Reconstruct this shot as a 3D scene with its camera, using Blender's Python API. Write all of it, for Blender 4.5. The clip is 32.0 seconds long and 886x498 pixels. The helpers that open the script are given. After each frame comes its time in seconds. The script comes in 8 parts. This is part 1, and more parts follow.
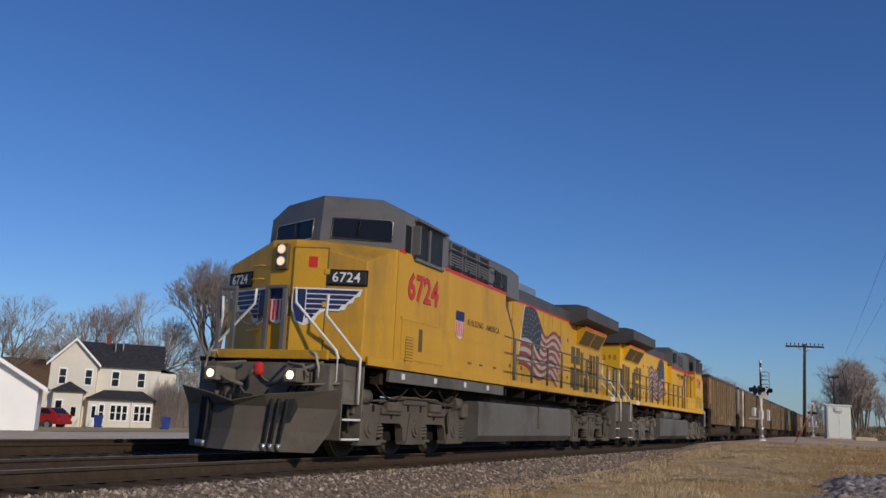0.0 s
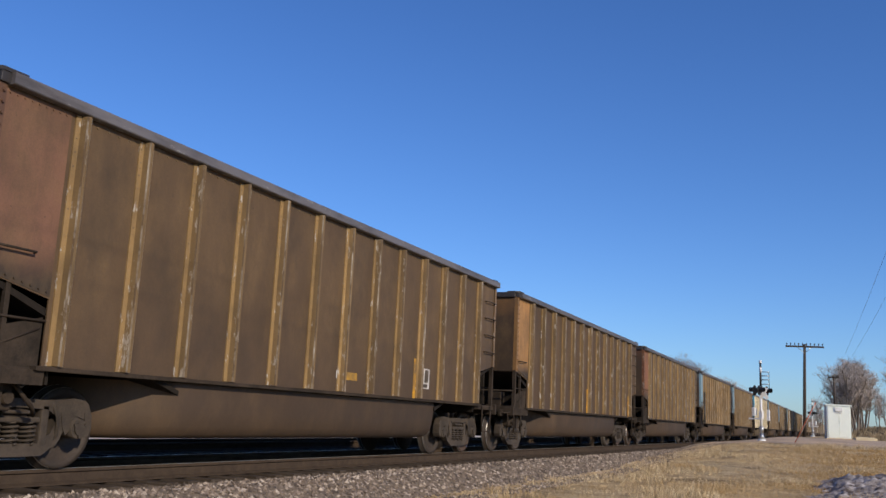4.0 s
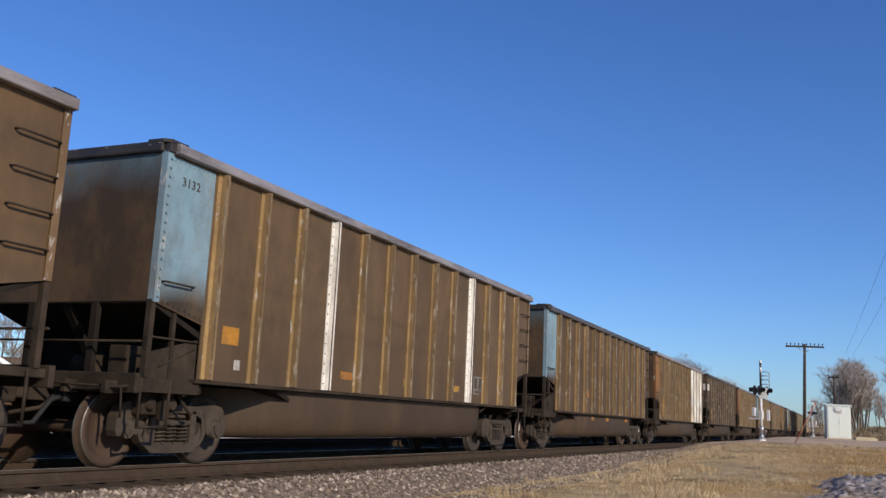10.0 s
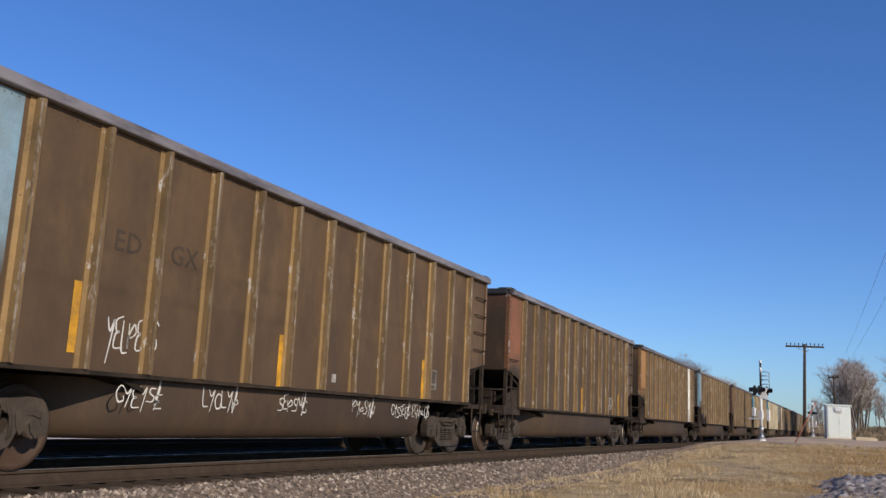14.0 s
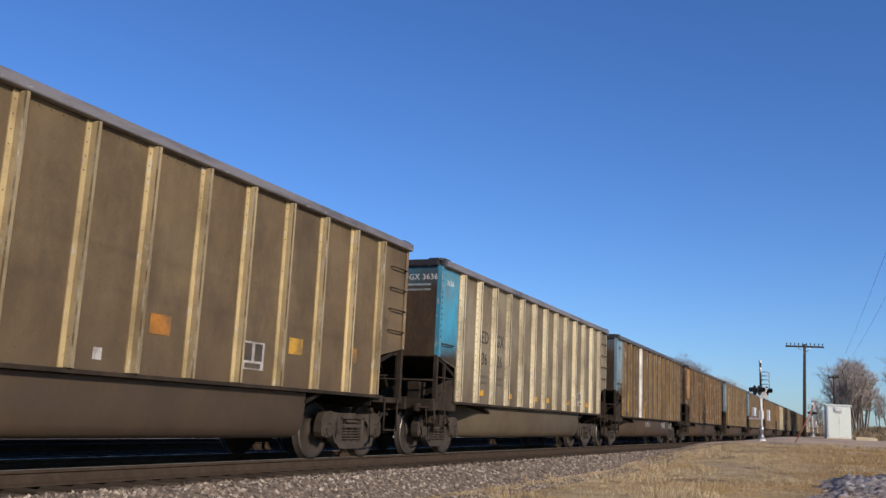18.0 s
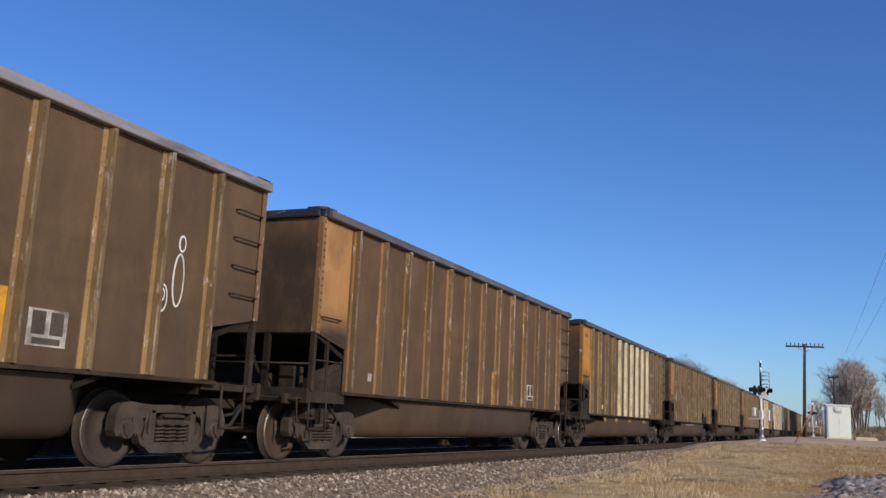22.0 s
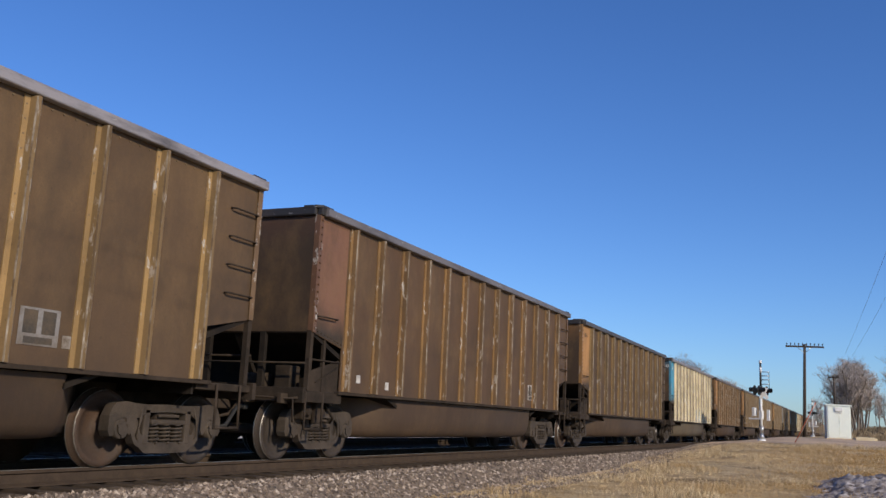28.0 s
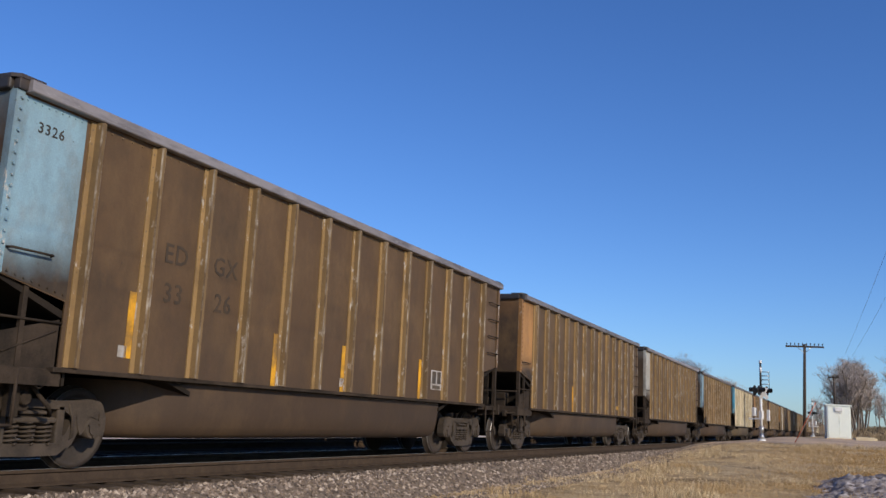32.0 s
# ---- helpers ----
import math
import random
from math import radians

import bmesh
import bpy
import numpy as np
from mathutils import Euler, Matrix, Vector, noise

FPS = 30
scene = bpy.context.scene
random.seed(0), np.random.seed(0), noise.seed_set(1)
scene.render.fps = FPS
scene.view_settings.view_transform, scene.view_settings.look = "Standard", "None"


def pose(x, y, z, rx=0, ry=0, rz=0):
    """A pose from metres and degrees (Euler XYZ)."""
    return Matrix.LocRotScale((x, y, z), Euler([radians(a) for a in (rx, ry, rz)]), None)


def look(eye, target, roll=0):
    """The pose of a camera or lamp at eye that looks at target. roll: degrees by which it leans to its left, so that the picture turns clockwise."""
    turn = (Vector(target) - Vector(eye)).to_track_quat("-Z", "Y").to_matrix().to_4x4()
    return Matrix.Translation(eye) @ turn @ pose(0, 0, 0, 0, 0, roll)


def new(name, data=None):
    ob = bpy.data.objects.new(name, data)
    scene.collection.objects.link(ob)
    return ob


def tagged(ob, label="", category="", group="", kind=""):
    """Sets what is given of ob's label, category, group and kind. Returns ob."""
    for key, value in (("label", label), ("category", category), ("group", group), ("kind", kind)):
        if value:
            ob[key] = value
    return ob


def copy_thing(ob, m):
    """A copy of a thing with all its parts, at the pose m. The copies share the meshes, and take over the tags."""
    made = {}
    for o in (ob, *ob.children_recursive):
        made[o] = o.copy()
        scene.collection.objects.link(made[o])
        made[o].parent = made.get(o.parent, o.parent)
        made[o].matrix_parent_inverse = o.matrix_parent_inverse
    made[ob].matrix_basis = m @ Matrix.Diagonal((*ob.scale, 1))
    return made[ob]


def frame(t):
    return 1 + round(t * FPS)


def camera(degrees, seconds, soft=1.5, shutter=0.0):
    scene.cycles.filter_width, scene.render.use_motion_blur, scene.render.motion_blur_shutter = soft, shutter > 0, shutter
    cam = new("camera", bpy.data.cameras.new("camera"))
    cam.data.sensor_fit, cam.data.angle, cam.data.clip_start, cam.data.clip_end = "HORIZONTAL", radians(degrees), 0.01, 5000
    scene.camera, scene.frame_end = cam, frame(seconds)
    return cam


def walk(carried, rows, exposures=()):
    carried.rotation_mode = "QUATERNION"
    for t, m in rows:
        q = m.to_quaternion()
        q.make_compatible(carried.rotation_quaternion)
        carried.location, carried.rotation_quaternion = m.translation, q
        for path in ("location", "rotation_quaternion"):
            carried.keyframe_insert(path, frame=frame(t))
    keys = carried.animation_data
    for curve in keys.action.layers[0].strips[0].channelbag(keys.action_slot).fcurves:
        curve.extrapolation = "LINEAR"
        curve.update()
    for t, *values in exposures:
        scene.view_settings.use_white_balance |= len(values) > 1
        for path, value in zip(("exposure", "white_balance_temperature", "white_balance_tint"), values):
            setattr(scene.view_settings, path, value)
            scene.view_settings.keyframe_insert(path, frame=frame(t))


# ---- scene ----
cam = camera(52.11, 32.0)
EYE = Vector((0.0, 0.0, 0.805))
GAZE = Vector((-0.40408, 0.89641, 0.18213))
STAND = look(EYE, EYE + GAZE, 2.65)
walk(cam, [(0.0, STAND), (32.0, STAND)], exposures=[(0.0, -0.55), (1.0, -0.48), (2.0, -0.30), (2.5, -0.15), (4.5, 0.05), (7.0, 0.06), (8.0, -0.04), (9.0, -0.01), (10.0, 0.05), (17.5, 0.05), (19.0, 0.02), (20.5, 0.03), (29.0, 0.05), (30.0, -0.02), (31.0, 0.04), (32.0, 0.05)])

# ---- light ----
SUN_DIR = Vector((0.79, -0.42, 0.43)).normalized()
SUN_ELEV = math.asin(SUN_DIR.z)
SUN_AZ = math.atan2(SUN_DIR.x, SUN_DIR.y)
world = bpy.data.worlds.new("world")
scene.world = world
world.use_nodes = True
wn = world.node_tree.nodes
wl = world.node_tree.links
sky = wn.new("ShaderNodeTexSky")
sky.sky_type = "NISHITA"
sky.sun_disc = False
sky.sun_elevation = SUN_ELEV
sky.sun_rotation = SUN_AZ
sky.altitude = 200
sky.air_density = 1.0
sky.dust_density = 0.4
sky.ozone_density = 2.5
wn["Background"].inputs["Strength"].default_value = 0.112
tone = wn.new("ShaderNodeHueSaturation")
tone.inputs["Saturation"].default_value = 1.12
wl.new(sky.outputs["Color"], tone.inputs["Color"])
cool = wn.new("ShaderNodeMix")
cool.data_type, cool.blend_type = "RGBA", "MULTIPLY"
cool.inputs[0].default_value = 1.0
cool.inputs[7].default_value = (0.60, 0.81, 1.21, 1.0)
wl.new(tone.outputs["Color"], cool.inputs[6])
wl.new(cool.outputs[2], wn["Background"].inputs["Color"])
sun_data = bpy.data.lights.new("sun", "SUN")
sun_data.energy = 3.7
sun_data.angle = radians(0.5)
sun_data.color = (1.0, 0.87, 0.70)
sun = new("sun", sun_data)
sun.matrix_world = look((0, 0, 60), Vector((0, 0, 60)) - SUN_DIR)

# ---- train timing ----
TRACK_X = -9.33          # centre line of the train's track; the rail tops lie at z = 0
PITCH = 16.18            # coal car length over couplers
LOCO_LEN = 22.3


def advance(t):
    """Metres that the train has gone by the time t."""
    return 0.00025449 * t ** 3 + 0.00071604 * t ** 2 + 21.061517 * t - 57.0893


# ---- materials ----
def principled(name):
    m = bpy.data.materials.new(name)
    m.use_nodes = True
    nt = m.node_tree
    return m, nt, nt.nodes["Principled BSDF"]


def coords(nt, scale=(1, 1, 1), world_space=False):
    """Object coordinates, shifted by each object's own random number."""
    if world_space:
        src = nt.nodes.new("ShaderNodeNewGeometry").outputs["Position"]
    else:
        tc = nt.nodes.new("ShaderNodeTexCoord").outputs["Object"]
        info = nt.nodes.new("ShaderNodeObjectInfo")
        mul = nt.nodes.new("ShaderNodeMath")
        mul.operation = "MULTIPLY"
        mul.inputs[1].default_value = 37.0
        nt.links.new(info.outputs["Random"], mul.inputs[0])
        add = nt.nodes.new("ShaderNodeVectorMath")
        add.operation = "ADD"
        nt.links.new(tc, add.inputs[0])
        nt.links.new(mul.outputs[0], add.inputs[1])
        src = add.outputs[0]
    mp = nt.nodes.new("ShaderNodeMapping")
    mp.inputs["Scale"].default_value = scale
    nt.links.new(src, mp.inputs["Vector"])
    return mp.outputs[0]


def noise_tex(nt, vec, scale, detail=4.0, rough=0.6):
    n = nt.nodes.new("ShaderNodeTexNoise")
    n.inputs["Scale"].default_value = scale
    n.inputs["Detail"].default_value = detail
    n.inputs["Roughness"].default_value = rough
    nt.links.new(vec, n.inputs["Vector"])
    return n.outputs["Fac"]


def ramp(nt, fac, lo, hi):
    r = nt.nodes.new("ShaderNodeMapRange")
    r.inputs["From Min"].default_value = lo
    r.inputs["From Max"].default_value = hi
    nt.links.new(fac, r.inputs["Value"])
    return r.outputs[0]


def scaled(nt, fac, k):
    m = nt.nodes.new("ShaderNodeMath")
    m.operation = "MULTIPLY"
    m.inputs[1].default_value = k
    nt.links.new(fac, m.inputs[0])
    return m.outputs[0]


def mixed(nt, fac, a, b, blend="MIX"):
    m = nt.nodes.new("ShaderNodeMix")
    m.data_type = "RGBA"
    m.blend_type = blend
    for sock, v in ((m.inputs[0], fac), (m.inputs[6], a), (m.inputs[7], b)):
        if isinstance(v, (int, float)):
            sock.default_value = v
        elif isinstance(v, tuple):
            sock.default_value = (*v, 1.0) if len(v) == 3 else v
        else:
            nt.links.new(v, sock)
    return m.outputs[2]


def bump(nt, bsdf, height, strength=0.3, dist=0.01):
    b = nt.nodes.new("ShaderNodeBump")
    b.inputs["Strength"].default_value = strength
    b.inputs["Distance"].default_value = dist
    nt.links.new(height, b.inputs["Height"])
    nt.links.new(b.outputs[0], bsdf.inputs["Normal"])


def plain(name, a, b=None, rough=0.6, metal=0.0, scale=3.0, fine=40.0, dirt=None, dirt_amount=0.5, bumps=0.15,
          stretch=(1, 1, 1), world_space=False, tint=False, grain=0.2):
    """Two tones mixed by a broad noise, dirt by a second one, fine grain in the relief and gloss."""
    m, nt, bs = principled(name)
    vec = coords(nt, stretch, world_space)
    b = b or tuple(c * 0.8 for c in a)
    if tint:
        info = nt.nodes.new("ShaderNodeObjectInfo")
        a = info.outputs["Color"]
        b = mixed(nt, 1.0, a, (0.72, 0.7, 0.68), "MULTIPLY")
    n1 = ramp(nt, noise_tex(nt, vec, scale, 5), 0.35, 0.65)
    col = mixed(nt, n1, a, b)
    n2 = noise_tex(nt, vec, fine, 3)
    if dirt:
        n3 = ramp(nt, noise_tex(nt, vec, scale * 0.6, 8, 0.7), 0.62 - dirt_amount * 0.4, 0.85 - dirt_amount * 0.35)
        col = mixed(nt, n3, col, dirt)
    col = mixed(nt, scaled(nt, ramp(nt, n2, 0.3, 0.75), grain), col, (0.0, 0.0, 0.0), "MIX")
    nt.links.new(col, bs.inputs["Base Color"])
    bs.inputs["Metallic"].default_value = metal
    bs.inputs["Specular IOR Level"].default_value = 0.1 if rough >= 0.85 else 0.4
    r = nt.nodes.new("ShaderNodeMapRange")
    r.inputs["To Min"].default_value = max(0.05, rough - 0.12)
    r.inputs["To Max"].default_value = min(1.0, rough + 0.12)
    nt.links.new(n2, r.inputs["Value"])
    nt.links.new(r.outputs[0], bs.inputs["Roughness"])
    bump(nt, bs, n2, bumps, 0.01)
    return m


def glowing(name, col, strength):
    m, nt, bs = principled(name)
    bs.inputs["Base Color"].default_value = (*col, 1)
    bs.inputs["Emission Color"].default_value = (*col, 1)
    bs.inputs["Emission Strength"].default_value = strength
    return m


COAL = (0.022, 0.018, 0.016)
BROWN = (0.084, 0.052, 0.027)


def car_paint(name, streak=0.5, low=0.42, high=0.75, rough=0.62, brown=BROWN, grime=None, chips=None, deep=1.0, power=0.0, splash=0.0):
    """Weathered paint: each object's own colour under brown road and coal dust, streaked downwards."""
    m, nt, bs = principled(name)
    info = nt.nodes.new("ShaderNodeObjectInfo")
    vec = coords(nt)
    tall = coords(nt, (1.1, 1.1, 0.16))
    dust = ramp(nt, noise_tex(nt, vec, 0.7, 7, 0.65), low, high)
    runs = ramp(nt, noise_tex(nt, tall, 3.0, 3, 0.5), 0.42, 0.78)
    paint = info.outputs["Color"]
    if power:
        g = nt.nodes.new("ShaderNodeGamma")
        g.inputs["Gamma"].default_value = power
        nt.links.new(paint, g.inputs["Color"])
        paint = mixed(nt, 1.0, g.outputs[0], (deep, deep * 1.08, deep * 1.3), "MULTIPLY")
    col = mixed(nt, scaled(nt, dust, 0.8), paint, brown)
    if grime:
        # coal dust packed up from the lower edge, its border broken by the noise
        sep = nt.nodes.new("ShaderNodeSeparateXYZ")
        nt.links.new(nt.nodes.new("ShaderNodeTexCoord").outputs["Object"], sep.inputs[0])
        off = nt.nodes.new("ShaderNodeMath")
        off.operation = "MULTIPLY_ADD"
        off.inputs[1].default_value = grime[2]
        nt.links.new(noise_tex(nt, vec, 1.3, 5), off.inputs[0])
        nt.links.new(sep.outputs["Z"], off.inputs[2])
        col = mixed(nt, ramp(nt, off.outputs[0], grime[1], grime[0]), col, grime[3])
    blotch = ramp(nt, noise_tex(nt, coords(nt, (1, 1, 0.6)), 1.3, 7, 0.72), 0.46, 0.70)
    col = mixed(nt, scaled(nt, blotch, 0.48), col, (0.20, 0.125, 0.056))
    smudge = ramp(nt, noise_tex(nt, coords(nt, (1.3, 1.3, 0.8)), 0.9, 7, 0.7), 0.47, 0.72)
    col = mixed(nt, scaled(nt, smudge, 0.55), col, (0.038, 0.028, 0.018))
    specks = ramp(nt, noise_tex(nt, vec, 14.0, 3, 0.6), 0.68, 0.74)
    col = mixed(nt, scaled(nt, specks, 0.5), col, (0.05, 0.036, 0.022))
    if splash:
        # reddish road dust thrown up from the track, thickest low down, its upper border uneven
        sep = nt.nodes.new("ShaderNodeSeparateXYZ")
        nt.links.new(nt.nodes.new("ShaderNodeTexCoord").outputs["Object"], sep.inputs[0])
        off = nt.nodes.new("ShaderNodeMath")
        off.operation = "MULTIPLY_ADD"
        off.inputs[1].default_value = 2.2
        nt.links.new(noise_tex(nt, coords(nt, (1, 0.6, 1)), 0.8, 5), off.inputs[0])
        nt.links.new(sep.outputs["Z"], off.inputs[2])
        col = mixed(nt, scaled(nt, ramp(nt, off.outputs[0], 3.6, 2.0), splash), col, (0.066, 0.042, 0.028))
    if chips:
        bare = ramp(nt, noise_tex(nt, coords(nt, (2.0, 2.0, 0.7)), 5.0, 6, 0.7), 0.59, 0.63)
        col = mixed(nt, scaled(nt, bare, 0.85), col, chips)
    col = mixed(nt, scaled(nt, runs, streak), col, mixed(nt, 0.5, COAL, brown))
    grain = noise_tex(nt, vec, 60.0, 3)
    col = mixed(nt, scaled(nt, ramp(nt, grain, 0.35, 0.7), 0.18), col, COAL)
    nt.links.new(col, bs.inputs["Base Color"])
    bs.inputs["Roughness"].default_value = rough
    bs.inputs["Metallic"].default_value = 0.0
    bs.inputs["Specular IOR Level"].default_value = 0.3
    bump(nt, bs, noise_tex(nt, vec, 2.2, 5), 0.25, 0.03)
    return m


def chord_mat():
    """Painted top chord: coal-stained in long smears, scraped bright in flecks."""
    m, nt, bs = principled("car_chord")
    info = nt.nodes.new("ShaderNodeObjectInfo")
    smear = coords(nt, (1.0, 0.35, 2.0))
    col = mixed(nt, scaled(nt, ramp(nt, noise_tex(nt, smear, 2.0, 6, 0.7), 0.45, 0.70), 0.75), info.outputs["Color"], (0.030, 0.025, 0.024))
    col = mixed(nt, scaled(nt, ramp(nt, noise_tex(nt, smear, 0.8, 5, 0.6), 0.50, 0.75), 0.5), col, (0.13, 0.092, 0.062))
    col = mixed(nt, scaled(nt, ramp(nt, noise_tex(nt, coords(nt, (1.0, 0.5, 3.0)), 6.0, 6, 0.7), 0.63, 0.68), 0.7), col, (0.42, 0.40, 0.37))
    nt.links.new(col, bs.inputs["Base Color"])
    bs.inputs["Roughness"].default_value = 0.5
    bs.inputs["Specular IOR Level"].default_value = 0.4
    bump(nt, bs, noise_tex(nt, coords(nt), 9.0, 4), 0.3, 0.01)
    return m


M_PANEL = car_paint("car_panel_paint", streak=0.22, splash=0.5)
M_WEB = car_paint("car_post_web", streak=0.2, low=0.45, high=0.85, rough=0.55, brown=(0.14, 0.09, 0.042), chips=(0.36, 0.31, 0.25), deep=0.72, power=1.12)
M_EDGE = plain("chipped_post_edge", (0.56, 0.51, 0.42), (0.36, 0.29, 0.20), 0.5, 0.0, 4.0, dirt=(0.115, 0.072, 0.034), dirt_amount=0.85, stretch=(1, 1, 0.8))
M_RIVET = plain("rivet_grime", (0.12, 0.085, 0.048), (0.20, 0.14, 0.08), 0.7)
M_POST = car_paint("car_post_metal", streak=0.2, low=0.5, high=0.9, rough=0.5, brown=(0.20, 0.125, 0.055), chips=(0.5, 0.47, 0.42))
M_BAREPOST = car_paint("bare_post_metal", streak=0.06, low=0.62, high=1.0, rough=0.45, brown=(0.30, 0.22, 0.12), chips=(0.7, 0.67, 0.60))
M_ENDPAINT = car_paint("car_corner_paint", streak=0.2, low=0.55, high=0.9, grime=(2.3, 2.75, 0.5, (0.05, 0.036, 0.024)))
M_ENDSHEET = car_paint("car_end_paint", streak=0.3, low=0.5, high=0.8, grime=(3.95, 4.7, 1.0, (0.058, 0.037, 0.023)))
M_CHORD = chord_mat()
M_STENCIL = plain("car_stencil", (0.2, 0.2, 0.2), rough=0.7, tint=True, dirt=(0.12, 0.085, 0.05), dirt_amount=0.5)
M_UNDER = plain("underframe_grime", (0.042, 0.031, 0.023), (0.064, 0.047, 0.034), 0.85, 0.0, 3.0, dirt=(0.022, 0.018, 0.014))
# near-black for the slope sheets and end braces
M_NEARBLACK = plain("near_black_steel", (0.017, 0.014, 0.012), (0.028, 0.022, 0.017), 0.95, 0.0, 3.0, bumps=0.3)
M_TRUCK = plain("cast_truck_steel", (0.058, 0.043, 0.031), (0.080, 0.060, 0.043), 0.8, 0.0, 4.0, dirt=(0.032, 0.024, 0.017))
M_WHEEL = plain("wheel_steel", (0.09, 0.066, 0.047), None, 0.75, 0.0, 2.5, dirt=(0.05, 0.034, 0.024), tint=True)
M_TREAD = plain("polished_tread", (0.42, 0.39, 0.35), (0.26, 0.235, 0.205), 0.42, 0.7, 8.0)
M_COAL = plain("coal_lading", (0.012, 0.012, 0.013), (0.03, 0.03, 0.03), 0.5, 0.0, 4.0, bumps=0.6)
M_YELLOW = plain("armour_yellow", (0.80, 0.46, 0.022), (0.73, 0.40, 0.019), 0.38, 0.0, 0.8, dirt=(0.36, 0.22, 0.05), dirt_amount=0.14, stretch=(1, 1, 0.3), bumps=0.02, grain=0.04)
M_YELLOWD = plain("dusty_armour_yellow", (0.62, 0.335, 0.017), (0.56, 0.295, 0.016), 0.42, 0.0, 0.8, dirt=(0.28, 0.16, 0.037), dirt_amount=0.24, stretch=(1, 1, 0.3), bumps=0.02, grain=0.06)
M_GREY = plain("harbour_mist_grey", (0.150, 0.148, 0.143), (0.122, 0.119, 0.113), 0.45, 0.0, 1.0, dirt=(0.08, 0.07, 0.06), dirt_amount=0.25, bumps=0.03, grain=0.08)
M_RED = plain("signal_red", (0.66, 0.035, 0.03), (0.58, 0.03, 0.025), 0.4, 0.0, 1.0, bumps=0.03)
M_WHITE = plain("white_paint", (0.75, 0.74, 0.71), (0.66, 0.65, 0.62), 0.5, 0.0, 1.5, bumps=0.03, grain=0.05)
M_BLUE = plain("flag_blue", (0.022, 0.030, 0.115), (0.017, 0.024, 0.09), 0.42, 0.0, 1.5, bumps=0.03)
M_NAVY = plain("flag_canton_blue", (0.030, 0.033, 0.042), (0.042, 0.046, 0.056), 0.45, 0.0, 1.5, bumps=0.03)
M_PLOW = plain("plow_grime", (0.092, 0.077, 0.060), (0.118, 0.097, 0.072), 0.75, 0.0, 1.5, dirt=(0.05, 0.04, 0.03), dirt_amount=0.3, bumps=0.08, grain=0.15)
M_LGRUNGE = plain("loco_underframe", (0.150, 0.133, 0.108), (0.185, 0.164, 0.132), 0.75, 0.0, 1.2, dirt=(0.085, 0.070, 0.052), dirt_amount=0.4, bumps=0.08, grain=0.12)
M_DUSTCAST = plain("dusty_cast_frame", (0.098, 0.083, 0.064), (0.122, 0.104, 0.080), 0.8, 0.0, 1.2, dirt=(0.055, 0.044, 0.032), dirt_amount=0.4, bumps=0.08, grain=0.12)
M_SOOTGREY = plain("sooty_roof_grey", (0.095, 0.093, 0.09), (0.07, 0.068, 0.065), 0.55, 0.0, 1.0, dirt=(0.045, 0.04, 0.036), dirt_amount=0.35, bumps=0.05, grain=0.1)
M_LBLACK = plain("matt_black_steel", (0.016, 0.014, 0.012), (0.03, 0.025, 0.02), 0.9, 0.0, 2.0, bumps=0.1)
M_FLAGRED = plain("faded_flag_red", (0.30, 0.055, 0.048), (0.22, 0.05, 0.044), 0.5, 0.0, 2.0, bumps=0.03)
M_FLAGWHITE = plain("faded_flag_white", (0.50, 0.45, 0.37), (0.38, 0.34, 0.27), 0.5, 0.0, 2.0, bumps=0.03)
M_TANK = plain("tank_grey", (0.145, 0.137, 0.122), (0.118, 0.110, 0.095), 0.6, 0.0, 0.9, dirt=(0.05, 0.042, 0.032), dirt_amount=0.3, bumps=0.05, grain=0.1)
M_BLACK = plain("black_paint", (0.015, 0.015, 0.015), (0.025, 0.025, 0.024), 0.5, 0.0, 3.0, bumps=0.05)
M_GRILLE = plain("dark_grille", (0.165, 0.115, 0.043), (0.135, 0.094, 0.036), 0.6, 0.2, 12.0)
M_RAIL = plain("rusty_rail", (0.052, 0.037, 0.027), (0.074, 0.052, 0.036), 0.85, 0.0, 6.0, world_space=True)
M_DULLHEAD = plain("dull_rail_head", (0.075, 0.06, 0.048), (0.05, 0.04, 0.03), 0.95, 0.0, 3.0, world_space=True)
M_SHINE = plain("rail_head", (0.42, 0.40, 0.37), (0.34, 0.32, 0.29), 0.5, 0.7, 3.0, world_space=True)
M_TIE = plain("creosoted_tie", (0.042, 0.031, 0.023), (0.072, 0.053, 0.038), 0.9, 0.0, 5.0, dirt=(0.095, 0.073, 0.055), stretch=(0.4, 3, 1))
M_LAMP = glowing("lit_headlamp", (1.0, 0.74, 0.42), 4.0)
M_STEEL = plain("bright_steel", (0.6, 0.59, 0.56), (0.45, 0.44, 0.42), 0.35, 0.8, 4.0)
M_CHAR = plain("pole_timber", (0.055, 0.042, 0.033), (0.09, 0.07, 0.055), 0.85, 0.0, 4.0, stretch=(4, 4, 0.4))
M_RUBBER = plain("rubber", (0.02, 0.02, 0.02), rough=0.8)


def glass_mat(name, tone):
    m, nt, bs = principled(name)
    bs.inputs["Base Color"].default_value = (*tone, 1)
    bs.inputs["Roughness"].default_value = 0.06
    bs.inputs["Specular IOR Level"].default_value = 0.3
    return m


M_GLASS = glass_mat("dark_glass", (0.012, 0.014, 0.017))


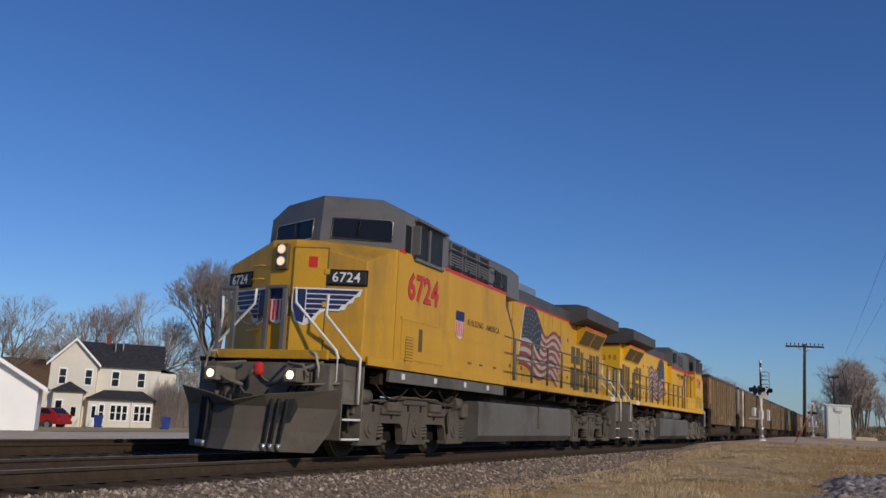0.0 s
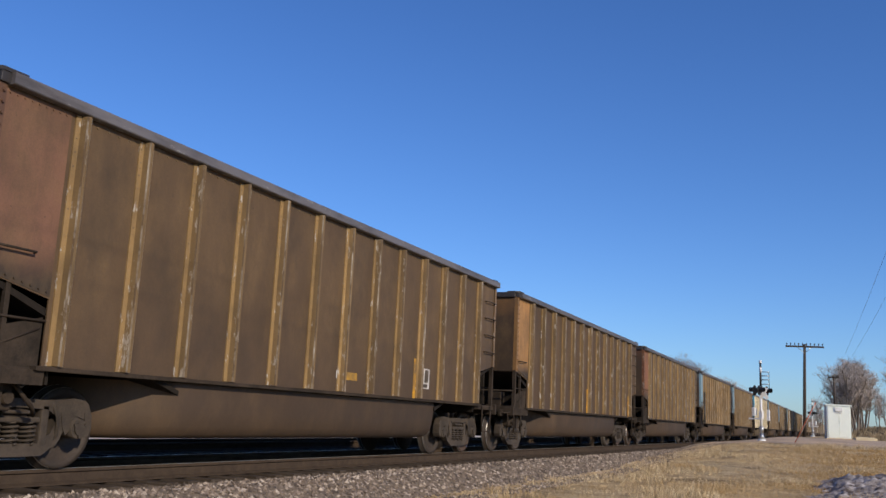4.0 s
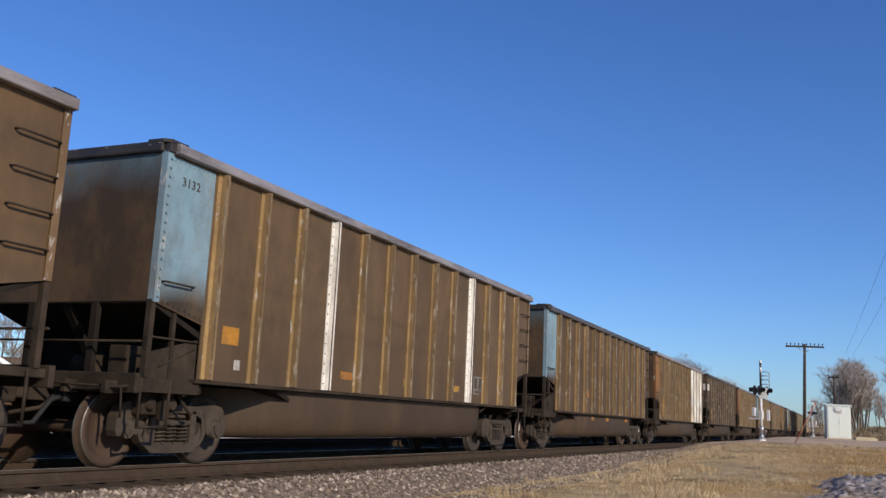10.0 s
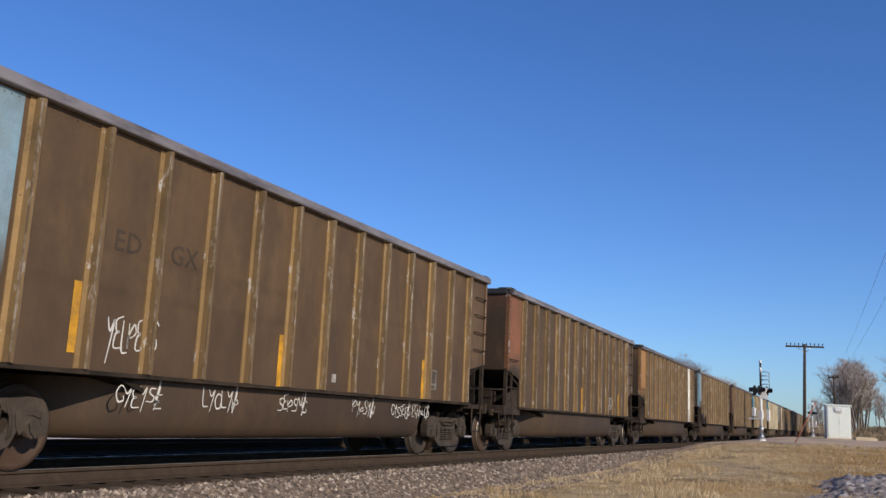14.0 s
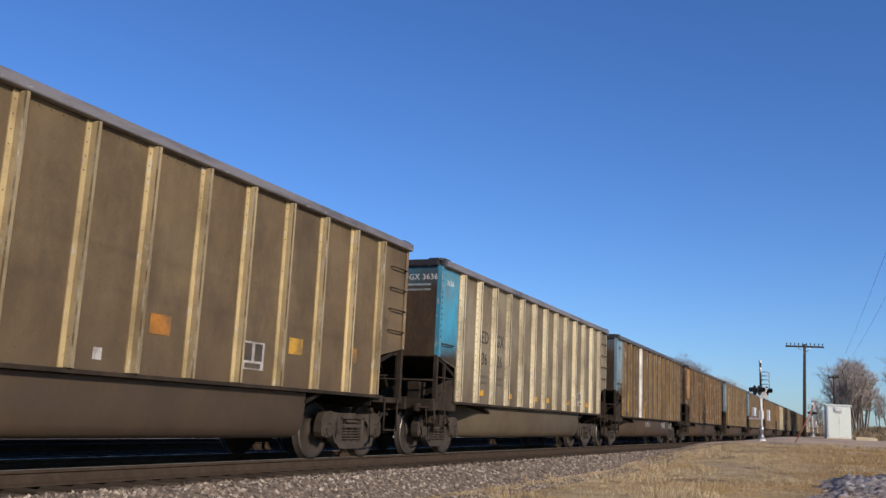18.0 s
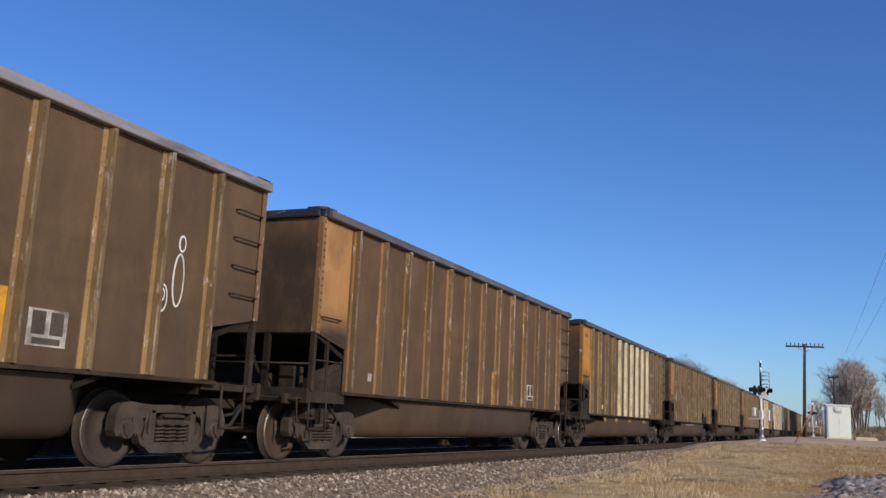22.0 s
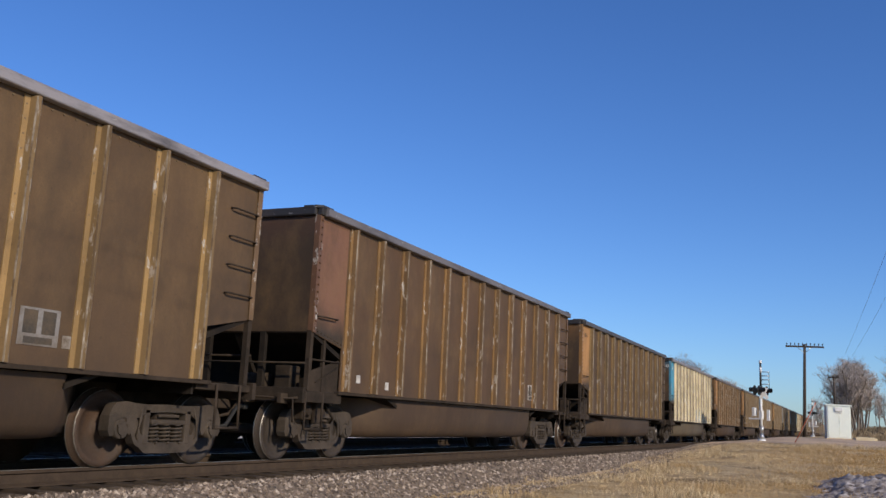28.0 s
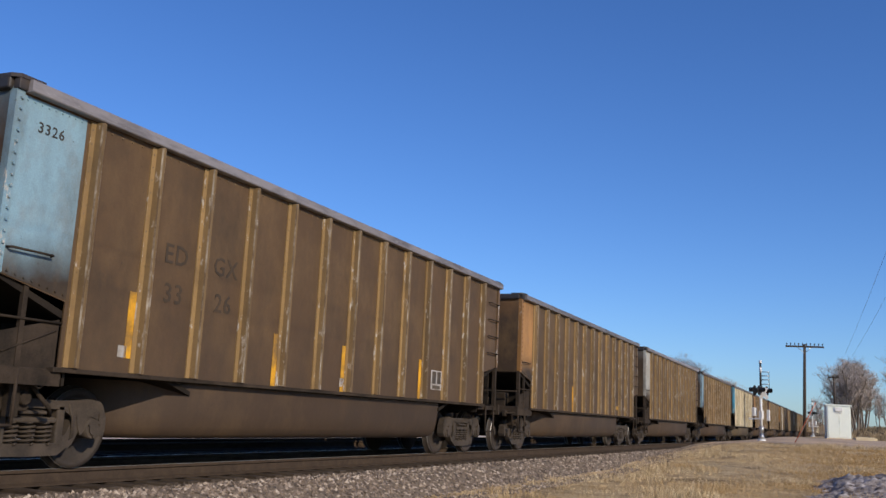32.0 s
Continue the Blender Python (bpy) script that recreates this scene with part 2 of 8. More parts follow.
def stone_mat():
    m, nt, bs = principled("ballast_stone")
    geo = nt.nodes.new("ShaderNodeNewGeometry")
    r = nt.nodes.new("ShaderNodeValToRGB")
    e = r.color_ramp.elements
    e[0].color, e[1].color = (0.070, 0.052, 0.038, 1), (0.56, 0.46, 0.36, 1)
    e.new(0.35).color = (0.165, 0.122, 0.089, 1)
    e.new(0.7).color = (0.29, 0.220, 0.161, 1)
    nt.links.new(geo.outputs["Random Per Island"], r.inputs["Fac"])
    vec = coords(nt, world_space=True)
    col = mixed(nt, scaled(nt, noise_tex(nt, vec, 60, 3), 0.4), r.outputs["Color"], (0.10, 0.08, 0.07))
    nt.links.new(col, bs.inputs["Base Color"])
    bs.inputs["Roughness"].default_value = 0.9
    return m


def ground_mat():
    """Dry winter grass in pale mats, gold and brown patches, thinning to bare earth."""
    m, nt, bs = principled("dry_ground")
    vec = coords(nt, world_space=True)
    wide = coords(nt, (0.55, 1.0, 1.0), world_space=True)
    big = ramp(nt, noise_tex(nt, wide, 0.22, 6), 0.38, 0.62)
    mid = ramp(nt, noise_tex(nt, wide, 0.9, 6, 0.65), 0.42, 0.62)
    tuft = ramp(nt, noise_tex(nt, vec, 4.5, 6, 0.7), 0.40, 0.66)
    col = mixed(nt, big, (0.58, 0.385, 0.165), (0.55, 0.43, 0.265))
    col = mixed(nt, scaled(nt, mid, 0.75), col, (0.30, 0.195, 0.088))
    col = mixed(nt, scaled(nt, tuft, 0.55), col, (0.70, 0.56, 0.35))
    earth = ramp(nt, noise_tex(nt, wide, 0.5, 7, 0.7), 0.54, 0.63)
    col = mixed(nt, scaled(nt, earth, 0.65), col, (0.145, 0.098, 0.058))
    fine = noise_tex(nt, vec, 30, 4)
    col = mixed(nt, scaled(nt, ramp(nt, fine, 0.35, 0.7), 0.4), col, (0.22, 0.16, 0.09))
    nt.links.new(col, bs.inputs["Base Color"])
    bs.inputs["Roughness"].default_value = 0.95
    bs.inputs["Specular IOR Level"].default_value = 0.1
    bump(nt, bs, noise_tex(nt, vec, 9.0, 6, 0.7), 0.8, 0.10)
    return m


def strand_mat(name, lo, hi, patch=None):
    m, nt, bs = principled(name)
    geo = nt.nodes.new("ShaderNodeNewGeometry")
    col = mixed(nt, geo.outputs["Random Per Island"], lo, hi)
    if patch:
        drift = ramp(nt, noise_tex(nt, coords(nt, (0.5, 1.0, 1.0), True), 0.30, 5, 0.6), 0.44, 0.60)
        col = mixed(nt, scaled(nt, drift, 0.62), col, patch)
    nt.links.new(col, bs.inputs["Base Color"])
    bs.inputs["Roughness"].default_value = 0.85
    return m


M_STONE = stone_mat()
# Far bed darker than its sunlit brown: the train's shade is put into the colour.
M_SHADEDBED = plain("shaded_far_bed", (0.080, 0.060, 0.046), (0.056, 0.042, 0.032), 1.0, 0.0, 14.0, fine=55.0, dirt=(0.025, 0.02, 0.017), bumps=0.8, world_space=True)
M_BALLAST = plain("ballast_bed", (0.25, 0.198, 0.145), (0.185, 0.143, 0.103), 0.95, 0.0, 14.0, fine=55.0, dirt=(0.10, 0.075, 0.065), dirt_amount=0.4, bumps=1.0, world_space=True)
M_GROUND = ground_mat()
M_GRASS = strand_mat("dry_grass", (0.24, 0.165, 0.075), (0.78, 0.62, 0.39), (0.36, 0.225, 0.085))
M_GOLDGRASS = strand_mat("golden_grass", (0.20, 0.115, 0.036), (0.56, 0.36, 0.14))
M_WEEDS = strand_mat("dead_weeds", (0.13, 0.095, 0.055), (0.27, 0.2, 0.11))
M_BARK = plain("winter_bark", (0.16, 0.13, 0.105), (0.22, 0.185, 0.155), 0.9, 0.0, 4.0, stretch=(3, 3, 0.6))
# Raised above the other twig colour to stand for haze over the far grove.
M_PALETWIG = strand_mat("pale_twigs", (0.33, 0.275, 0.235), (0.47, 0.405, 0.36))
M_TWIG = strand_mat("winter_twigs", (0.24, 0.195, 0.16), (0.38, 0.325, 0.28))
M_STREET = plain("pale_street", (0.70, 0.58, 0.44), (0.58, 0.48, 0.36), 0.9, 0.0, 0.4, fine=15.0, world_space=True)
M_ROAD = plain("asphalt_road", (0.72, 0.52, 0.34), (0.57, 0.41, 0.265), 0.9, 0.0, 0.6, fine=25.0, dirt=(0.36, 0.285, 0.215), world_space=True)
M_SNOW = plain("old_snow", (0.74, 0.69, 0.66), (0.44, 0.385, 0.345), 0.85, 0.0, 4.0, fine=30.0, dirt=(0.12, 0.092, 0.075), dirt_amount=0.72, bumps=1.0, world_space=True)
M_SIDING = plain("cream_siding", (0.76, 0.71, 0.60), (0.69, 0.64, 0.54), 0.7, 0.0, 0.5, bumps=0.03, grain=0.05)
M_SHINGLE = plain("dark_shingles", (0.035, 0.036, 0.04), (0.055, 0.055, 0.06), 0.9, 0.0, 2.5, fine=18.0)
M_SHEDWHITE = plain("white_siding", (0.93, 0.92, 0.90), (0.90, 0.89, 0.87), 0.6, 0.0, 0.8, bumps=0.03, grain=0.03)
M_BRICK = plain("chimney_brick", (0.24, 0.09, 0.06), (0.18, 0.07, 0.05), 0.9, 0.0, 6.0)
M_REDCAR = plain("red_car_paint", (0.42, 0.02, 0.025), (0.36, 0.018, 0.02), 0.25, 0.1, 1.0, bumps=0.02)
M_BLUEBIN = plain("blue_plastic", (0.02, 0.05, 0.26), (0.015, 0.04, 0.22), 0.5, 0.0, 2.0)
M_TAILRED = plain("tail_lamp_red", (0.35, 0.01, 0.01), rough=0.2)
M_GALV = plain("painted_sheet_steel", (0.80, 0.84, 0.75), (0.75, 0.79, 0.71), 0.5, 0.0, 1.5, bumps=0.03, grain=0.06)
M_TIMBER = plain("sawn_timber", (0.78, 0.66, 0.43), (0.66, 0.54, 0.34), 0.8, 0.0, 3.0, stretch=(0.4, 3, 3))
M_SHEDROOF = plain("pale_metal_roof", (0.55, 0.55, 0.54), (0.48, 0.48, 0.47), 0.5, 0.1, 1.0)
M_BROWNROOF = plain("brown_shingles", (0.16, 0.10, 0.065), (0.12, 0.08, 0.05), 0.9, 0.0, 2.5)
M_ORANGE = plain("orange_marker", (0.55, 0.13, 0.05), rough=0.6)
M_LAWN = plain("winter_lawn", (0.42, 0.33, 0.17), (0.50, 0.40, 0.22), 0.95, 0.0, 0.8, fine=20.0, world_space=True, bumps=0.6)


# ---- mesh helpers ----
def part(name, bm, material, parent=None, label="", at=None):
    """Links a bmesh as one mesh object, under a thing or part where one is given."""
    me = bpy.data.meshes.new(name)
    bm.to_mesh(me)
    bm.free()
    me.materials.append(material)
    ob = new(name, me)
    ob.parent = parent
    if at is not None:
        ob.matrix_local = at if isinstance(at, Matrix) else Matrix.Translation(at)
    if label:
        ob["label"] = label
    return ob


def again(ob, at, parent=None):
    """A second object on the same mesh, in the same thing or under another parent."""
    o = ob.copy()
    scene.collection.objects.link(o)
    o.parent = parent or ob.parent
    o.matrix_local = at if isinstance(at, Matrix) else Matrix.Translation(at)
    return o


def thing(name, label, category, at=None, group="", kind=""):
    e = new(name)
    e.empty_display_size = 0.2
    if at is not None:
        e.matrix_world = at
    return tagged(e, label, category, group, kind)


def box(bm, x0, x1, y0, y1, z0, z1, bevel=0.0):
    r = bmesh.ops.create_cube(bm, size=1.0)
    vs = r["verts"]
    for v in vs:
        v.co = Vector(((x0 + x1) / 2 + v.co.x * (x1 - x0), (y0 + y1) / 2 + v.co.y * (y1 - y0), (z0 + z1) / 2 + v.co.z * (z1 - z0)))
    if bevel > 0:
        es = list({e for v in vs for e in v.link_edges})
        bmesh.ops.bevel(bm, geom=es, offset=bevel, segments=2, affect="EDGES", profile=0.5)
    return bm


def boxed(*args, bevel=0.0):
    return box(bmesh.new(), *args, bevel=bevel)


def cyl(bm, p0, p1, r0, r1=None, seg=12, caps=True):
    p0, p1 = Vector(p0), Vector(p1)
    r1 = r0 if r1 is None else r1
    axis = (p1 - p0).normalized()
    side = axis.orthogonal().normalized()
    up = axis.cross(side)
    rings = []
    for p, r in ((p0, r0), (p1, r1)):
        rings.append([bm.verts.new(p + (side * math.cos(a) + up * math.sin(a)) * r) for a in (2 * math.pi * i / seg for i in range(seg))])
    for i in range(seg):
        j = (i + 1) % seg
        f = bm.faces.new((rings[0][i], rings[0][j], rings[1][j], rings[1][i]))
        f.smooth = seg > 7
    if caps:
        bm.faces.new(rings[0][::-1])
        bm.faces.new(rings[1])
    return bm


def pipe(bm, pts, r, seg=6):
    """A round bar along a line of points."""
    pts = [Vector(p) for p in pts]
    rings = []
    for i, p in enumerate(pts):
        d = (pts[min(i + 1, len(pts) - 1)] - pts[max(i - 1, 0)]).normalized()
        side = d.cross(Vector((0.13, 0.21, 0.97)))
        if side.length < 0.05:
            side = d.cross(Vector((1, 0, 0)))
        side.normalize()
        up = d.cross(side)
        rings.append([bm.verts.new(p + (side * math.cos(a) + up * math.sin(a)) * r) for a in (2 * math.pi * k / seg for k in range(seg))])
    for a, b in zip(rings, rings[1:]):
        for k in range(seg):
            j = (k + 1) % seg
            f = bm.faces.new((a[k], a[j], b[j], b[k]))
            f.smooth = True
    bm.faces.new(rings[0][::-1])
    bm.faces.new(rings[-1])
    return bm


def prism(bm, outline, axis, a, b):
    """A flat outline pushed along an axis from a to b; outline points are the two other coordinates in order."""
    def at(u, v, w):
        return {"x": (w, u, v), "y": (u, w, v), "z": (u, v, w)}[axis]
    lo = [bm.verts.new(at(u, v, a)) for u, v in outline]
    hi = [bm.verts.new(at(u, v, b)) for u, v in outline]
    n = len(outline)
    bm.faces.new(lo)
    bm.faces.new(hi[::-1])
    for i in range(n):
        j = (i + 1) % n
        bm.faces.new((lo[j], lo[i], hi[i], hi[j]))
    bmesh.ops.recalc_face_normals(bm, faces=bm.faces[:])
    return bm


def quads(name, verts, faces, material, parent=None, label=""):
    me = bpy.data.meshes.new(name)
    me.from_pydata(verts, [], faces)
    me.update()
    me.materials.append(material)
    ob = new(name, me)
    ob.parent = parent
    if label:
        ob["label"] = label
    return ob


def lettering(name, text, size, material, parent, m, label="", spacing=1.0, thick=0.002, wide=1.0, bold=0.012):
    """Raised painted characters of the built-in font, as a mesh, centred on the pose m."""
    cu = bpy.data.curves.new(name, "FONT")
    cu.body, cu.size, cu.extrude, cu.space_character = text, size, thick, spacing
    cu.align_x, cu.align_y = "CENTER", "CENTER"
    cu.resolution_u = 2
    cu.offset = size * bold
    tmp = bpy.data.objects.new(name, cu)
    me = bpy.data.meshes.new_from_object(tmp)
    bpy.data.objects.remove(tmp)
    bpy.data.curves.remove(cu)
    me.transform(Matrix.Diagonal((wide, 1, 1, 1)))
    me.materials.clear()
    me.materials.append(material)
    ob = new(name, me)
    ob.parent = parent
    ob.matrix_local = m
    if label:
        ob["label"] = label
    return ob


ON_SIDE = pose(0, 0, 0, 90, 0, 90)      # characters upright on a face that looks to +x, read towards +y
ON_FRONT = pose(0, 0, 0, 90, 0, 0)      # the same on a face that looks to -y


# ---- coal cars ----
HALF = PITCH / 2
END_Y = 7.26            # body ends, from the car's middle
TOP_Z, SILL_Z = 4.11, 1.13
BAY = 1.02
POST_Y = [-6.09 + BAY * i for i in range(13)]


def flipped(x=0, y=0, z=0):
    return pose(x, y, z, 0, 0, 180)


def wheel_mesh():
    """Two wheels on an axle: lathe-turned discs with flange, tread and dished plate."""
    bm = bmesh.new()
    prof = [(0.70, 0.0), (0.705, 0.505), (0.725, 0.505), (0.74, 0.482), (0.812, 0.474), (0.83, 0.470), (0.835, 0.40), (0.80, 0.385), (0.775, 0.20), (0.80, 0.15), (0.86, 0.13), (0.865, 0.0)]
    seg = 28
    for s in (1, -1):
        rings = []
        for x, r in prof:
            if r == 0.0:
                rings.append([bm.verts.new((x * s, 0, 0))] * seg)
            else:
                rings.append([bm.verts.new((x * s, r * math.cos(2 * math.pi * k / seg), r * math.sin(2 * math.pi * k / seg))) for k in range(seg)])
        for i, (a, b) in enumerate(zip(rings, rings[1:])):
            for k in range(seg):
                j = (k + 1) % seg
                vs = []
                for v in (a[k], a[j], b[j], b[k]):
                    if v not in vs:
                        vs.append(v)
                f = bm.faces.new(vs)
                f.smooth = True
                f.material_index = 1 if i in (1, 4) else 0
    cyl(bm, (-1.0, 0, 0), (1.0, 0, 0), 0.085, seg=10)
    bmesh.ops.recalc_face_normals(bm, faces=bm.faces[:])
    return bm


def coil(bm, x, y, z0, z1, r=0.07, turns=5, wire=0.017):
    n = turns * 10
    pipe(bm, [(x + r * math.cos(2 * math.pi * i / 10), y + r * math.sin(2 * math.pi * i / 10), z0 + (z1 - z0) * i / n) for i in range(n + 1)], wire, 4)
    return bm


def along(pts, n=40):
    """Evenly stepped heights over a line of (y, z) corners given for the half y >= 0, mirrored."""
    full = [(-y, z) for y, z in reversed(pts) if y > 0] + list(pts)
    out = []
    lo, hi = full[0][0], full[-1][0]
    for k in range(n + 1):
        y = lo + (hi - lo) * k / n
        for (a, za), (b, zb) in zip(full, full[1:]):
            if a <= y <= b + 1e-9:
                t = (y - a) / (b - a)
                t = t * t * (3 - 2 * t)
                out.append((y, za + (zb - za) * t))
                break
    return out


def side_frame_mesh():
    """Cast side frame: an arched top member with slots, rounded ears over the journals, columns and a curved tension member."""
    bm = bmesh.new()
    top = along([(0.0, 0.80), (0.40, 0.79), (0.62, 0.80), (0.80, 0.82), (0.98, 0.80), (1.05, 0.74), (1.08, 0.64)])
    low = along([(0.0, 0.70), (0.40, 0.69), (0.56, 0.62), (0.70, 0.60), (0.84, 0.62), (1.00, 0.58), (1.08, 0.54)])
    prism(bm, top + low[::-1], "x", 0.95, 1.085)
    top = along([(0.0, 0.31), (0.33, 0.31), (0.47, 0.40), (0.62, 0.64)])
    low = along([(0.0, 0.17), (0.38, 0.175), (0.56, 0.27), (0.80, 0.62)])
    prism(bm, top + low[::-1], "x", 0.955, 1.08)
    for s in (-1, 1):
        box(bm, 0.95, 1.085, s * 0.40 - 0.055, s * 0.40 + 0.055, 0.28, 0.74, 0.02)
        # ear: an outer lip round the journal and an inner jaw
        prism(bm, [(s * 0.97, 0.66), (s * 1.08, 0.64), (s * 1.085, 0.46), (s * 1.05, 0.39), (s * 0.99, 0.40)], "x", 0.94, 1.095)
        prism(bm, [(s * 0.62, 0.66), (s * 0.78, 0.64), (s * 0.77, 0.46), (s * 0.71, 0.40), (s * 0.66, 0.48)], "x", 0.94, 1.09)
        cyl(bm, (0.90, s * 0.88, 0.475), (1.12, s * 0.88, 0.475), 0.115, seg=16)
        cyl(bm, (1.12, s * 0.88, 0.475), (1.14, s * 0.88, 0.475), 0.075, seg=12)
        for q in range(3):
            a = 2.1 * q + 0.5
            cyl(bm, (1.12, s * 0.88 + 0.088 * math.cos(a), 0.475 + 0.088 * math.sin(a)), (1.145, s * 0.88 + 0.088 * math.cos(a), 0.475 + 0.088 * math.sin(a)), 0.02, seg=6)
        box(bm, 0.95, 1.07, s * 0.88 - 0.12, s * 0.88 + 0.12, 0.56, 0.64, 0.02)
        pipe(bm, [(1.07, s * 0.50, 0.76), (1.11, s * 0.55, 0.60), (1.09, s * 0.58, 0.40), (1.04, s * 0.50, 0.28)], 0.02, 6)
    box(bm, 0.94, 1.10, -0.33, 0.33, 0.535, 0.60, 0.02)
    box(bm, 1.06, 1.10, -0.20, 0.20, 0.63, 0.67, 0.012)
    return bm


def truck_proto(parent):
    bm = bmesh.new()
    box(bm, -1.05, 1.05, -0.20, 0.20, 0.52, 0.72, 0.03)
    cyl(bm, (0, 0, 0.70), (0, 0, 0.84), 0.22, seg=16)
    box(bm, -0.8, 0.8, -0.50, -0.42, 0.36, 0.46, 0.01)
    box(bm, -0.8, 0.8, 0.42, 0.50, 0.36, 0.46, 0.01)
    tr = part("truck", bm, M_UNDER, parent, "dusty three-piece freight truck")
    fr = part("side_frame", side_frame_mesh(), M_TRUCK, tr)
    again(fr, flipped())
    bm = bmesh.new()
    for y in (-0.23, 0.0, 0.23):
        coil(bm, 1.01, y, 0.30, 0.54, 0.085)
    sp = part("spring_nest", bm, M_TRUCK, tr)
    again(sp, flipped())
    w = part("wheelset", wheel_mesh(), M_WHEEL, tr, "rust-brown wheels with bright treads", (0, -0.89, 0.475))
    w.data.materials.append(M_TREAD)
    again(w, (0, 0.89, 0.475))
    bm = bmesh.new()
    for s in (-1, 1):
        box(bm, 0.74, 0.86, s * 0.40 - 0.04, s * 0.40 + 0.04, 0.30, 0.62, 0.01)
        pipe(bm, [(0.6, s * 0.36, 0.5), (0.3, s * 0.2, 0.55), (0, s * 0.1, 0.6)], 0.03, 5)
    b = part("brake_shoe", bm, M_TRUCK, tr)
    again(b, flipped())
    return tr


def post_mesh(studded):
    """Hat-section stiffener with flanges; fastener heads down the leading flange, bold on the bare metal ones."""
    bm = bmesh.new()
    z0, z1 = SILL_Z + 0.02, TOP_Z - 0.15
    prism(bm, [(0.0, -0.135), (0.016, -0.135), (0.024, -0.070), (0.092, -0.052), (0.112, -0.042), (0.112, 0.0), (0.096, 0.02), (0.012, 0.024), (0.012, 0.05), (0.0, 0.05)], "z", z0, z1)
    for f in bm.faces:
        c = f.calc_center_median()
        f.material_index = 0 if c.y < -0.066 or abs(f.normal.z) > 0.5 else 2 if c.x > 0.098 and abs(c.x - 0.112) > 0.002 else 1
    for i in range(17):
        z = z0 + 0.1 + (z1 - z0 - 0.2) * i / 16
        dark = studded or i in (10, 13, 14, 15, 16)
        n = len(bm.faces)
        if studded:
            cyl(bm, (0.012, -0.104, z), (0.028, -0.104, z), 0.017, 0.012, 6)
        else:
            cyl(bm, (0.012, -0.104, z), (0.023 if dark else 0.0215, -0.104, z), 0.014, 0.010, 6)
        bm.faces.ensure_lookup_table()
        for k in range(n, len(bm.faces)):
            bm.faces[k].material_index = 3 if dark else 0
    return bm


def car_proto():
    car = thing("coal_car", "weathered brown aluminium coal gondola on the main track", "coal car", group="cars of the coal train")
    sheet_x = 1.475
    # side sheets with slanted lower ends
    cut = [(-END_Y, TOP_Z - 0.05), (-END_Y, 2.06), (-6.28, 1.86), (-6.28, SILL_Z), (6.28, SILL_Z), (6.28, 1.86), (END_Y, 2.06), (END_Y, TOP_Z - 0.05)]
    bm = prism(bmesh.new(), cut[1:7] + [cut[7], cut[0]], "x", sheet_x - 0.02, sheet_x)
    n = len(bm.faces)
    for k in range(72):
        y = -6.06 + 12.12 * k / 71
        cyl(bm, (sheet_x - 0.002, y, TOP_Z - 0.205), (sheet_x + 0.014, y, TOP_Z - 0.205), 0.014, 0.010, 5)
    bm.faces.ensure_lookup_table()
    for k in range(n, len(bm.faces)):
        bm.faces[k].material_index = 1
    s = part("side_sheet", bm, M_PANEL, car)
    s.data.materials.append(M_RIVET)
    again(s, flipped())
    # painted end bay of each side, a separate sheet just proud of the side
    for y0 in (-END_Y,):
        sg = 1
        o = [(y0, 2.07), (y0 + sg * 0.98, 1.88), (y0 + sg * 0.98, TOP_Z - 0.16), (y0, TOP_Z - 0.16)]
        bm = prism(bmesh.new(), o, "x", sheet_x, sheet_x + 0.006)
        for k in range(9):
            q = (k + 0.5) / 9
            cyl(bm, (sheet_x, y0 + 0.98 * q, 2.11 - 0.19 * q), (sheet_x + 0.022, y0 + 0.98 * q, 2.11 - 0.19 * q), 0.018, 0.013, 6)
            cyl(bm, (sheet_x, y0 + 0.1 + 0.85 * q, TOP_Z - 0.20), (sheet_x + 0.018, y0 + 0.1 + 0.85 * q, TOP_Z - 0.20), 0.015, 0.011, 6)
        part("corner_panel", bm, M_ENDPAINT, car, "painted corner panel")
    # posts
    p = None
    for y in POST_Y:
        m = Matrix.Translation((sheet_x, y, 0))
        if p is None:
            p = part("side_post", post_mesh(False), M_POST, car, "", m)
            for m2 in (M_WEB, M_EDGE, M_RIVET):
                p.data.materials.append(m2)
        else:
            again(p, m)
        again(p, flipped(-sheet_x, y, 0))
    # corner posts, top chords, sills
    bm = prism(bmesh.new(), [(1.40, -END_Y - 0.015), (1.50, -END_Y - 0.015), (1.50, -END_Y + 0.09), (1.488, -END_Y + 0.09), (1.488, -END_Y), (1.40, -END_Y)], "z", 2.05, TOP_Z - 0.1)
    for i in range(16):
        z = 2.12 + 1.78 * i / 15
        cyl(bm, (1.50, -END_Y + 0.05, z), (1.524, -END_Y + 0.05, z), 0.022, 0.016, 6)
    c = part("corner_post", bm, M_POST, car)
    again(c, flipped())
    c2 = part("trailing_post", prism(bmesh.new(), [(1.40, END_Y), (1.488, END_Y), (1.488, END_Y - 0.09), (1.50, END_Y - 0.09), (1.50, END_Y + 0.015), (1.40, END_Y + 0.015)], "z", 2.05, TOP_Z - 0.1), M_POST, car)
    again(c2, flipped())
    t = TOP_Z
    bm = prism(bmesh.new(), [(1.44, t - 0.12), (1.50, t - 0.138), (1.575, t - 0.132), (1.585, t - 0.12), (1.585, t - 0.012), (1.572, t), (1.44, t)], "y", -END_Y + 0.10, END_Y + 0.02)
    box(bm, 1.45, 1.56, END_Y + 0.02, END_Y + 0.04, t - 0.10, t + 0.014, 0.006)
    c = part("top_chord", bm, M_CHORD, car, "dark scuffed top chord")
    again(c, flipped())
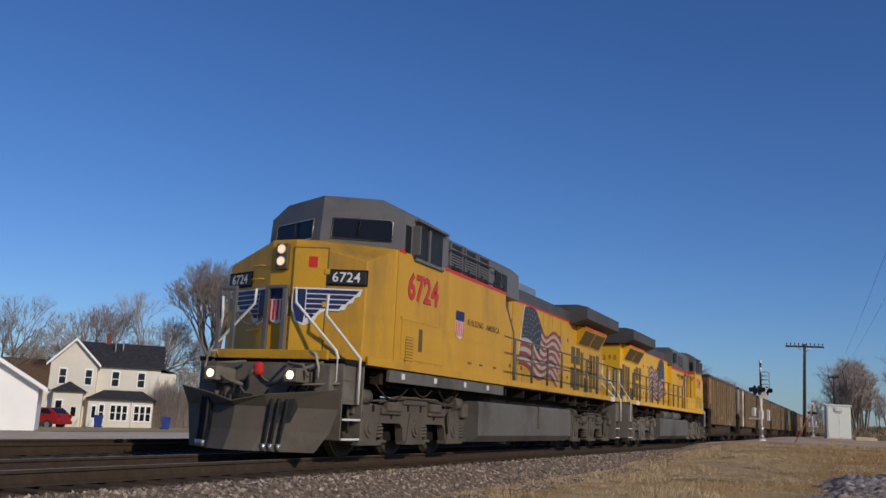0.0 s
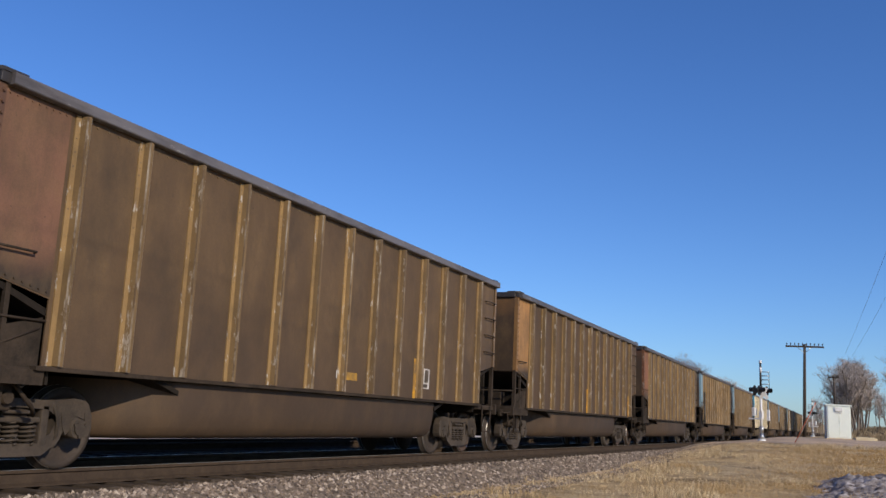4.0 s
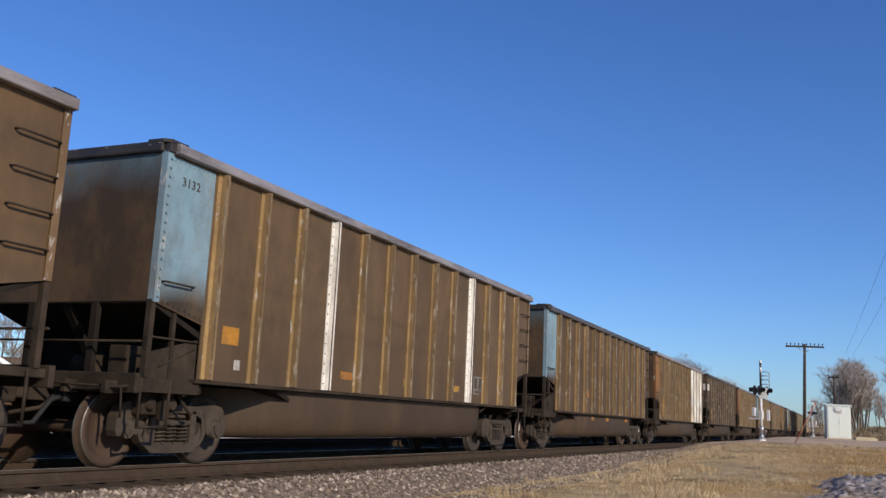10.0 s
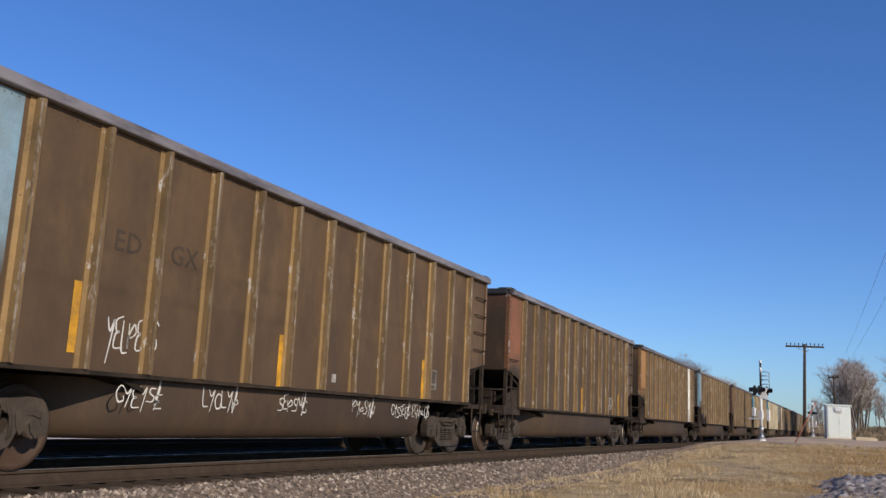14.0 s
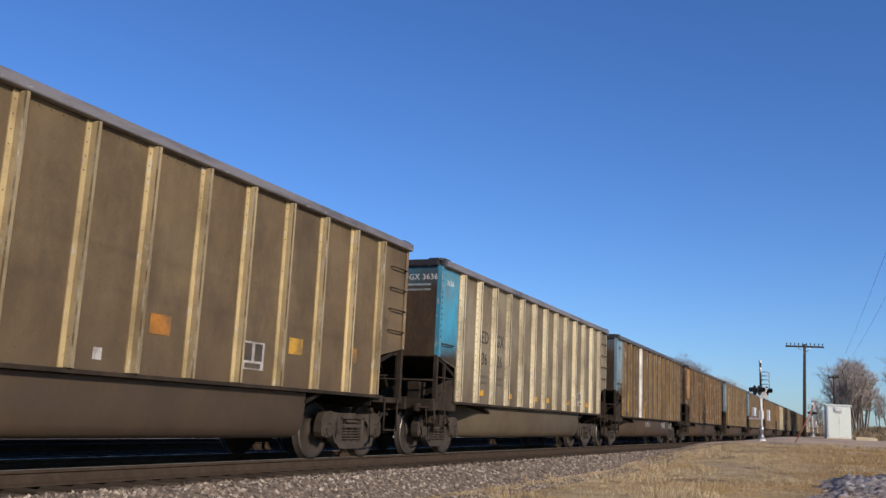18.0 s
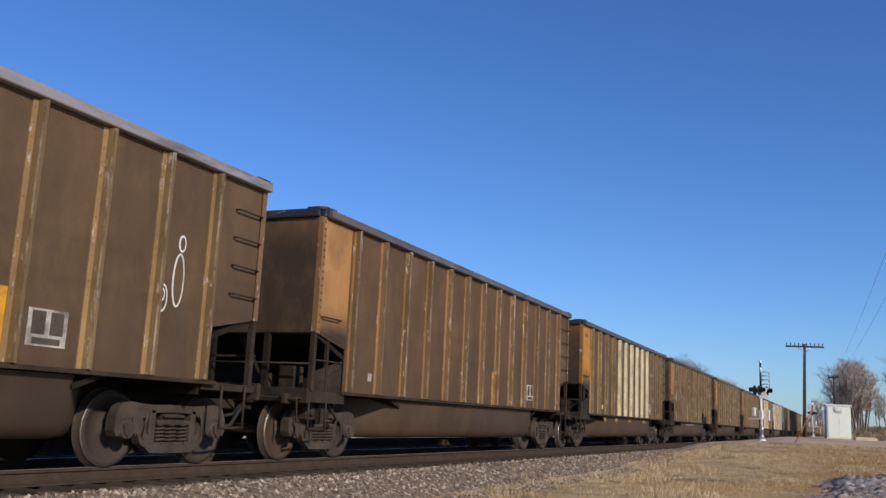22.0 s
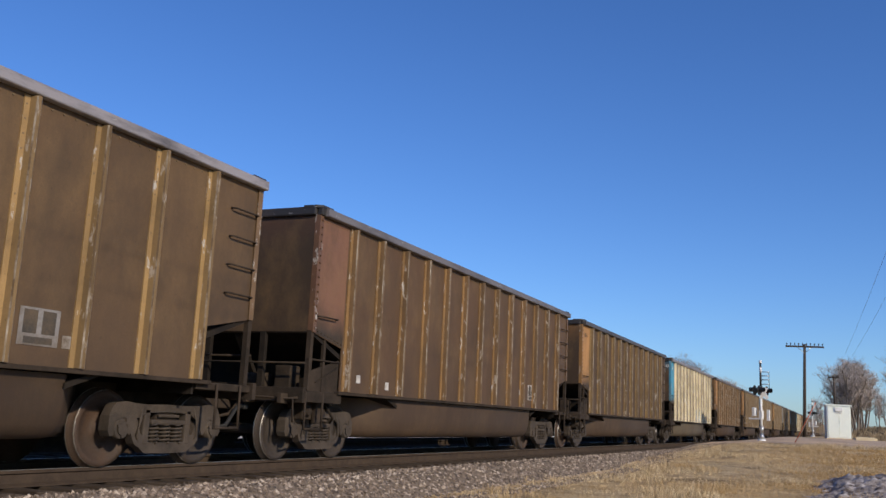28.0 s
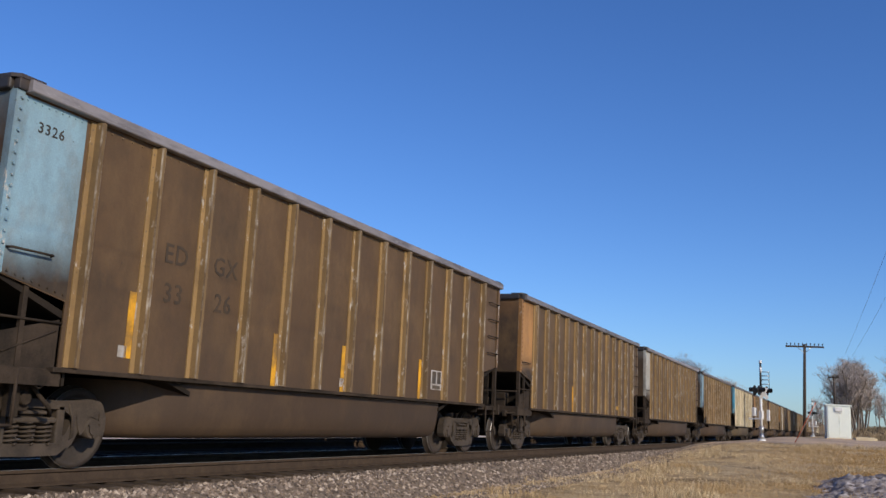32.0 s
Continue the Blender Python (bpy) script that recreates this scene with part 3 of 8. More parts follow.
    bm = boxed(-1.43, 1.43, -END_Y - 0.07, -END_Y + 0.08, TOP_Z - 0.135, TOP_Z + 0.012, bevel=0.025)
    for sx in (-1, 1):
        prism(bm, [(sx * 1.20, -END_Y - 0.075), (sx * 1.44, -END_Y - 0.07), (sx * 1.535, -END_Y - 0.01), (sx * 1.545, -END_Y + 0.30), (sx * 1.40, -END_Y + 0.30)], "z", TOP_Z - 0.01, TOP_Z + 0.032)
        box(bm, *sorted((sx * 1.44, sx * 1.53)), -END_Y - 0.02, -END_Y + 0.10, TOP_Z - 0.13, TOP_Z - 0.01, 0.01)
    c = part("end_chord", bm, M_CHORD, car)
    again(c, flipped())
    bm = boxed(1.42, 1.545, -6.40, 6.40, SILL_Z - 0.04, SILL_Z + 0.012, bevel=0.006)
    c = part("side_sill", bm, M_UNDER, car)
    again(c, flipped())
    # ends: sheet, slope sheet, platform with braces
    e = part("end_sheet", boxed(-1.45, 1.45, -END_Y - 0.01, -END_Y + 0.015, 2.06, TOP_Z - 0.1), M_ENDSHEET, car, "dusty end sheet, darker than the corner panels")
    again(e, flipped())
    bm = bmesh.new()
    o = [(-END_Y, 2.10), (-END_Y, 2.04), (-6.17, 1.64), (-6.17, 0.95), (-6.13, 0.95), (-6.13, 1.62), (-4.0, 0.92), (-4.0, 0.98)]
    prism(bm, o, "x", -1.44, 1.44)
    e = part("slope_sheet", bm, M_NEARBLACK, car)
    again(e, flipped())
    # trapezoid gusset beside the platform, a thin stay across it, a tow hook under it
    bm = prism(bmesh.new(), [(-7.16, 1.12), (-6.30, 1.12), (-6.30, 1.66), (-7.16, 1.44)], "x", 1.425, 1.445)
    pipe(bm, [(1.455, -7.02, 1.26), (1.455, -6.34, 1.54)], 0.012, 5)
    pipe(bm, [(1.45, -6.55, 1.04), (1.45, -6.55, 0.95), (1.45, -6.48, 0.91), (1.45, -6.41, 0.95), (1.45, -6.41, 0.99)], 0.016, 5)
    e = part("end_gusset", bm, M_UNDER, car)
    again(e, flipped())
    bm = boxed(-1.46, 1.46, -7.42, -6.2, 1.02, 1.12, bevel=0.01)
    box(bm, -1.52, 1.52, -7.46, -7.38, 0.92, 1.16, 0.01)
    box(bm, 1.42, 1.50, -7.42, -6.25, 0.94, 1.10)
    e = part("end_platform", bm, M_UNDER, car)
    again(e, flipped())
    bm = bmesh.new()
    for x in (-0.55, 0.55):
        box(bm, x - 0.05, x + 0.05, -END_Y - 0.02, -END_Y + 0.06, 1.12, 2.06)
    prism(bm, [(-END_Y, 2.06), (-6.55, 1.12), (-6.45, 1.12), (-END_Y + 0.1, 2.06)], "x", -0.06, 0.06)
    e = part("end_brace", bm, M_NEARBLACK, car)
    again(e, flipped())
    bm = boxed(1.40, 1.48, -END_Y - 0.02, -END_Y + 0.06, 1.12, 2.08)
    e = part("end_post", bm, M_UNDER, car)
    again(e, flipped())
    e = part("end_post", boxed(1.41, 1.46, -6.83, -6.77, 1.12, 1.98), M_UNDER, car)
    again(e, flipped())
    e = part("end_post", boxed(-1.48, -1.40, -END_Y - 0.02, -END_Y + 0.06, 1.12, 2.08), M_UNDER, car)
    again(e, flipped())
    for z, pts in ((1.55, [(-1.45, -7.36), (1.45, -7.36)]), (1.62, [(1.46, -7.3), (1.46, -6.25)])):
        bm = pipe(bmesh.new(), [(x, y, z) for x, y in pts], 0.016, 5)
        e = part("handrail", bm, M_UNDER, car)
        again(e, flipped())
    # ladder rungs on the trailing corner, one grab iron on the leading one
    bm = pipe(bmesh.new(), [(1.48, 6.58, 0), (1.545, 6.60, 0), (1.545, 7.14, 0), (1.48, 7.16, 0)], 0.014, 5)
    r = part("ladder_rung", bm, M_UNDER, car, "", (0, 0, 2.36))
    for z in (2.76, 3.16, 3.56):
        again(r, (0, 0, z))
    for z in (2.36, 2.76, 3.16, 3.56):
        again(r, flipped(0, 0, z))
    again(r, (0, -13.72, 2.32))
    bm = bmesh.new()
    for y in (6.60, 7.12):
        pipe(bm, [(1.49, y, 1.1), (1.49, y, 0.5)], 0.02, 5)
    pipe(bm, [(1.49, 6.60, 0.52), (1.49, 7.12, 0.52)], 0.02, 5)
    e = part("sill_step", bm, M_UNDER, car)
    again(e, flipped())
    again(e, (0, -13.93, 0))
    # tubs, centre sill, draft gear
    bm = bmesh.new()
    sec = [(0.16, 1.08), (0.16, 0.36), (0.86, 0.35), (1.14, 0.37), (1.27, 0.42), (1.35, 0.53), (1.39, 0.70), (1.41, 0.90), (1.415, 1.08)]
    rings = []
    for y, k in ((-5.22, 0.16), (-4.02, 1.0), (4.02, 1.0), (5.22, 0.16)):
        rings.append([bm.verts.new((0.16 + (x - 0.16) * k, y, z)) for x, z in sec])
    for a, b in zip(rings, rings[1:]):
        for i in range(len(sec) - 1):
            f = bm.faces.new((a[i], a[i + 1], b[i + 1], b[i]))
            f.smooth = False
    bm.faces.new(rings[0])
    bm.faces.new(rings[-1][::-1])
    for e in bm.edges:
        e.smooth = len(e.link_faces) == 2 and e.calc_face_angle(0) < 0.6
    for f in bm.faces:
        f.smooth = True
    bmesh.ops.recalc_face_normals(bm, faces=bm.faces[:])
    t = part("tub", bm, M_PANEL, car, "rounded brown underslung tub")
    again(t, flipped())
    part("centre_sill", boxed(-0.16, 0.16, -7.4, 7.4, 0.72, 1.06), M_UNDER, car)
    bm = boxed(-0.14, 0.14, -7.75, -7.3, 0.78, 1.02, bevel=0.02)
    box(bm, -0.10, 0.10, -8.02, -7.7, 0.80, 1.0, 0.03)
    box(bm, -0.17, 0.06, -8.20, -7.96, 0.74, 1.06, 0.05)
    pipe(bm, [(0.3, -7.4, 0.95), (0.36, -7.75, 0.7), (0.2, -8.08, 0.62)], 0.03, 6)
    pipe(bm, [(0.14, -7.5, 0.95), (0.9, -7.52, 0.93), (1.45, -7.5, 1.0)], 0.018, 5)
    cpl = part("coupler", bm, M_UNDER, car)
    again(cpl, flipped())
    for sx in (0.42,):
        bm = bmesh.new()
        pipe(bm, [(sx, -7.45, 0.86), (sx + 0.05, -7.72, 0.80), (sx + 0.02, -7.92, 0.52), (sx - 0.1, -8.06, 0.50)], 0.035, 6)
        box(bm, sx - 0.06, sx + 0.06, -7.52, -7.40, 0.78, 0.95, 0.015)
    a = part("air_hose", bm, M_RUBBER, car)
    again(a, flipped())
    bm = pipe(bmesh.new(), [(1.42, -7.55, 0.62), (1.40, -7.55, 0.98), (0.7, -7.62, 1.0), (0.18, -7.85, 1.04)], 0.018, 5)
    for sx in (0.55, 1.2):
        box(bm, sx - 0.04, sx + 0.04, -7.64, -7.44, 0.90, 1.06, 0.01)
    a = part("cut_lever", bm, M_UNDER, car)
    again(a, flipped())
    bm = boxed(0.95, 1.25, -7.0, -6.4, 0.66, 0.98, bevel=0.02)
    for yy in (-6.9, -6.5):
        cyl(bm, (0.9, yy, 0.80), (1.32, yy, 0.80), 0.07, seg=8)
    box(bm, 1.26, 1.34, -6.75, -6.60, 0.60, 0.94, 0.01)
    pipe(bm, [(1.3, -6.45, 0.95), (1.34, -6.2, 0.7), (1.2, -6.05, 0.62)], 0.025, 5)
    a = part("brake_rigging", bm, M_UNDER, car)
    again(a, flipped())
    bm = boxed(-1.43, 1.43, -6.2, 6.2, TOP_Z - 0.62, TOP_Z - 0.40)
    part("coal_load", bm, M_COAL, car)
    # brake gear at the leading platform
    bm = boxed(0.75, 1.05, -7.15, -6.85, 1.12, 1.52, bevel=0.02)
    part("control_valve", bm, M_UNDER, car)
    part("brake_gear", cyl(bmesh.new(), (0.1, -7.0, 1.26), (0.55, -7.0, 1.26), 0.14, seg=12), M_UNDER, car)
    t = truck_proto(car)
    t.matrix_local = Matrix.Translation((0, -HALF + 1.92, 0))
    bpy.context.view_layer.update()
    t2 = copy_thing(t, flipped(0, HALF - 1.92, 0))
    return car


BLUE_END, TEAL_END = (0.235, 0.375, 0.45), (0.06, 0.33, 0.48)
ORANGE_END, RUST_END, RED_END, AMBER_END = (0.44, 0.225, 0.078), (0.20, 0.10, 0.06), (0.27, 0.108, 0.052), (0.55, 0.24, 0.03)
PALE_END = (0.46, 0.46, 0.42)
SIDE_BROWN, SIDE_SILVER, SIDE_DARK, SIDE_TAN = (0.124, 0.079, 0.041), (0.265, 0.232, 0.163), (0.074, 0.050, 0.027), (0.17, 0.12, 0.062)
POST_TAN, POST_SILVER, POST_DARK, POST_WHITE = (0.35, 0.222, 0.090), (0.72, 0.62, 0.41), (0.12, 0.085, 0.05), (0.95, 0.91, 0.82)
ENDS = {"b": BLUE_END, "t": TEAL_END, "o": ORANGE_END, "r": RUST_END, "e": RED_END, "c": (0.30, 0.132, 0.038), "a": AMBER_END, "p": PALE_END, "k": (0.10, 0.066, 0.038)}
END_WORDS = {"b": "pale blue", "t": "bright teal blue", "o": "orange-brown", "r": "rust-brown", "e": "brick-red", "c": "burnt-orange", "a": "amber", "p": "pale grey", "k": "dark brown, white-banded"}
SIDES = {"n": (SIDE_BROWN, POST_TAN, "dusty brown"), "s": (SIDE_SILVER, POST_SILVER, "silver-grey"), "d": (SIDE_DARK, POST_DARK, "dark brown"), "y": (SIDE_TAN, (0.60, 0.45, 0.22), "tan")}
# per car: end colour, side, post colours that stand out, number on the corner panel, reporting marks
CARS = [
    "o n", "p n w2", "r n", "o n", "e n", "b n", "b n - 3304", "t s - 3621 EDGX", "b n", "b n",
    "b n w3,w9 3132", "b n", "c n w9,w10,w11,w12 4594", "k d - - ETRX", "e n", "b n", "e n", "o n w11", "b n", "r n",
    "t y - 3514", "t s - 3636 EDGX", "b n w3 3128", "o n - 4145", "b n", "b n - 3099", "o n", "a n s4,s5,s6,s7,s8,s9 4711", "o n", "o n - 4383",
    "o n", "r n s3,s4,s5,s6,s7", "p s", "b n - 3418", "r n", "o n - 4352", "t s - 3605 EDGX", "o n", "o n - 4230", "b n - 3326", "o n",
]


SHADE = {3: 0.70, 4: 0.85, 5: 0.98, 6: 1.06, 7: 0.90, 8: 0.95, 9: 0.92, 10: 1.0, 11: 0.80, 12: 0.86, 13: 0.80, 14: 0.92, 15: 0.87, 16: 0.80, 17: 0.92, 20: 0.98, 21: 0.92, 22: 0.92, 23: 0.78, 24: 1.18, 25: 0.87, 26: 0.88, 27: 0.87, 28: 0.74, 29: 0.74, 30: 0.80, 33: 0.86, 34: 0.80, 35: 0.64, 36: 0.95, 37: 0.72, 38: 0.76, 39: 0.78}  # how light each car's dust is against the usual

CHORDS = {4: 0.09, 5: 0.10, 11: 0.08, 12: 0.28, 28: 0.07, 35: 0.07, 22: 0.10, 37: 0.16}  # how light the top chord is, where it stands out


def dress_car(car, code, i, rng):
    f = code.split()
    end, (side, post, side_word) = ENDS[f[0]], SIDES[f[1]]
    k = 1.06 * SHADE.get(i, 0.86)
    warm = (0.0, 0.04, 0.02, 0.06)[i % 4]
    side = tuple(c * k * w for c, w in zip(side, (1 + warm, 1 - warm * 0.3, 1 - warm * 1.6)))
    chord = rng.uniform(0.15, 0.27) if f[0] in "btpe" else rng.uniform(0.08, 0.16)
    chord = CHORDS.get(i, chord)
    if i in (23, 26, 37, 34):
        side = (side[0], side[1] * 0.90, side[2] * 0.88)
        post = (post[0] * 0.85, post[1] * 0.76, post[2] * 0.72)
    special = {}
    if len(f) > 2 and f[2] != "-":
        for s in f[2].split(","):
            special[int(s[1:])] = POST_WHITE if s[0] == "w" else POST_SILVER
    for tr in car.children:
        if tr.name.startswith("truck"):
            for w in tr.children:
                if w.name.startswith("wheelset"):
                    w.color = rng.choice(((0.052, 0.040, 0.031, 1), (0.043, 0.034, 0.027, 1), (0.060, 0.046, 0.034, 1), (0.048, 0.037, 0.029, 1), (0.085, 0.048, 0.028, 1)))
    car["label"] = "%s aluminium coal gondola with %s corner panels" % (side_word, END_WORDS[f[0]])
    for o in car.children:
        n = o.name.split(".")[0]
        if n == "side_sheet":
            o.color = (*side, 1)
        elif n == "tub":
            # side colour again, darkened to put in the shade under the body
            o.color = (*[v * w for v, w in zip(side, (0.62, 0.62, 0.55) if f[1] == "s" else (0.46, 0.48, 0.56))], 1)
        elif n == "side_post":
            j = round((o.location.y - POST_Y[0]) / BAY)
            kk = rng.uniform(0.75, 1.15) * min(1.05, k / 0.97)
            c = special.get(j, tuple(v * kk for v in post))
            o.color = (*c, 1)
            if j in special or f[1] == "s":
                o.data = STUDDED_POST
        elif n == "top_chord":
            o.color = (chord, chord * 0.93, chord * 0.96, 1)
        elif n == "end_chord":
            o.color = (0.03, 0.027, 0.026, 1)
        elif n == "corner_post":
            o.color = (*[v * (0.9 if f[0] in "bpt" else 0.62) for v in end], 1)
        elif n == "trailing_post":
            o.color = (*[v * 1.5 for v in side], 1)
        elif n == "corner_panel":
            o.color = (*end, 1)
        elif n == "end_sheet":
            # about half of the corner panel's own colour
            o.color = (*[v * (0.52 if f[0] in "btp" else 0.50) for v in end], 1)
    x = 1.4795
    num = f[3] if len(f) > 3 else "-"
    if num != "-":
        dark = f[0] in "boarec"
        m = M_NUMDARK if dark else M_NUMWHITE
        lettering("number", num, 0.165, m, car, Matrix.Translation((x + 0.004, -END_Y + 0.50, 3.66)) @ ON_SIDE, spacing=1.15)
    if len(f) > 4:
        m = M_NUMWHITE if f[4] == "ETRX" else M_FADED
        num2 = ("750", "485") if f[4] == "ETRX" else (num[:2], num[2:])
        y1, y2 = (POST_Y[1] + POST_Y[2]) / 2, (POST_Y[2] + POST_Y[3]) / 2
        if f[4] == "ETRX":
            y1, y2 = (POST_Y[1] + POST_Y[2]) / 2 + 0.12, (POST_Y[2] + POST_Y[3]) / 2
        for y, a, b in ((y1, f[4][:2], num2[0]), (y2, f[4][2:], num2[1])):
            lettering("reporting_mark", a, 0.42, m, car, Matrix.Translation((x, y, 2.68)) @ ON_SIDE, spacing=1.1, wide=0.84)
            lettering("reporting_mark", b, 0.40, m, car, Matrix.Translation((x, y, 2.18)) @ ON_SIDE, spacing=1.1, wide=0.84)
            for z in (1.78, 1.64):
                o = again(STENCIL_BAR, (x, y, z), car)
                o.color = (0.5, 0.48, 0.42, 1) if f[4] == "ETRX" else (0.14, 0.125, 0.095, 1)
                o.scale = (1, 0.75, 0.7)
    if f[0] == "o" and num != "-":
        m = M_NUMWHITE if num == "4230" else M_NUMDARK
        for z, word in ((3.74, "COLX"), (3.52, num)):
            lettering("end_lettering", word, 0.17, m, car, Matrix.Translation((0.82, -END_Y - 0.013, z)) @ ON_FRONT, spacing=1.15)
    if f[0] == "k":
        part("white_band", boxed(x + 0.004, x + 0.006, -END_Y + 0.1, -END_Y + 0.97, 3.14, 3.52), M_NUMWHITE, car, "white painted band")
        part("white_band", boxed(0.1, 1.38, -END_Y - 0.014, -END_Y - 0.011, 3.14, 3.52), M_NUMWHITE, car, "white painted band")
        for z, word in ((3.80, "ETRX"), (3.62, "750485")):
            lettering("end_lettering", word, 0.16, M_NUMWHITE, car, Matrix.Translation((0.75, -END_Y - 0.014, z)) @ ON_FRONT, spacing=1.15)
    if f[0] == "t":
        face = Matrix.Translation((0.95, -END_Y - 0.014, 0)) @ ON_FRONT
        lettering("end_lettering", "EDGX " + num, 0.17, M_NUMWHITE, car, Matrix.Translation((0, 0, 3.74)) @ face, spacing=1.1)
        for z in (3.58, 3.47):
            o = again(STENCIL_BAR, Matrix.Translation((0.95, -END_Y - 0.011, z)) @ pose(0, 0, 0, 0, 0, -90), car)
            o.scale = (1, 1, 0.5)
            o.color = (0.45, 0.55, 0.58, 1)
    if i in (11, 15, 39):
        for y, a, b in ((1.5, "ED", num[:2]), (2.5, "GX", num[2:])):
            for z, word in ((2.68, a), (2.18, b)):
                if word.strip("-"):
                    lettering("faded_mark", word, 0.36, M_GHOST, car, Matrix.Translation((x - 0.003, POST_Y[0] + BAY * y, z)) @ ON_SIDE, "faded dark stencilled characters", spacing=1.1)
    if i in (13, 14):
        part("reflector_plate", boxed(1.46, 1.475, -END_Y + 0.02, -END_Y + 0.24, 1.10, 1.26, bevel=0.004), M_YELLOW, car, "yellow reflector plate at the corner")
    # stencilled patches, data plates, paper tags and painted scrawls, by bay
    marks = MARKS.get(i)
    if marks is None:
        marks = "P%d " % rng.choice((9, 10)) + " ".join("%s%.2f" % (rng.choice("SqWWW"), rng.uniform(0.1, 11.6)) for _ in range(3))
    if f[1] == "s":
        marks += " s0.9 s2.9 s5 s6.1 s8.2 s10.4 s11.3"
    if i > 41:
        marks = ""
    for mk in marks.split():
        kind, y = mk[0], -6.15 + 0.997 * min(11.8 if mk[0] == "Y" else 11.45, float(mk[1:]) + 0.5)
        oc = rng.choice([(0.55, 0.25, 0.03), (0.50, 0.20, 0.03), (0.62, 0.34, 0.04)])
        if kind == "Q":
            again(PATCH_L, (x, y, 1.78), car).color = (*oc, 1)
        elif kind == "q":
            again(PATCH, (x, y, 1.42), car).color = (*oc, 1)
        elif kind == "s":
            again(PATCH, (x, y, 1.40), car).color = (0.85, 0.42, 0.03, 1)
        elif kind == "S":
            again(TALL_PATCH, (x, POST_Y[0] + BAY * (math.floor(float(mk[1:])) + 1) - 0.19, 1.72 if float(mk[1:]) < 2 else 1.52), car).color = (0.80, 0.40, 0.025, 1)
        elif kind == "W":
            c = rng.uniform(0.35, 0.75)
            again(TAG, (x, y, rng.uniform(1.28, 1.45)), car).color = (c, c * 0.95, c * 0.88, 1)
        elif kind == "P":
            c = rng.choice((0.3, 0.6, 0.75))
            c = 0.15 if i in (3, 4, 12, 28, 29, 35, 37) else c
            again(DATA_PLATE, (x, y, 1.55), car).color = (c, c * 0.95, c * 0.9, 1)
            for dy in (-0.125, 0.125):
                again(PLATE_FIELD, (x + 0.003, y + dy, 1.60), car).color = (0.06, 0.052, 0.042, 1)
            again(PLATE_STRIP, (x + 0.003, y, 1.405), car).color = (0.07, 0.06, 0.048, 1)
        elif kind == "t":
            again(PATCH, (1.419, y, 0.99), car).color = (*oc, 1)
        elif kind in "Gg":
            scrawl(car, x - 0.004 if kind == "G" else 1.413, y, 1.60 if kind == "G" else 0.90, 0.44 if kind == "G" else 0.25, 0.85 if kind == "G" else 0.80, rng)
        elif kind == "L":
            bm = bmesh.new()
            ribbon(bm, [(y - 1.3 + 0.1 * q, 0.98 + 0.02 * math.sin(q * 0.7) + (0.04 if q > 16 else 0.0)) for q in range(27)], 0.014, 1.421)
            part("chalk_line", bm, M_NUMWHITE, car, "long wavering chalk line")
        elif kind == "Y":
            # two chalked closed loops, one tall with a knob on top
            bm = bmesh.new()
            for cy, cz, ry, rz in ((y, 2.38, 0.10, 0.34), (y + 0.02, 2.86, 0.06, 0.10), (y - 0.27, 2.12, 0.09, 0.17), (y - 0.27, 2.16, 0.04, 0.07)):
                ribbon(bm, [(cy + ry * math.cos(6.2832 * q / 20), cz + rz * math.sin(6.2832 * q / 20)) for q in range(21)], 0.016, x)
            part("chalk_loop", bm, M_NUMWHITE, car, "white chalked loop outline")
        elif kind == "X":
            big_scrawl(car, x, y, rng)
    return car


M_NUMDARK = plain("stencil_black", (0.03, 0.028, 0.026), (0.07, 0.055, 0.04), 0.7)
M_FADED = plain("faded_black", (0.055, 0.048, 0.038), (0.085, 0.073, 0.056), 0.7)
M_GHOST = plain("faded_stencil", (0.048, 0.034, 0.021), (0.07, 0.046, 0.026), 0.7, 0.0, 5.0)
M_NUMWHITE = plain("stencil_white", (0.72, 0.70, 0.64), (0.55, 0.52, 0.46), 0.7)


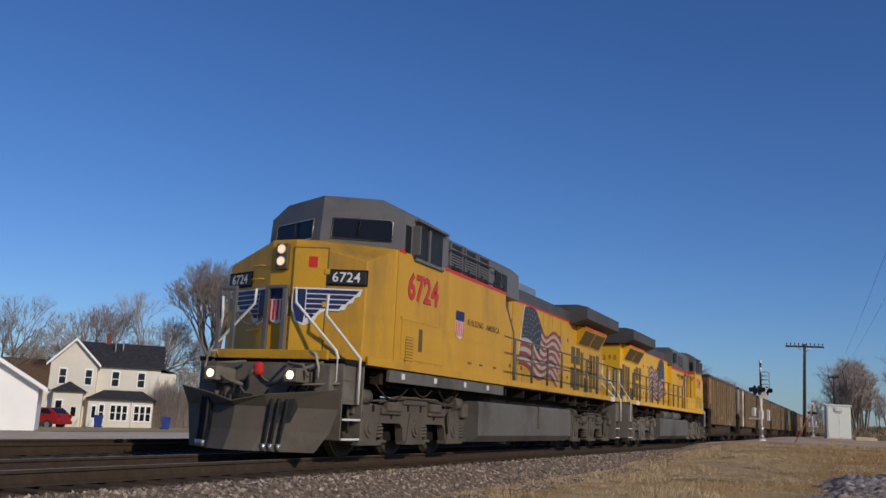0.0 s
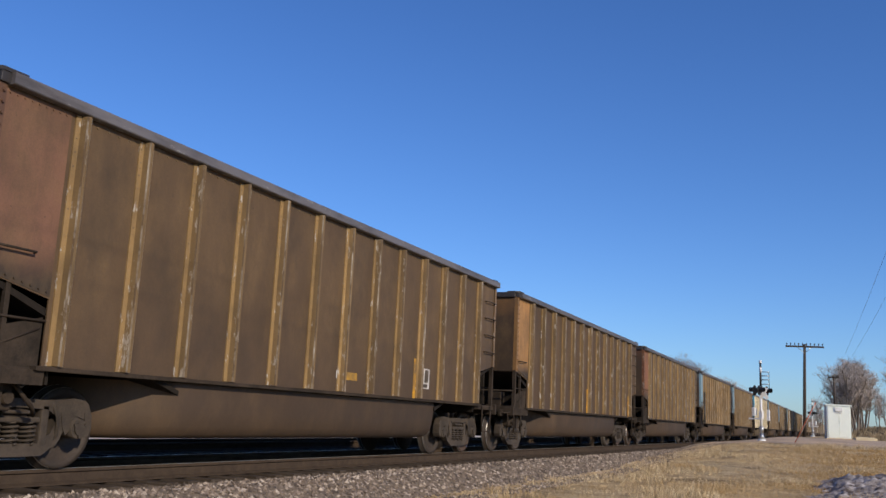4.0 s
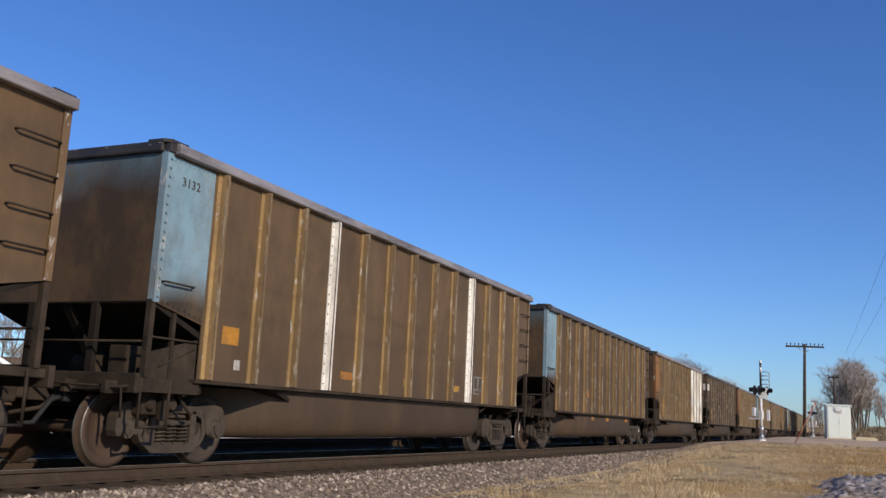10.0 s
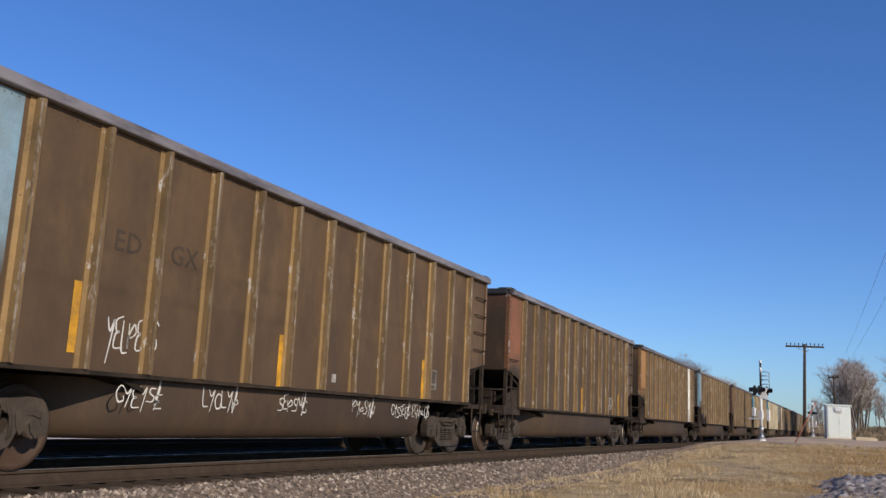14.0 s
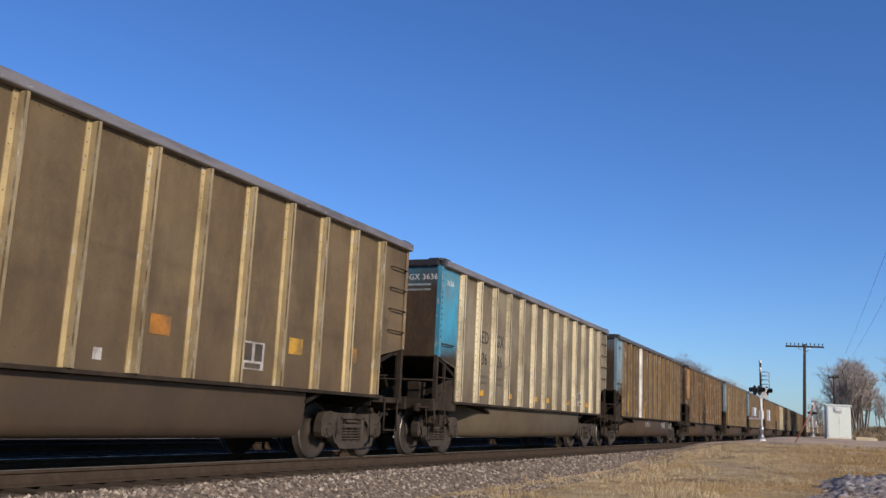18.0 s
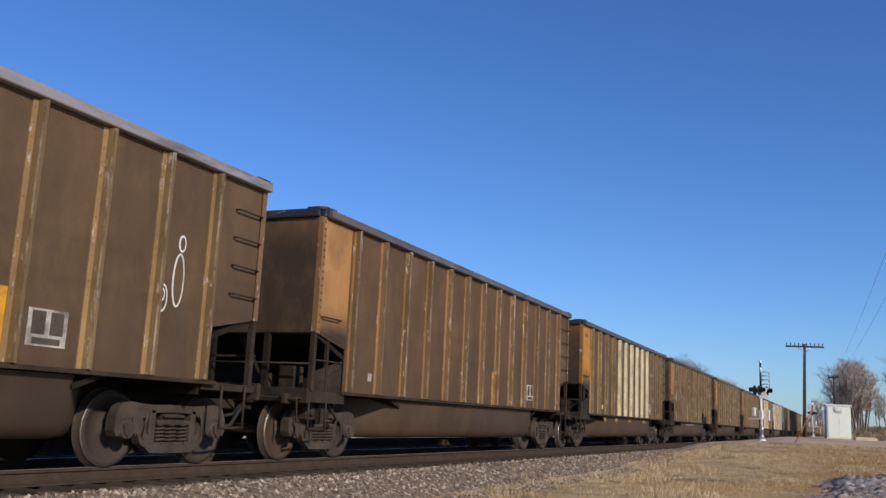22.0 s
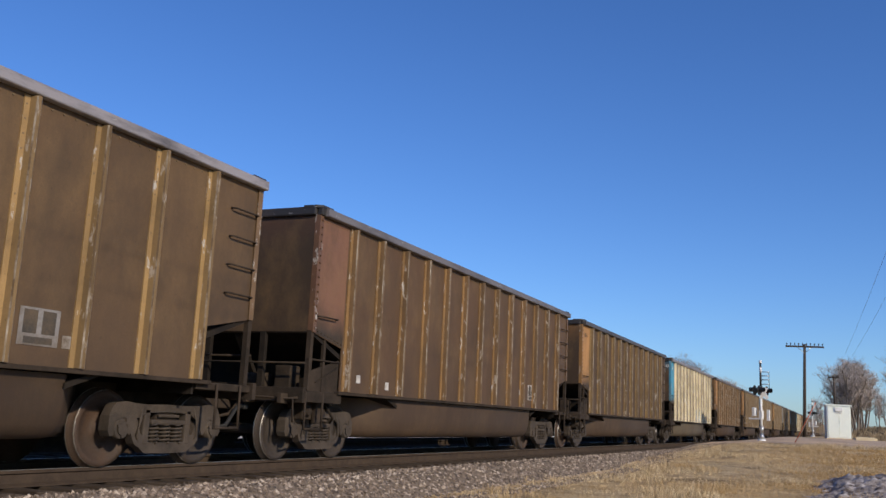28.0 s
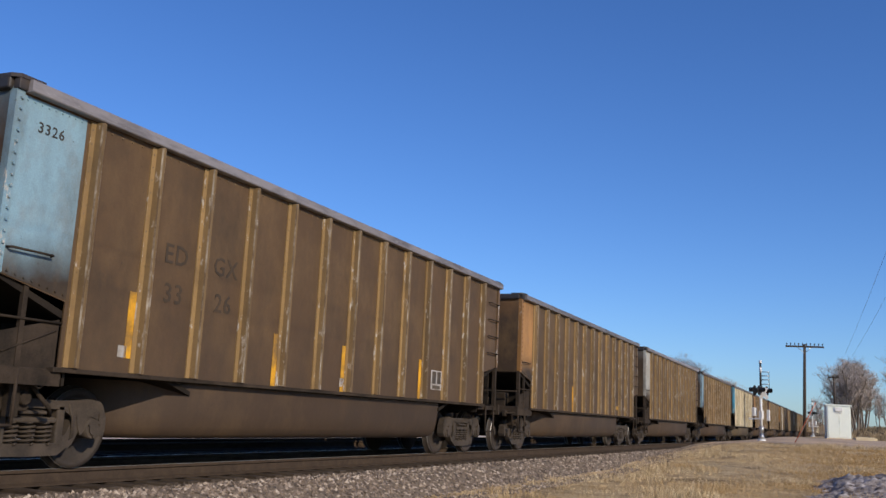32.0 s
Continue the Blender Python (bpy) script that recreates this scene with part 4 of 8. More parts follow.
MARKS = {  # Q, q, s, S: orange patches; W: paper tags; P: data plates; t: tub patches; G, g, X, Y, L: scrawls
    3: "S5.5 S11.2 W11.2 P9.1", 4: "P9.4 S11.2", 5: "Q0 q3.1 q5.1 q8.1 W2 P9.1", 6: "Q0 q3.2 q5.6 W1 P9.2 q10", 7: "P9.3",
    8: "Q0 q3.2 q5.7 Q8.1 P9.1 Q11.2 W11.4", 9: "S0.3 W0 W6.2 W9.2 P9.2", 10: "Q0 q3.3 q5.7 q8.1 P9.4 q10.9 W0.2", 11: "Q3 W5 q6 q8 P9 q11 W11.2 t4 t6 t9", 12: "W0 W1.3 S0.2 S8 P9.4",
    13: "S0 S11.2 W11.4 P9.6", 14: "W1.2 P8.9 W9.4", 15: "S0.8 S4.2 W6.1 P10 S9.4 G1.3 g1.6 g3.2 g5.0 g7.3 g8.8 g9.7", 16: "S5.5 P9.3 S10.6", 17: "W0.1 S4.3 P10 W9",
    18: "P8.9 Q11 W3", 20: "W5.1 Q6.1 P8.1 Q9.2 Q11.3", 21: "P9.6", 22: "S0.3 S3.3 P9.6 W9.2 W0 g4.5 g8.1 g9.9", 23: "W0 W0.4 W9.3 P9.7",
    24: "P9.1 S3.5 t5.6", 25: "P9.2 S0.7 S3.8 S8.7 Y11.2", 26: "W0.3 S6 P9.4", 27: "W1.2 S3.4 S5.7 P9.6 t1.75 t3.6 t5.8 t8.5", 28: "S3.5 S11.2 P9.1 L4.6",
    29: "P9.15 S11.2 W11.2 W0.2 W0.4", 30: "W0.2 P9.2 S5.5", 31: "W3 P9", 33: "S0.4 S4.6 P9.2 W9.6", 34: "W0 W1.1 P9.6",
    35: "W-0.25 W9.2", 36: "X6.87 P9.2 W9.9", 37: "S11.2 W11.1 W0 P9.2", 38: "W0.1 W0.3 P9.1", 39: "S0.8 S3.7 S5.9 P9.4 S8.9 W0.3 W5.5",
}
PATCH_L = part("reflector_patch", boxed(0, 0.003, -0.19, 0.19, -0.125, 0.125), M_STENCIL)
PLATE_FIELD = part("plate_field", boxed(0, 0.003, -0.09, 0.09, -0.125, 0.125), M_STENCIL)
PLATE_STRIP = part("plate_strip", boxed(0, 0.003, -0.19, 0.19, -0.035, 0.035), M_STENCIL)


def ribbon(bm, pts, w, x, lift=0.003):
    """A flat brush stroke along points (y, z) on a side that looks to +x, its width swelling in the middle."""
    rows = []
    n = len(pts)
    for i, (y, z) in enumerate(pts):
        a, b = pts[max(i - 1, 0)], pts[min(i + 1, n - 1)]
        dy, dz = b[0] - a[0], b[1] - a[1]
        q = math.hypot(dy, dz) or 1.0
        k = w * (0.55 + 0.45 * math.sin(math.pi * i / (n - 1)))
        rows.append((bm.verts.new((x + lift, y - dz / q * k, z + dy / q * k)), bm.verts.new((x + lift, y + dz / q * k, z - dy / q * k))))
    for a, b in zip(rows, rows[1:]):
        bm.faces.new((a[0], a[1], b[1], b[0]))


GLYPHS = [  # loose letter-like strokes in a unit box
    [(0.0, 0.9), (0.1, 0.0), (0.0, 0.5), (0.5, 0.95), (0.75, 0.6), (0.2, 0.45)], [(0.8, 0.8), (0.4, 1.0), (0.05, 0.6), (0.3, 0.1), (0.8, 0.2), (0.7, 0.45)],
    [(0.0, 0.0), (0.15, 0.9), (0.6, 0.1), (0.8, 1.0)], [(0.8, 0.9), (0.3, 0.95), (0.25, 0.6), (0.75, 0.4), (0.6, 0.05), (0.0, 0.1)],
    [(0.1, 1.0), (0.15, 0.05), (0.75, 0.1)], [(0.05, 0.85), (0.35, 0.4), (0.75, 1.0), (0.3, -0.3)], [(0.75, 0.95), (0.1, 0.85), (0.2, 0.5), (0.6, 0.5), (0.15, 0.45), (0.1, 0.0), (0.8, 0.05)],
]


def scrawl(car, x, y, z, h, w, rng):
    """A sprayed tag as plain stroke shapes, no lettering."""
    bm = bmesh.new()
    n = rng.randint(6, 7)
    for k in range(n):
        g = rng.choice(GLYPHS)
        y0, hh = y - w / 2 + w * k / n, h * rng.uniform(0.75, 1.15)
        pts = [(y0 + w / n * 1.5 * u + 0.05 * v * h, z - h / 2 + hh * v + 0.04 * math.sin(k * 2.1)) for u, v in g]
        fine = []
        for a, b in zip(pts, pts[1:]):
            fine += [(a[0] + (b[0] - a[0]) * t / 4, a[1] + (b[1] - a[1]) * t / 4) for t in range(4)]
        fine.append(pts[-1])
        for _ in range(2):
            fine = [fine[0]] + [((a[0] + 2 * b[0] + c[0]) / 4, (a[1] + 2 * b[1] + c[1]) / 4) for a, b, c in zip(fine, fine[1:], fine[2:])] + [fine[-1]]
        ribbon(bm, fine, 0.013 if h > 0.4 else 0.011, x)
    ribbon(bm, [(y + w * 0.48, z + h * 0.95), (y + w * 0.45, z + h * 0.3), (y + w * 0.36, z - h * 0.7)], 0.022, x)
    part("sprayed_scrawl", bm, M_NUMWHITE, car, "white sprayed scrawl")


def big_scrawl(car, x, y, rng):
    """Large joined angular shapes sprayed pale over a dark outline, carried across two posts."""
    shapes = (
        ((-0.74, 0.90), (-0.60, 0.90), (-0.55, 0.70), (-0.34, 0.81), (-0.36, 0.30), (-0.42, 0.05), (-0.70, 0.02), (-0.56, 0.36)),
        ((-1.05, 0.12), (-0.72, 0.34), (-0.66, 0.02), (-1.05, 0.02)),
        ((-0.12, 0.86), (0.0, 0.72), (0.48, 0.88), (0.55, 0.56), (0.22, 0.44), (0.36, 0.14), (0.34, 0.02), (0.06, 0.06), (-0.12, 0.50)),
        ((0.36, 0.46), (0.54, 0.52), (0.88, 0.87), (1.10, 0.70), (1.30, 0.62), (1.32, 0.48), (1.18, 0.42), (1.24, 0.02), (1.08, 0.02), (0.84, 0.46), (0.68, 0.05), (0.52, 0.10)),
    )
    for k, shape in enumerate(shapes):
        o = [(y + u, 1.12 + v) for u, v in shape]
        cy, cz = sum(u for u, v in o) / len(o), sum(v for u, v in o) / len(o)
        part("sprayed_letter", prism(bmesh.new(), o, "x", x + 0.004 + 0.0006 * k, x + 0.0055 + 0.0006 * k), M_SPRAY, car, "pale sprayed block shape")
        c = [(cy + (u - cy) * 1.3 + 0.05, cz + max(1.125 - cz, (v - cz) * 1.10 - 0.01)) for u, v in o]
        part("sprayed_edge", prism(bmesh.new(), c, "x", x + 0.0006 * k, x + 0.0006 * k + 0.0004), M_NUMDARK, car)
    bm = bmesh.new()
    ribbon(bm, [(y - 0.95 + 0.11 * math.cos(a), 1.80 + 0.13 * math.sin(a)) for a in (6.2832 * q / 16 for q in range(17))], 0.035, x + 0.004)
    part("sprayed_loop", bm, M_SPRAY, car, "pale sprayed loop")
    for pts in (((-0.42, 0.62), (-0.46, 0.52), (-0.40, 0.46), (-0.44, 0.36)), ((0.40, 0.40), (0.44, 0.24), (0.50, 0.12)), ((0.10, 0.56), (0.30, 0.62), (0.44, 0.72))):
        bm = bmesh.new()
        ribbon(bm, [(y + u, 1.12 + v) for u, v in pts], 0.014, x + 0.0085)
        part("sprayed_line", bm, M_NUMDARK, car)
    for py in POST_Y:
        if y - 0.9 < py < y + 1.0:
            bm = boxed(x + 0.1085, x + 0.1100, py - 0.040, py - 0.002, 1.16, 1.84)
            box(bm, x + 0.0215, x + 0.0230, py - 0.130, py - 0.076, 1.16, 1.90)
            part("sprayed_patch", bm, M_SPRAY, car)


M_SPRAY = plain("pale_spray_paint", (0.60, 0.64, 0.60), (0.46, 0.50, 0.46), 0.6, 0.0, 3.0)


FAR_TRUCK = []


def lean_out(car):
    """Takes the smallest fittings off a car that stays far away and joins each truck into one mesh."""
    gone = ("ladder_rung", "handrail", "sill_step", "paper_tag", "air_hose", "cut_lever", "brake_rigging", "brake_gear", "control_valve", "end_brace", "end_gusset", "end_post")
    for o in list(car.children):
        n = o.name.split(".")[0]
        if n == "truck":
            if not FAR_TRUCK:
                bm = bmesh.new()
                bm.from_mesh(o.data)
                for c in o.children:
                    if c.name.split(".")[0] in ("side_frame", "wheelset"):
                        k = len(bm.verts)
                        bm.from_mesh(c.data)
                        bm.verts.ensure_lookup_table()
                        for v in bm.verts[k:]:
                            v.co = c.matrix_local @ v.co
                me = bpy.data.meshes.new("truck")
                bm.to_mesh(me)
                bm.free()
                me.materials.append(M_TRUCK)
                FAR_TRUCK.append(me)
            for c in list(o.children):
                bpy.data.objects.remove(c)
            o.data = FAR_TRUCK[0]
        elif n in gone or (n == "side_post" and o.location.x < 0) or (n in ("corner_post", "trailing_post") and o.matrix_local[0][0] < 0):
            bpy.data.objects.remove(o)


def stretch_car(car, extra):
    """A longer body of the same make: everything spread along the car, the trucks and couplers kept whole."""
    k = 1 + extra / (2 * END_Y)
    for o in car.children:
        n = o.name.split(".")[0]
        if n in ("truck", "coupler", "air_hose", "cut_lever", "brake_rigging"):
            o.matrix_local = Matrix.Translation((0, math.copysign(extra / 2, o.matrix_local[1][1] if n != "truck" else -o.location.y) * -1, 0)) @ o.matrix_local
        else:
            o.matrix_local = Matrix.Diagonal((1, k, 1, 1)) @ o.matrix_local


def build_train_cars():
    rng = random.Random(7)
    proto = car_proto()
    cars = []
    codes = CARS + [rng.choice(["o n", "r n", "b n", "o n", "e n", "p n", "t s", "b n", "o n w3"]) for _ in range(36)]
    for i, code in enumerate(codes):
        car = copy_thing(proto, pose(TRACK_X, 0, 0))
        dress_car(car, code, i, rng)
        cars.append(car)
    bpy.context.view_layer.update()
    stretch_car(cars[13], 0.6)
    for car in cars[42:]:
        lean_out(car)
    for o in (proto, *proto.children_recursive):
        bpy.data.objects.remove(o)
    return cars


STUDDED_POST = bpy.data.meshes.new("side_post")
bm = post_mesh(True)
bm.to_mesh(STUDDED_POST)
bm.free()
for m in (M_BAREPOST, M_BAREPOST, M_EDGE, M_RIVET):
    STUDDED_POST.materials.append(m)
STENCIL_BAR = part("stencil_line", boxed(0, 0.003, -0.3, 0.3, -0.04, 0.04), M_STENCIL)
DATA_PLATE = part("data_plate", boxed(0, 0.003, -0.27, 0.27, -0.20, 0.20), M_STENCIL)
PATCH = part("reflector_patch", boxed(0, 0.003, -0.2, 0.2, -0.065, 0.065), M_STENCIL)
TALL_PATCH = part("reflector_strip", boxed(0, 0.003, -0.06, 0.06, -0.4, 0.4), M_STENCIL)
TAG = part("paper_tag", boxed(0, 0.003, -0.07, 0.07, -0.07, 0.07), M_STENCIL)
coal_cars = build_train_cars()
for o in (STENCIL_BAR, DATA_PLATE, PATCH, TALL_PATCH, TAG, PATCH_L, PLATE_FIELD, PLATE_STRIP):
    bpy.data.objects.remove(o)


# ---- locomotives ----
def poly_part(name, verts, faces, material, parent, label=""):
    bm = bmesh.new()
    vs = [bm.verts.new(v) for v in verts]
    for f in faces:
        bm.faces.new([vs[i] for i in f])
    bmesh.ops.recalc_face_normals(bm, faces=bm.faces[:])
    return part(name, bm, material, parent, label)


def mirrored(outline):
    return outline + [(-u, v) for u, v in reversed(outline)]


def loco_truck(root, yc, inward, cast):
    bm = boxed(-0.9, 0.9, -2.3, 2.3, 0.62, 0.9, bevel=0.03)
    cyl(bm, (0, 0, 0.9), (0, 0, 1.2), 0.45, seg=16)
    box(bm, -1.0, 1.0, -2.2, 2.2, 0.3, 0.6)
    tr = part("truck", bm, M_LBLACK, root, "grey-brown three-axle power truck")
    tr.matrix_local = Matrix.Translation((0, yc, 0))
    bm = bmesh.new()
    plate_o = [(-2.78, 0.74), (-2.62, 0.50), (-2.42, 0.27), (-1.62, 0.27), (-1.52, 0.58), (-1.40, 0.64), (-0.62, 0.64), (-0.50, 0.56), (-0.44, 0.27), (0.44, 0.27), (0.50, 0.56), (0.62, 0.64), (1.40, 0.64), (1.52, 0.58), (1.62, 0.27), (2.42, 0.27), (2.62, 0.50), (2.78, 0.74),
               (2.70, 0.94), (2.30, 1.02), (1.30, 0.96), (0.9, 1.0), (0.7, 1.10), (-0.7, 1.10), (-0.9, 1.0), (-1.30, 0.96), (-2.30, 1.02), (-2.70, 0.94)]
    prism(bm, plate_o, "x", 1.14, 1.30)
    for y in (-1.96, 0.0, 1.96):
        prism(bm, [(y - 0.34, 0.28), (y + 0.34, 0.28), (y + 0.22, 0.84), (y - 0.22, 0.84)], "x", 1.28, 1.335)
        cyl(bm, (1.3, y, 0.55), (1.375, y, 0.55), 0.165, seg=18)
        cyl(bm, (1.37, y, 0.55), (1.40, y, 0.55), 0.10, seg=14)
    for y in (-1.05, 1.05):
        box(bm, 1.20, 1.36, y - 0.42, y + 0.42, 0.80, 0.92, 0.03)
    box(bm, 1.1, 1.34, -0.55, 0.55, 1.0, 1.14, 0.03)
    fr = part("side_frame", bm, cast, tr)
    again(fr, flipped())
    pd = part("pedestal", prism(bmesh.new(), [(-0.46, 0.24), (0.46, 0.24), (0.44, 0.31), (-0.44, 0.31)], "x", 1.16, 1.37), cast, tr, "", (0, -1.96, 0))
    for y in (0.0, 1.96):
        again(pd, (0, y, 0))
    for y in (-1.96, 0.0, 1.96):
        again(pd, flipped(0, y, 0))
    for y0, y1, z0, z1 in ((-1.32, -0.72, 0.86, 1.04), (0.62, 1.18, 0.88, 1.06), (2.32, 2.66, 0.80, 1.12), (-2.66, -2.36, 0.78, 1.06)):
        pd = part("frame_bracket", boxed(1.27, 1.40, y0, y1, z0, z1, bevel=0.03), cast, tr)
        again(pd, flipped())
    # flat black discs put in the shade of holes in the casting
    hole = None
    for y, z in ((-1.0, 0.80), (0.98, 0.80), (-0.28, 0.95), (0.3, 0.95), (-1.75, 0.90)):
        if hole is None:
            bm = cyl(bmesh.new(), (0, 0, 0), (0.006, 0, 0), 0.085, seg=12)
            for v in bm.verts:
                v.co.y *= 0.6
            hole = part("casting_hole", bm, M_LBLACK, tr, "", (1.302, y, z))
        else:
            again(hole, (1.302, y, z))
        again(hole, flipped(-1.302, y, z))
    sp = None
    for y in (-1.96, 0.0, 1.96):
        y += inward * 0.52
        if sp is None:
            bm = coil(bmesh.new(), 1.20, 0, 0.34, 0.60, 0.13, 4, 0.034)
            box(bm, 1.04, 1.36, -0.18, 0.18, 0.28, 0.33, 0.01)
            sp = part("journal_spring", bm, cast, tr, "", (0, y, 0))
        else:
            again(sp, (0, y, 0))
        again(sp, flipped(0, y, 0))
    bm = bmesh.new()
    for y in (2.15, -2.2):
        cyl(bm, (1.26, y - 0.24, 1.10), (1.26, y + 0.24, 1.10), 0.14, seg=14)
        cyl(bm, (1.26, y - 0.27, 1.10), (1.26, y - 0.24, 1.10), 0.17, seg=14)
        pipe(bm, [(1.36, y - 0.3, 1.10), (1.38, y - 0.52, 1.08), (1.36, y - 0.62, 0.82), (1.33, y - 0.50, 0.46)], 0.032, 6)
    pipe(bm, [(1.35, 2.6 * math.sin(0.15 * q), 1.17 - 0.04 * abs(q) ** 0.7) for q in range(-7, 8)], 0.020, 5)
    pipe(bm, [(1.33, -1.6, 1.02), (1.36, -0.9, 1.14), (1.36, 0.9, 1.14), (1.33, 1.5, 1.02)], 0.026, 6)
    cb = part("brake_cylinder", bm, cast, tr)
    again(cb, flipped())
    bm = bmesh.new()
    for y0, y1, sag in ((-1.9, -0.5, 0.26), (-0.3, 0.6, 0.16), (0.9, 2.0, 0.22)):
        pipe(bm, [(1.40, y0 + (y1 - y0) * q / 10, 1.34 - sag * math.sin(math.pi * q / 10)) for q in range(11)], 0.020, 5)
    cb = part("hose", bm, M_UNDER, tr)
    again(cb, flipped())
    w = wheel_mesh()
    for v in w.verts:
        k = 0.535 / 0.482
        v.co.y *= k
        v.co.z *= k
    ws = part("wheelset", w, M_WHEEL, tr, "", (0, -1.96, 0.527))
    ws.data.materials.append(M_TREAD)
    ws.color = (0.085, 0.068, 0.052, 1)
    again(ws, (0, 0, 0.527))
    again(ws, (0, 1.96, 0.527))
    return tr


def flag_decal(root, x, y0, y1, z0, z1, flip):
    """A waving striped flag painted on the hood, as thin coloured strips; flip puts the star field at the high end."""
    s = 1 if x > 0 else -1
    nu = 26

    def at(u, v):
        # u from the staff (0) to the fly (1), v from the bottom (0) to the top (1)
        wave = 0.10 * math.sin(u * 9.5 + 0.4) * (0.3 + 0.7 * u)
        top = 1.0 - 0.34 * smooth_step(0.25, 0.62, u) + 0.08 * u
        bot = 0.22 * (1 - u) - 0.06
        uu = u * 0.92 + 0.08 + (v - 0.5) * 0.10
        z = z0 + (z1 - z0) * (bot + (top - bot) * v + wave)
        y = (y0 + (y1 - y0) * uu) if not flip else (y1 - (y1 - y0) * uu)
        return (x, y, z)

    def band(name, ua, ub, va, vb, mat, lift):
        vs, fs = [], []
        n = max(2, int(nu * (ub - ua)))
        for i in range(n + 1):
            u = ua + (ub - ua) * i / n
            for v in (va, vb):
                p = at(u, v)
                vs.append((p[0] + s * lift, p[1], p[2]))
                vs.append((p[0] + s * (lift - 0.003), p[1], p[2]))
            if i:
                a = 4 * i
                fs += [(a - 4, a - 2, a + 2, a), (a - 3, a - 1, a + 3, a + 1), (a - 4, a, a + 1, a - 3), (a - 2, a - 1, a + 3, a + 2)]
        bm = bmesh.new()
        bv = [bm.verts.new(v) for v in vs]
        for f in fs:
            bm.faces.new([bv[i] for i in f])
        bmesh.ops.recalc_face_normals(bm, faces=bm.faces[:])
        return part(name, bm, mat, flag)
    bm = pipe(bmesh.new(), [(x + s * 0.004, at(0, 0)[1] + (0.25 if flip else -0.25), z0 - 0.05), (x + s * 0.004, at(0, 1)[1], at(0, 1)[2] + 0.1)], 0.012, 4)
    flag = part("painted_flag", bm, M_WHITE, root, "faded painted waving striped flag")
    for k in range(13):
        va, vb = k / 13, (k + 1) / 13
        band("stripe", 0.0, 1.0, va, vb, M_FLAGRED if k % 2 == 0 else M_FLAGWHITE, 0.006)
    band("canton", 0.0, 0.44, 6 / 13, 1.0, M_NAVY, 0.010)
    bm = bmesh.new()
    for r in range(7):
        for c in range(6):
            p = at(0.03 + 0.38 * (c + 0.5 * (r % 2)) / 5.6, 6 / 13 + 0.04 + (7 / 13 - 0.06) * r / 6.5)
            cyl(bm, (p[0] + s * 0.010, p[1], p[2]), (p[0] + s * 0.013, p[1], p[2]), 0.030, 0.030, 5)
    st = part("star_field", bm, M_FLAGWHITE, flag)
    st["kind"] = "stuff"
    return flag


def smooth_step(a, b, v):
    t = min(1.0, max(0.0, (v - a) / (b - a)))
    return t * t * (3 - 2 * t)


def shield_decal(root, m, w, h):
    """A small shield: blue chief over red and white pales, drawn in plain shapes."""
    bm = prism(bmesh.new(), [(-w / 2, h * 0.5), (w / 2, h * 0.5), (w / 2, -h * 0.25), (w * 0.3, -h * 0.43), (0, -h * 0.5), (-w * 0.3, -h * 0.43), (-w / 2, -h * 0.25)], "z", 0, 0.003)
    sh = part("shield_emblem", bm, M_WHITE, root, "painted shield emblem in red, white and blue", m)
    part("chief", boxed(-w / 2, w / 2, h * 0.16, h * 0.52, 0.003, 0.006), M_BLUE, sh)
    p = None
    for i in range(5):
        x = -w * 0.4 + w * 0.2 * i
        if p is None:
            p = part("pale", boxed(-w * 0.055, w * 0.055, -h * 0.40, h * 0.14, 0.003, 0.006), M_RED, sh, "", (x, 0, 0))
        else:
            again(p, (x, 0, 0))
    return sh


def plate(name, root, side, y0, y1, z0, z1, x, mat, t=0.02, label="", bevel=0.0):
    """A flat piece lying on a side face; side is 1 or -1."""
    a, b = sorted((side * x, side * (x + t)))
    return part(name, boxed(a, b, y0, y1, z0, z1, bevel=bevel), mat, root, label)


def step_stack(root, side, y, front):
    """Corner steps: side plates with four treads, white-edged."""
    s = side
    d = 1 if front else -1
    a, b = sorted((s * 1.02, s * 1.5))
    bm = bmesh.new()
    box(bm, *sorted((s * 1.0, s * 1.52)), *sorted((y + d * 0.62, y + d * 0.66)), 0.30, 1.66)
    box(bm, *sorted((s * 0.98, s * 1.03)), *sorted((y, y + d * 0.66)), 0.30, 1.66)
    box(bm, *sorted((s * 1.0, s * 1.50)), *sorted((y - d * 0.05, y - d * 0.01)), 0.34, 1.66)
    st = part("step_well", bm, M_LGRUNGE, root)
    t = part("step_tread", boxed(a, b, *sorted((y, y + d * 0.6)), -0.02, 0.0), M_LGRUNGE, st, "", (0, 0, 0.36))
    e = part("tread_edge", boxed(*sorted((s * 1.50, s * 1.525)), *sorted((y, y + d * 0.6)), -0.022, 0.012), M_WHITE, st, "white step edge", (0, 0, 0.36))
    for z in (0.69, 1.02, 1.35):
        again(t, (0, 0, z))
    again(e, (0, 0, 0.69))
    part("step_cover", boxed(*sorted((s * 1.46, s * 1.49)), *sorted((y, y + d * 0.6)), 0.94, 1.62, bevel=0.01), M_LGRUNGE, st)


def part_post(y, z):
    """A flat stanchion up to the high rail beside the cab."""
    return boxed(-1.535, -1.475, y - 0.035, y + 0.035, z, 3.57, bevel=0.008)


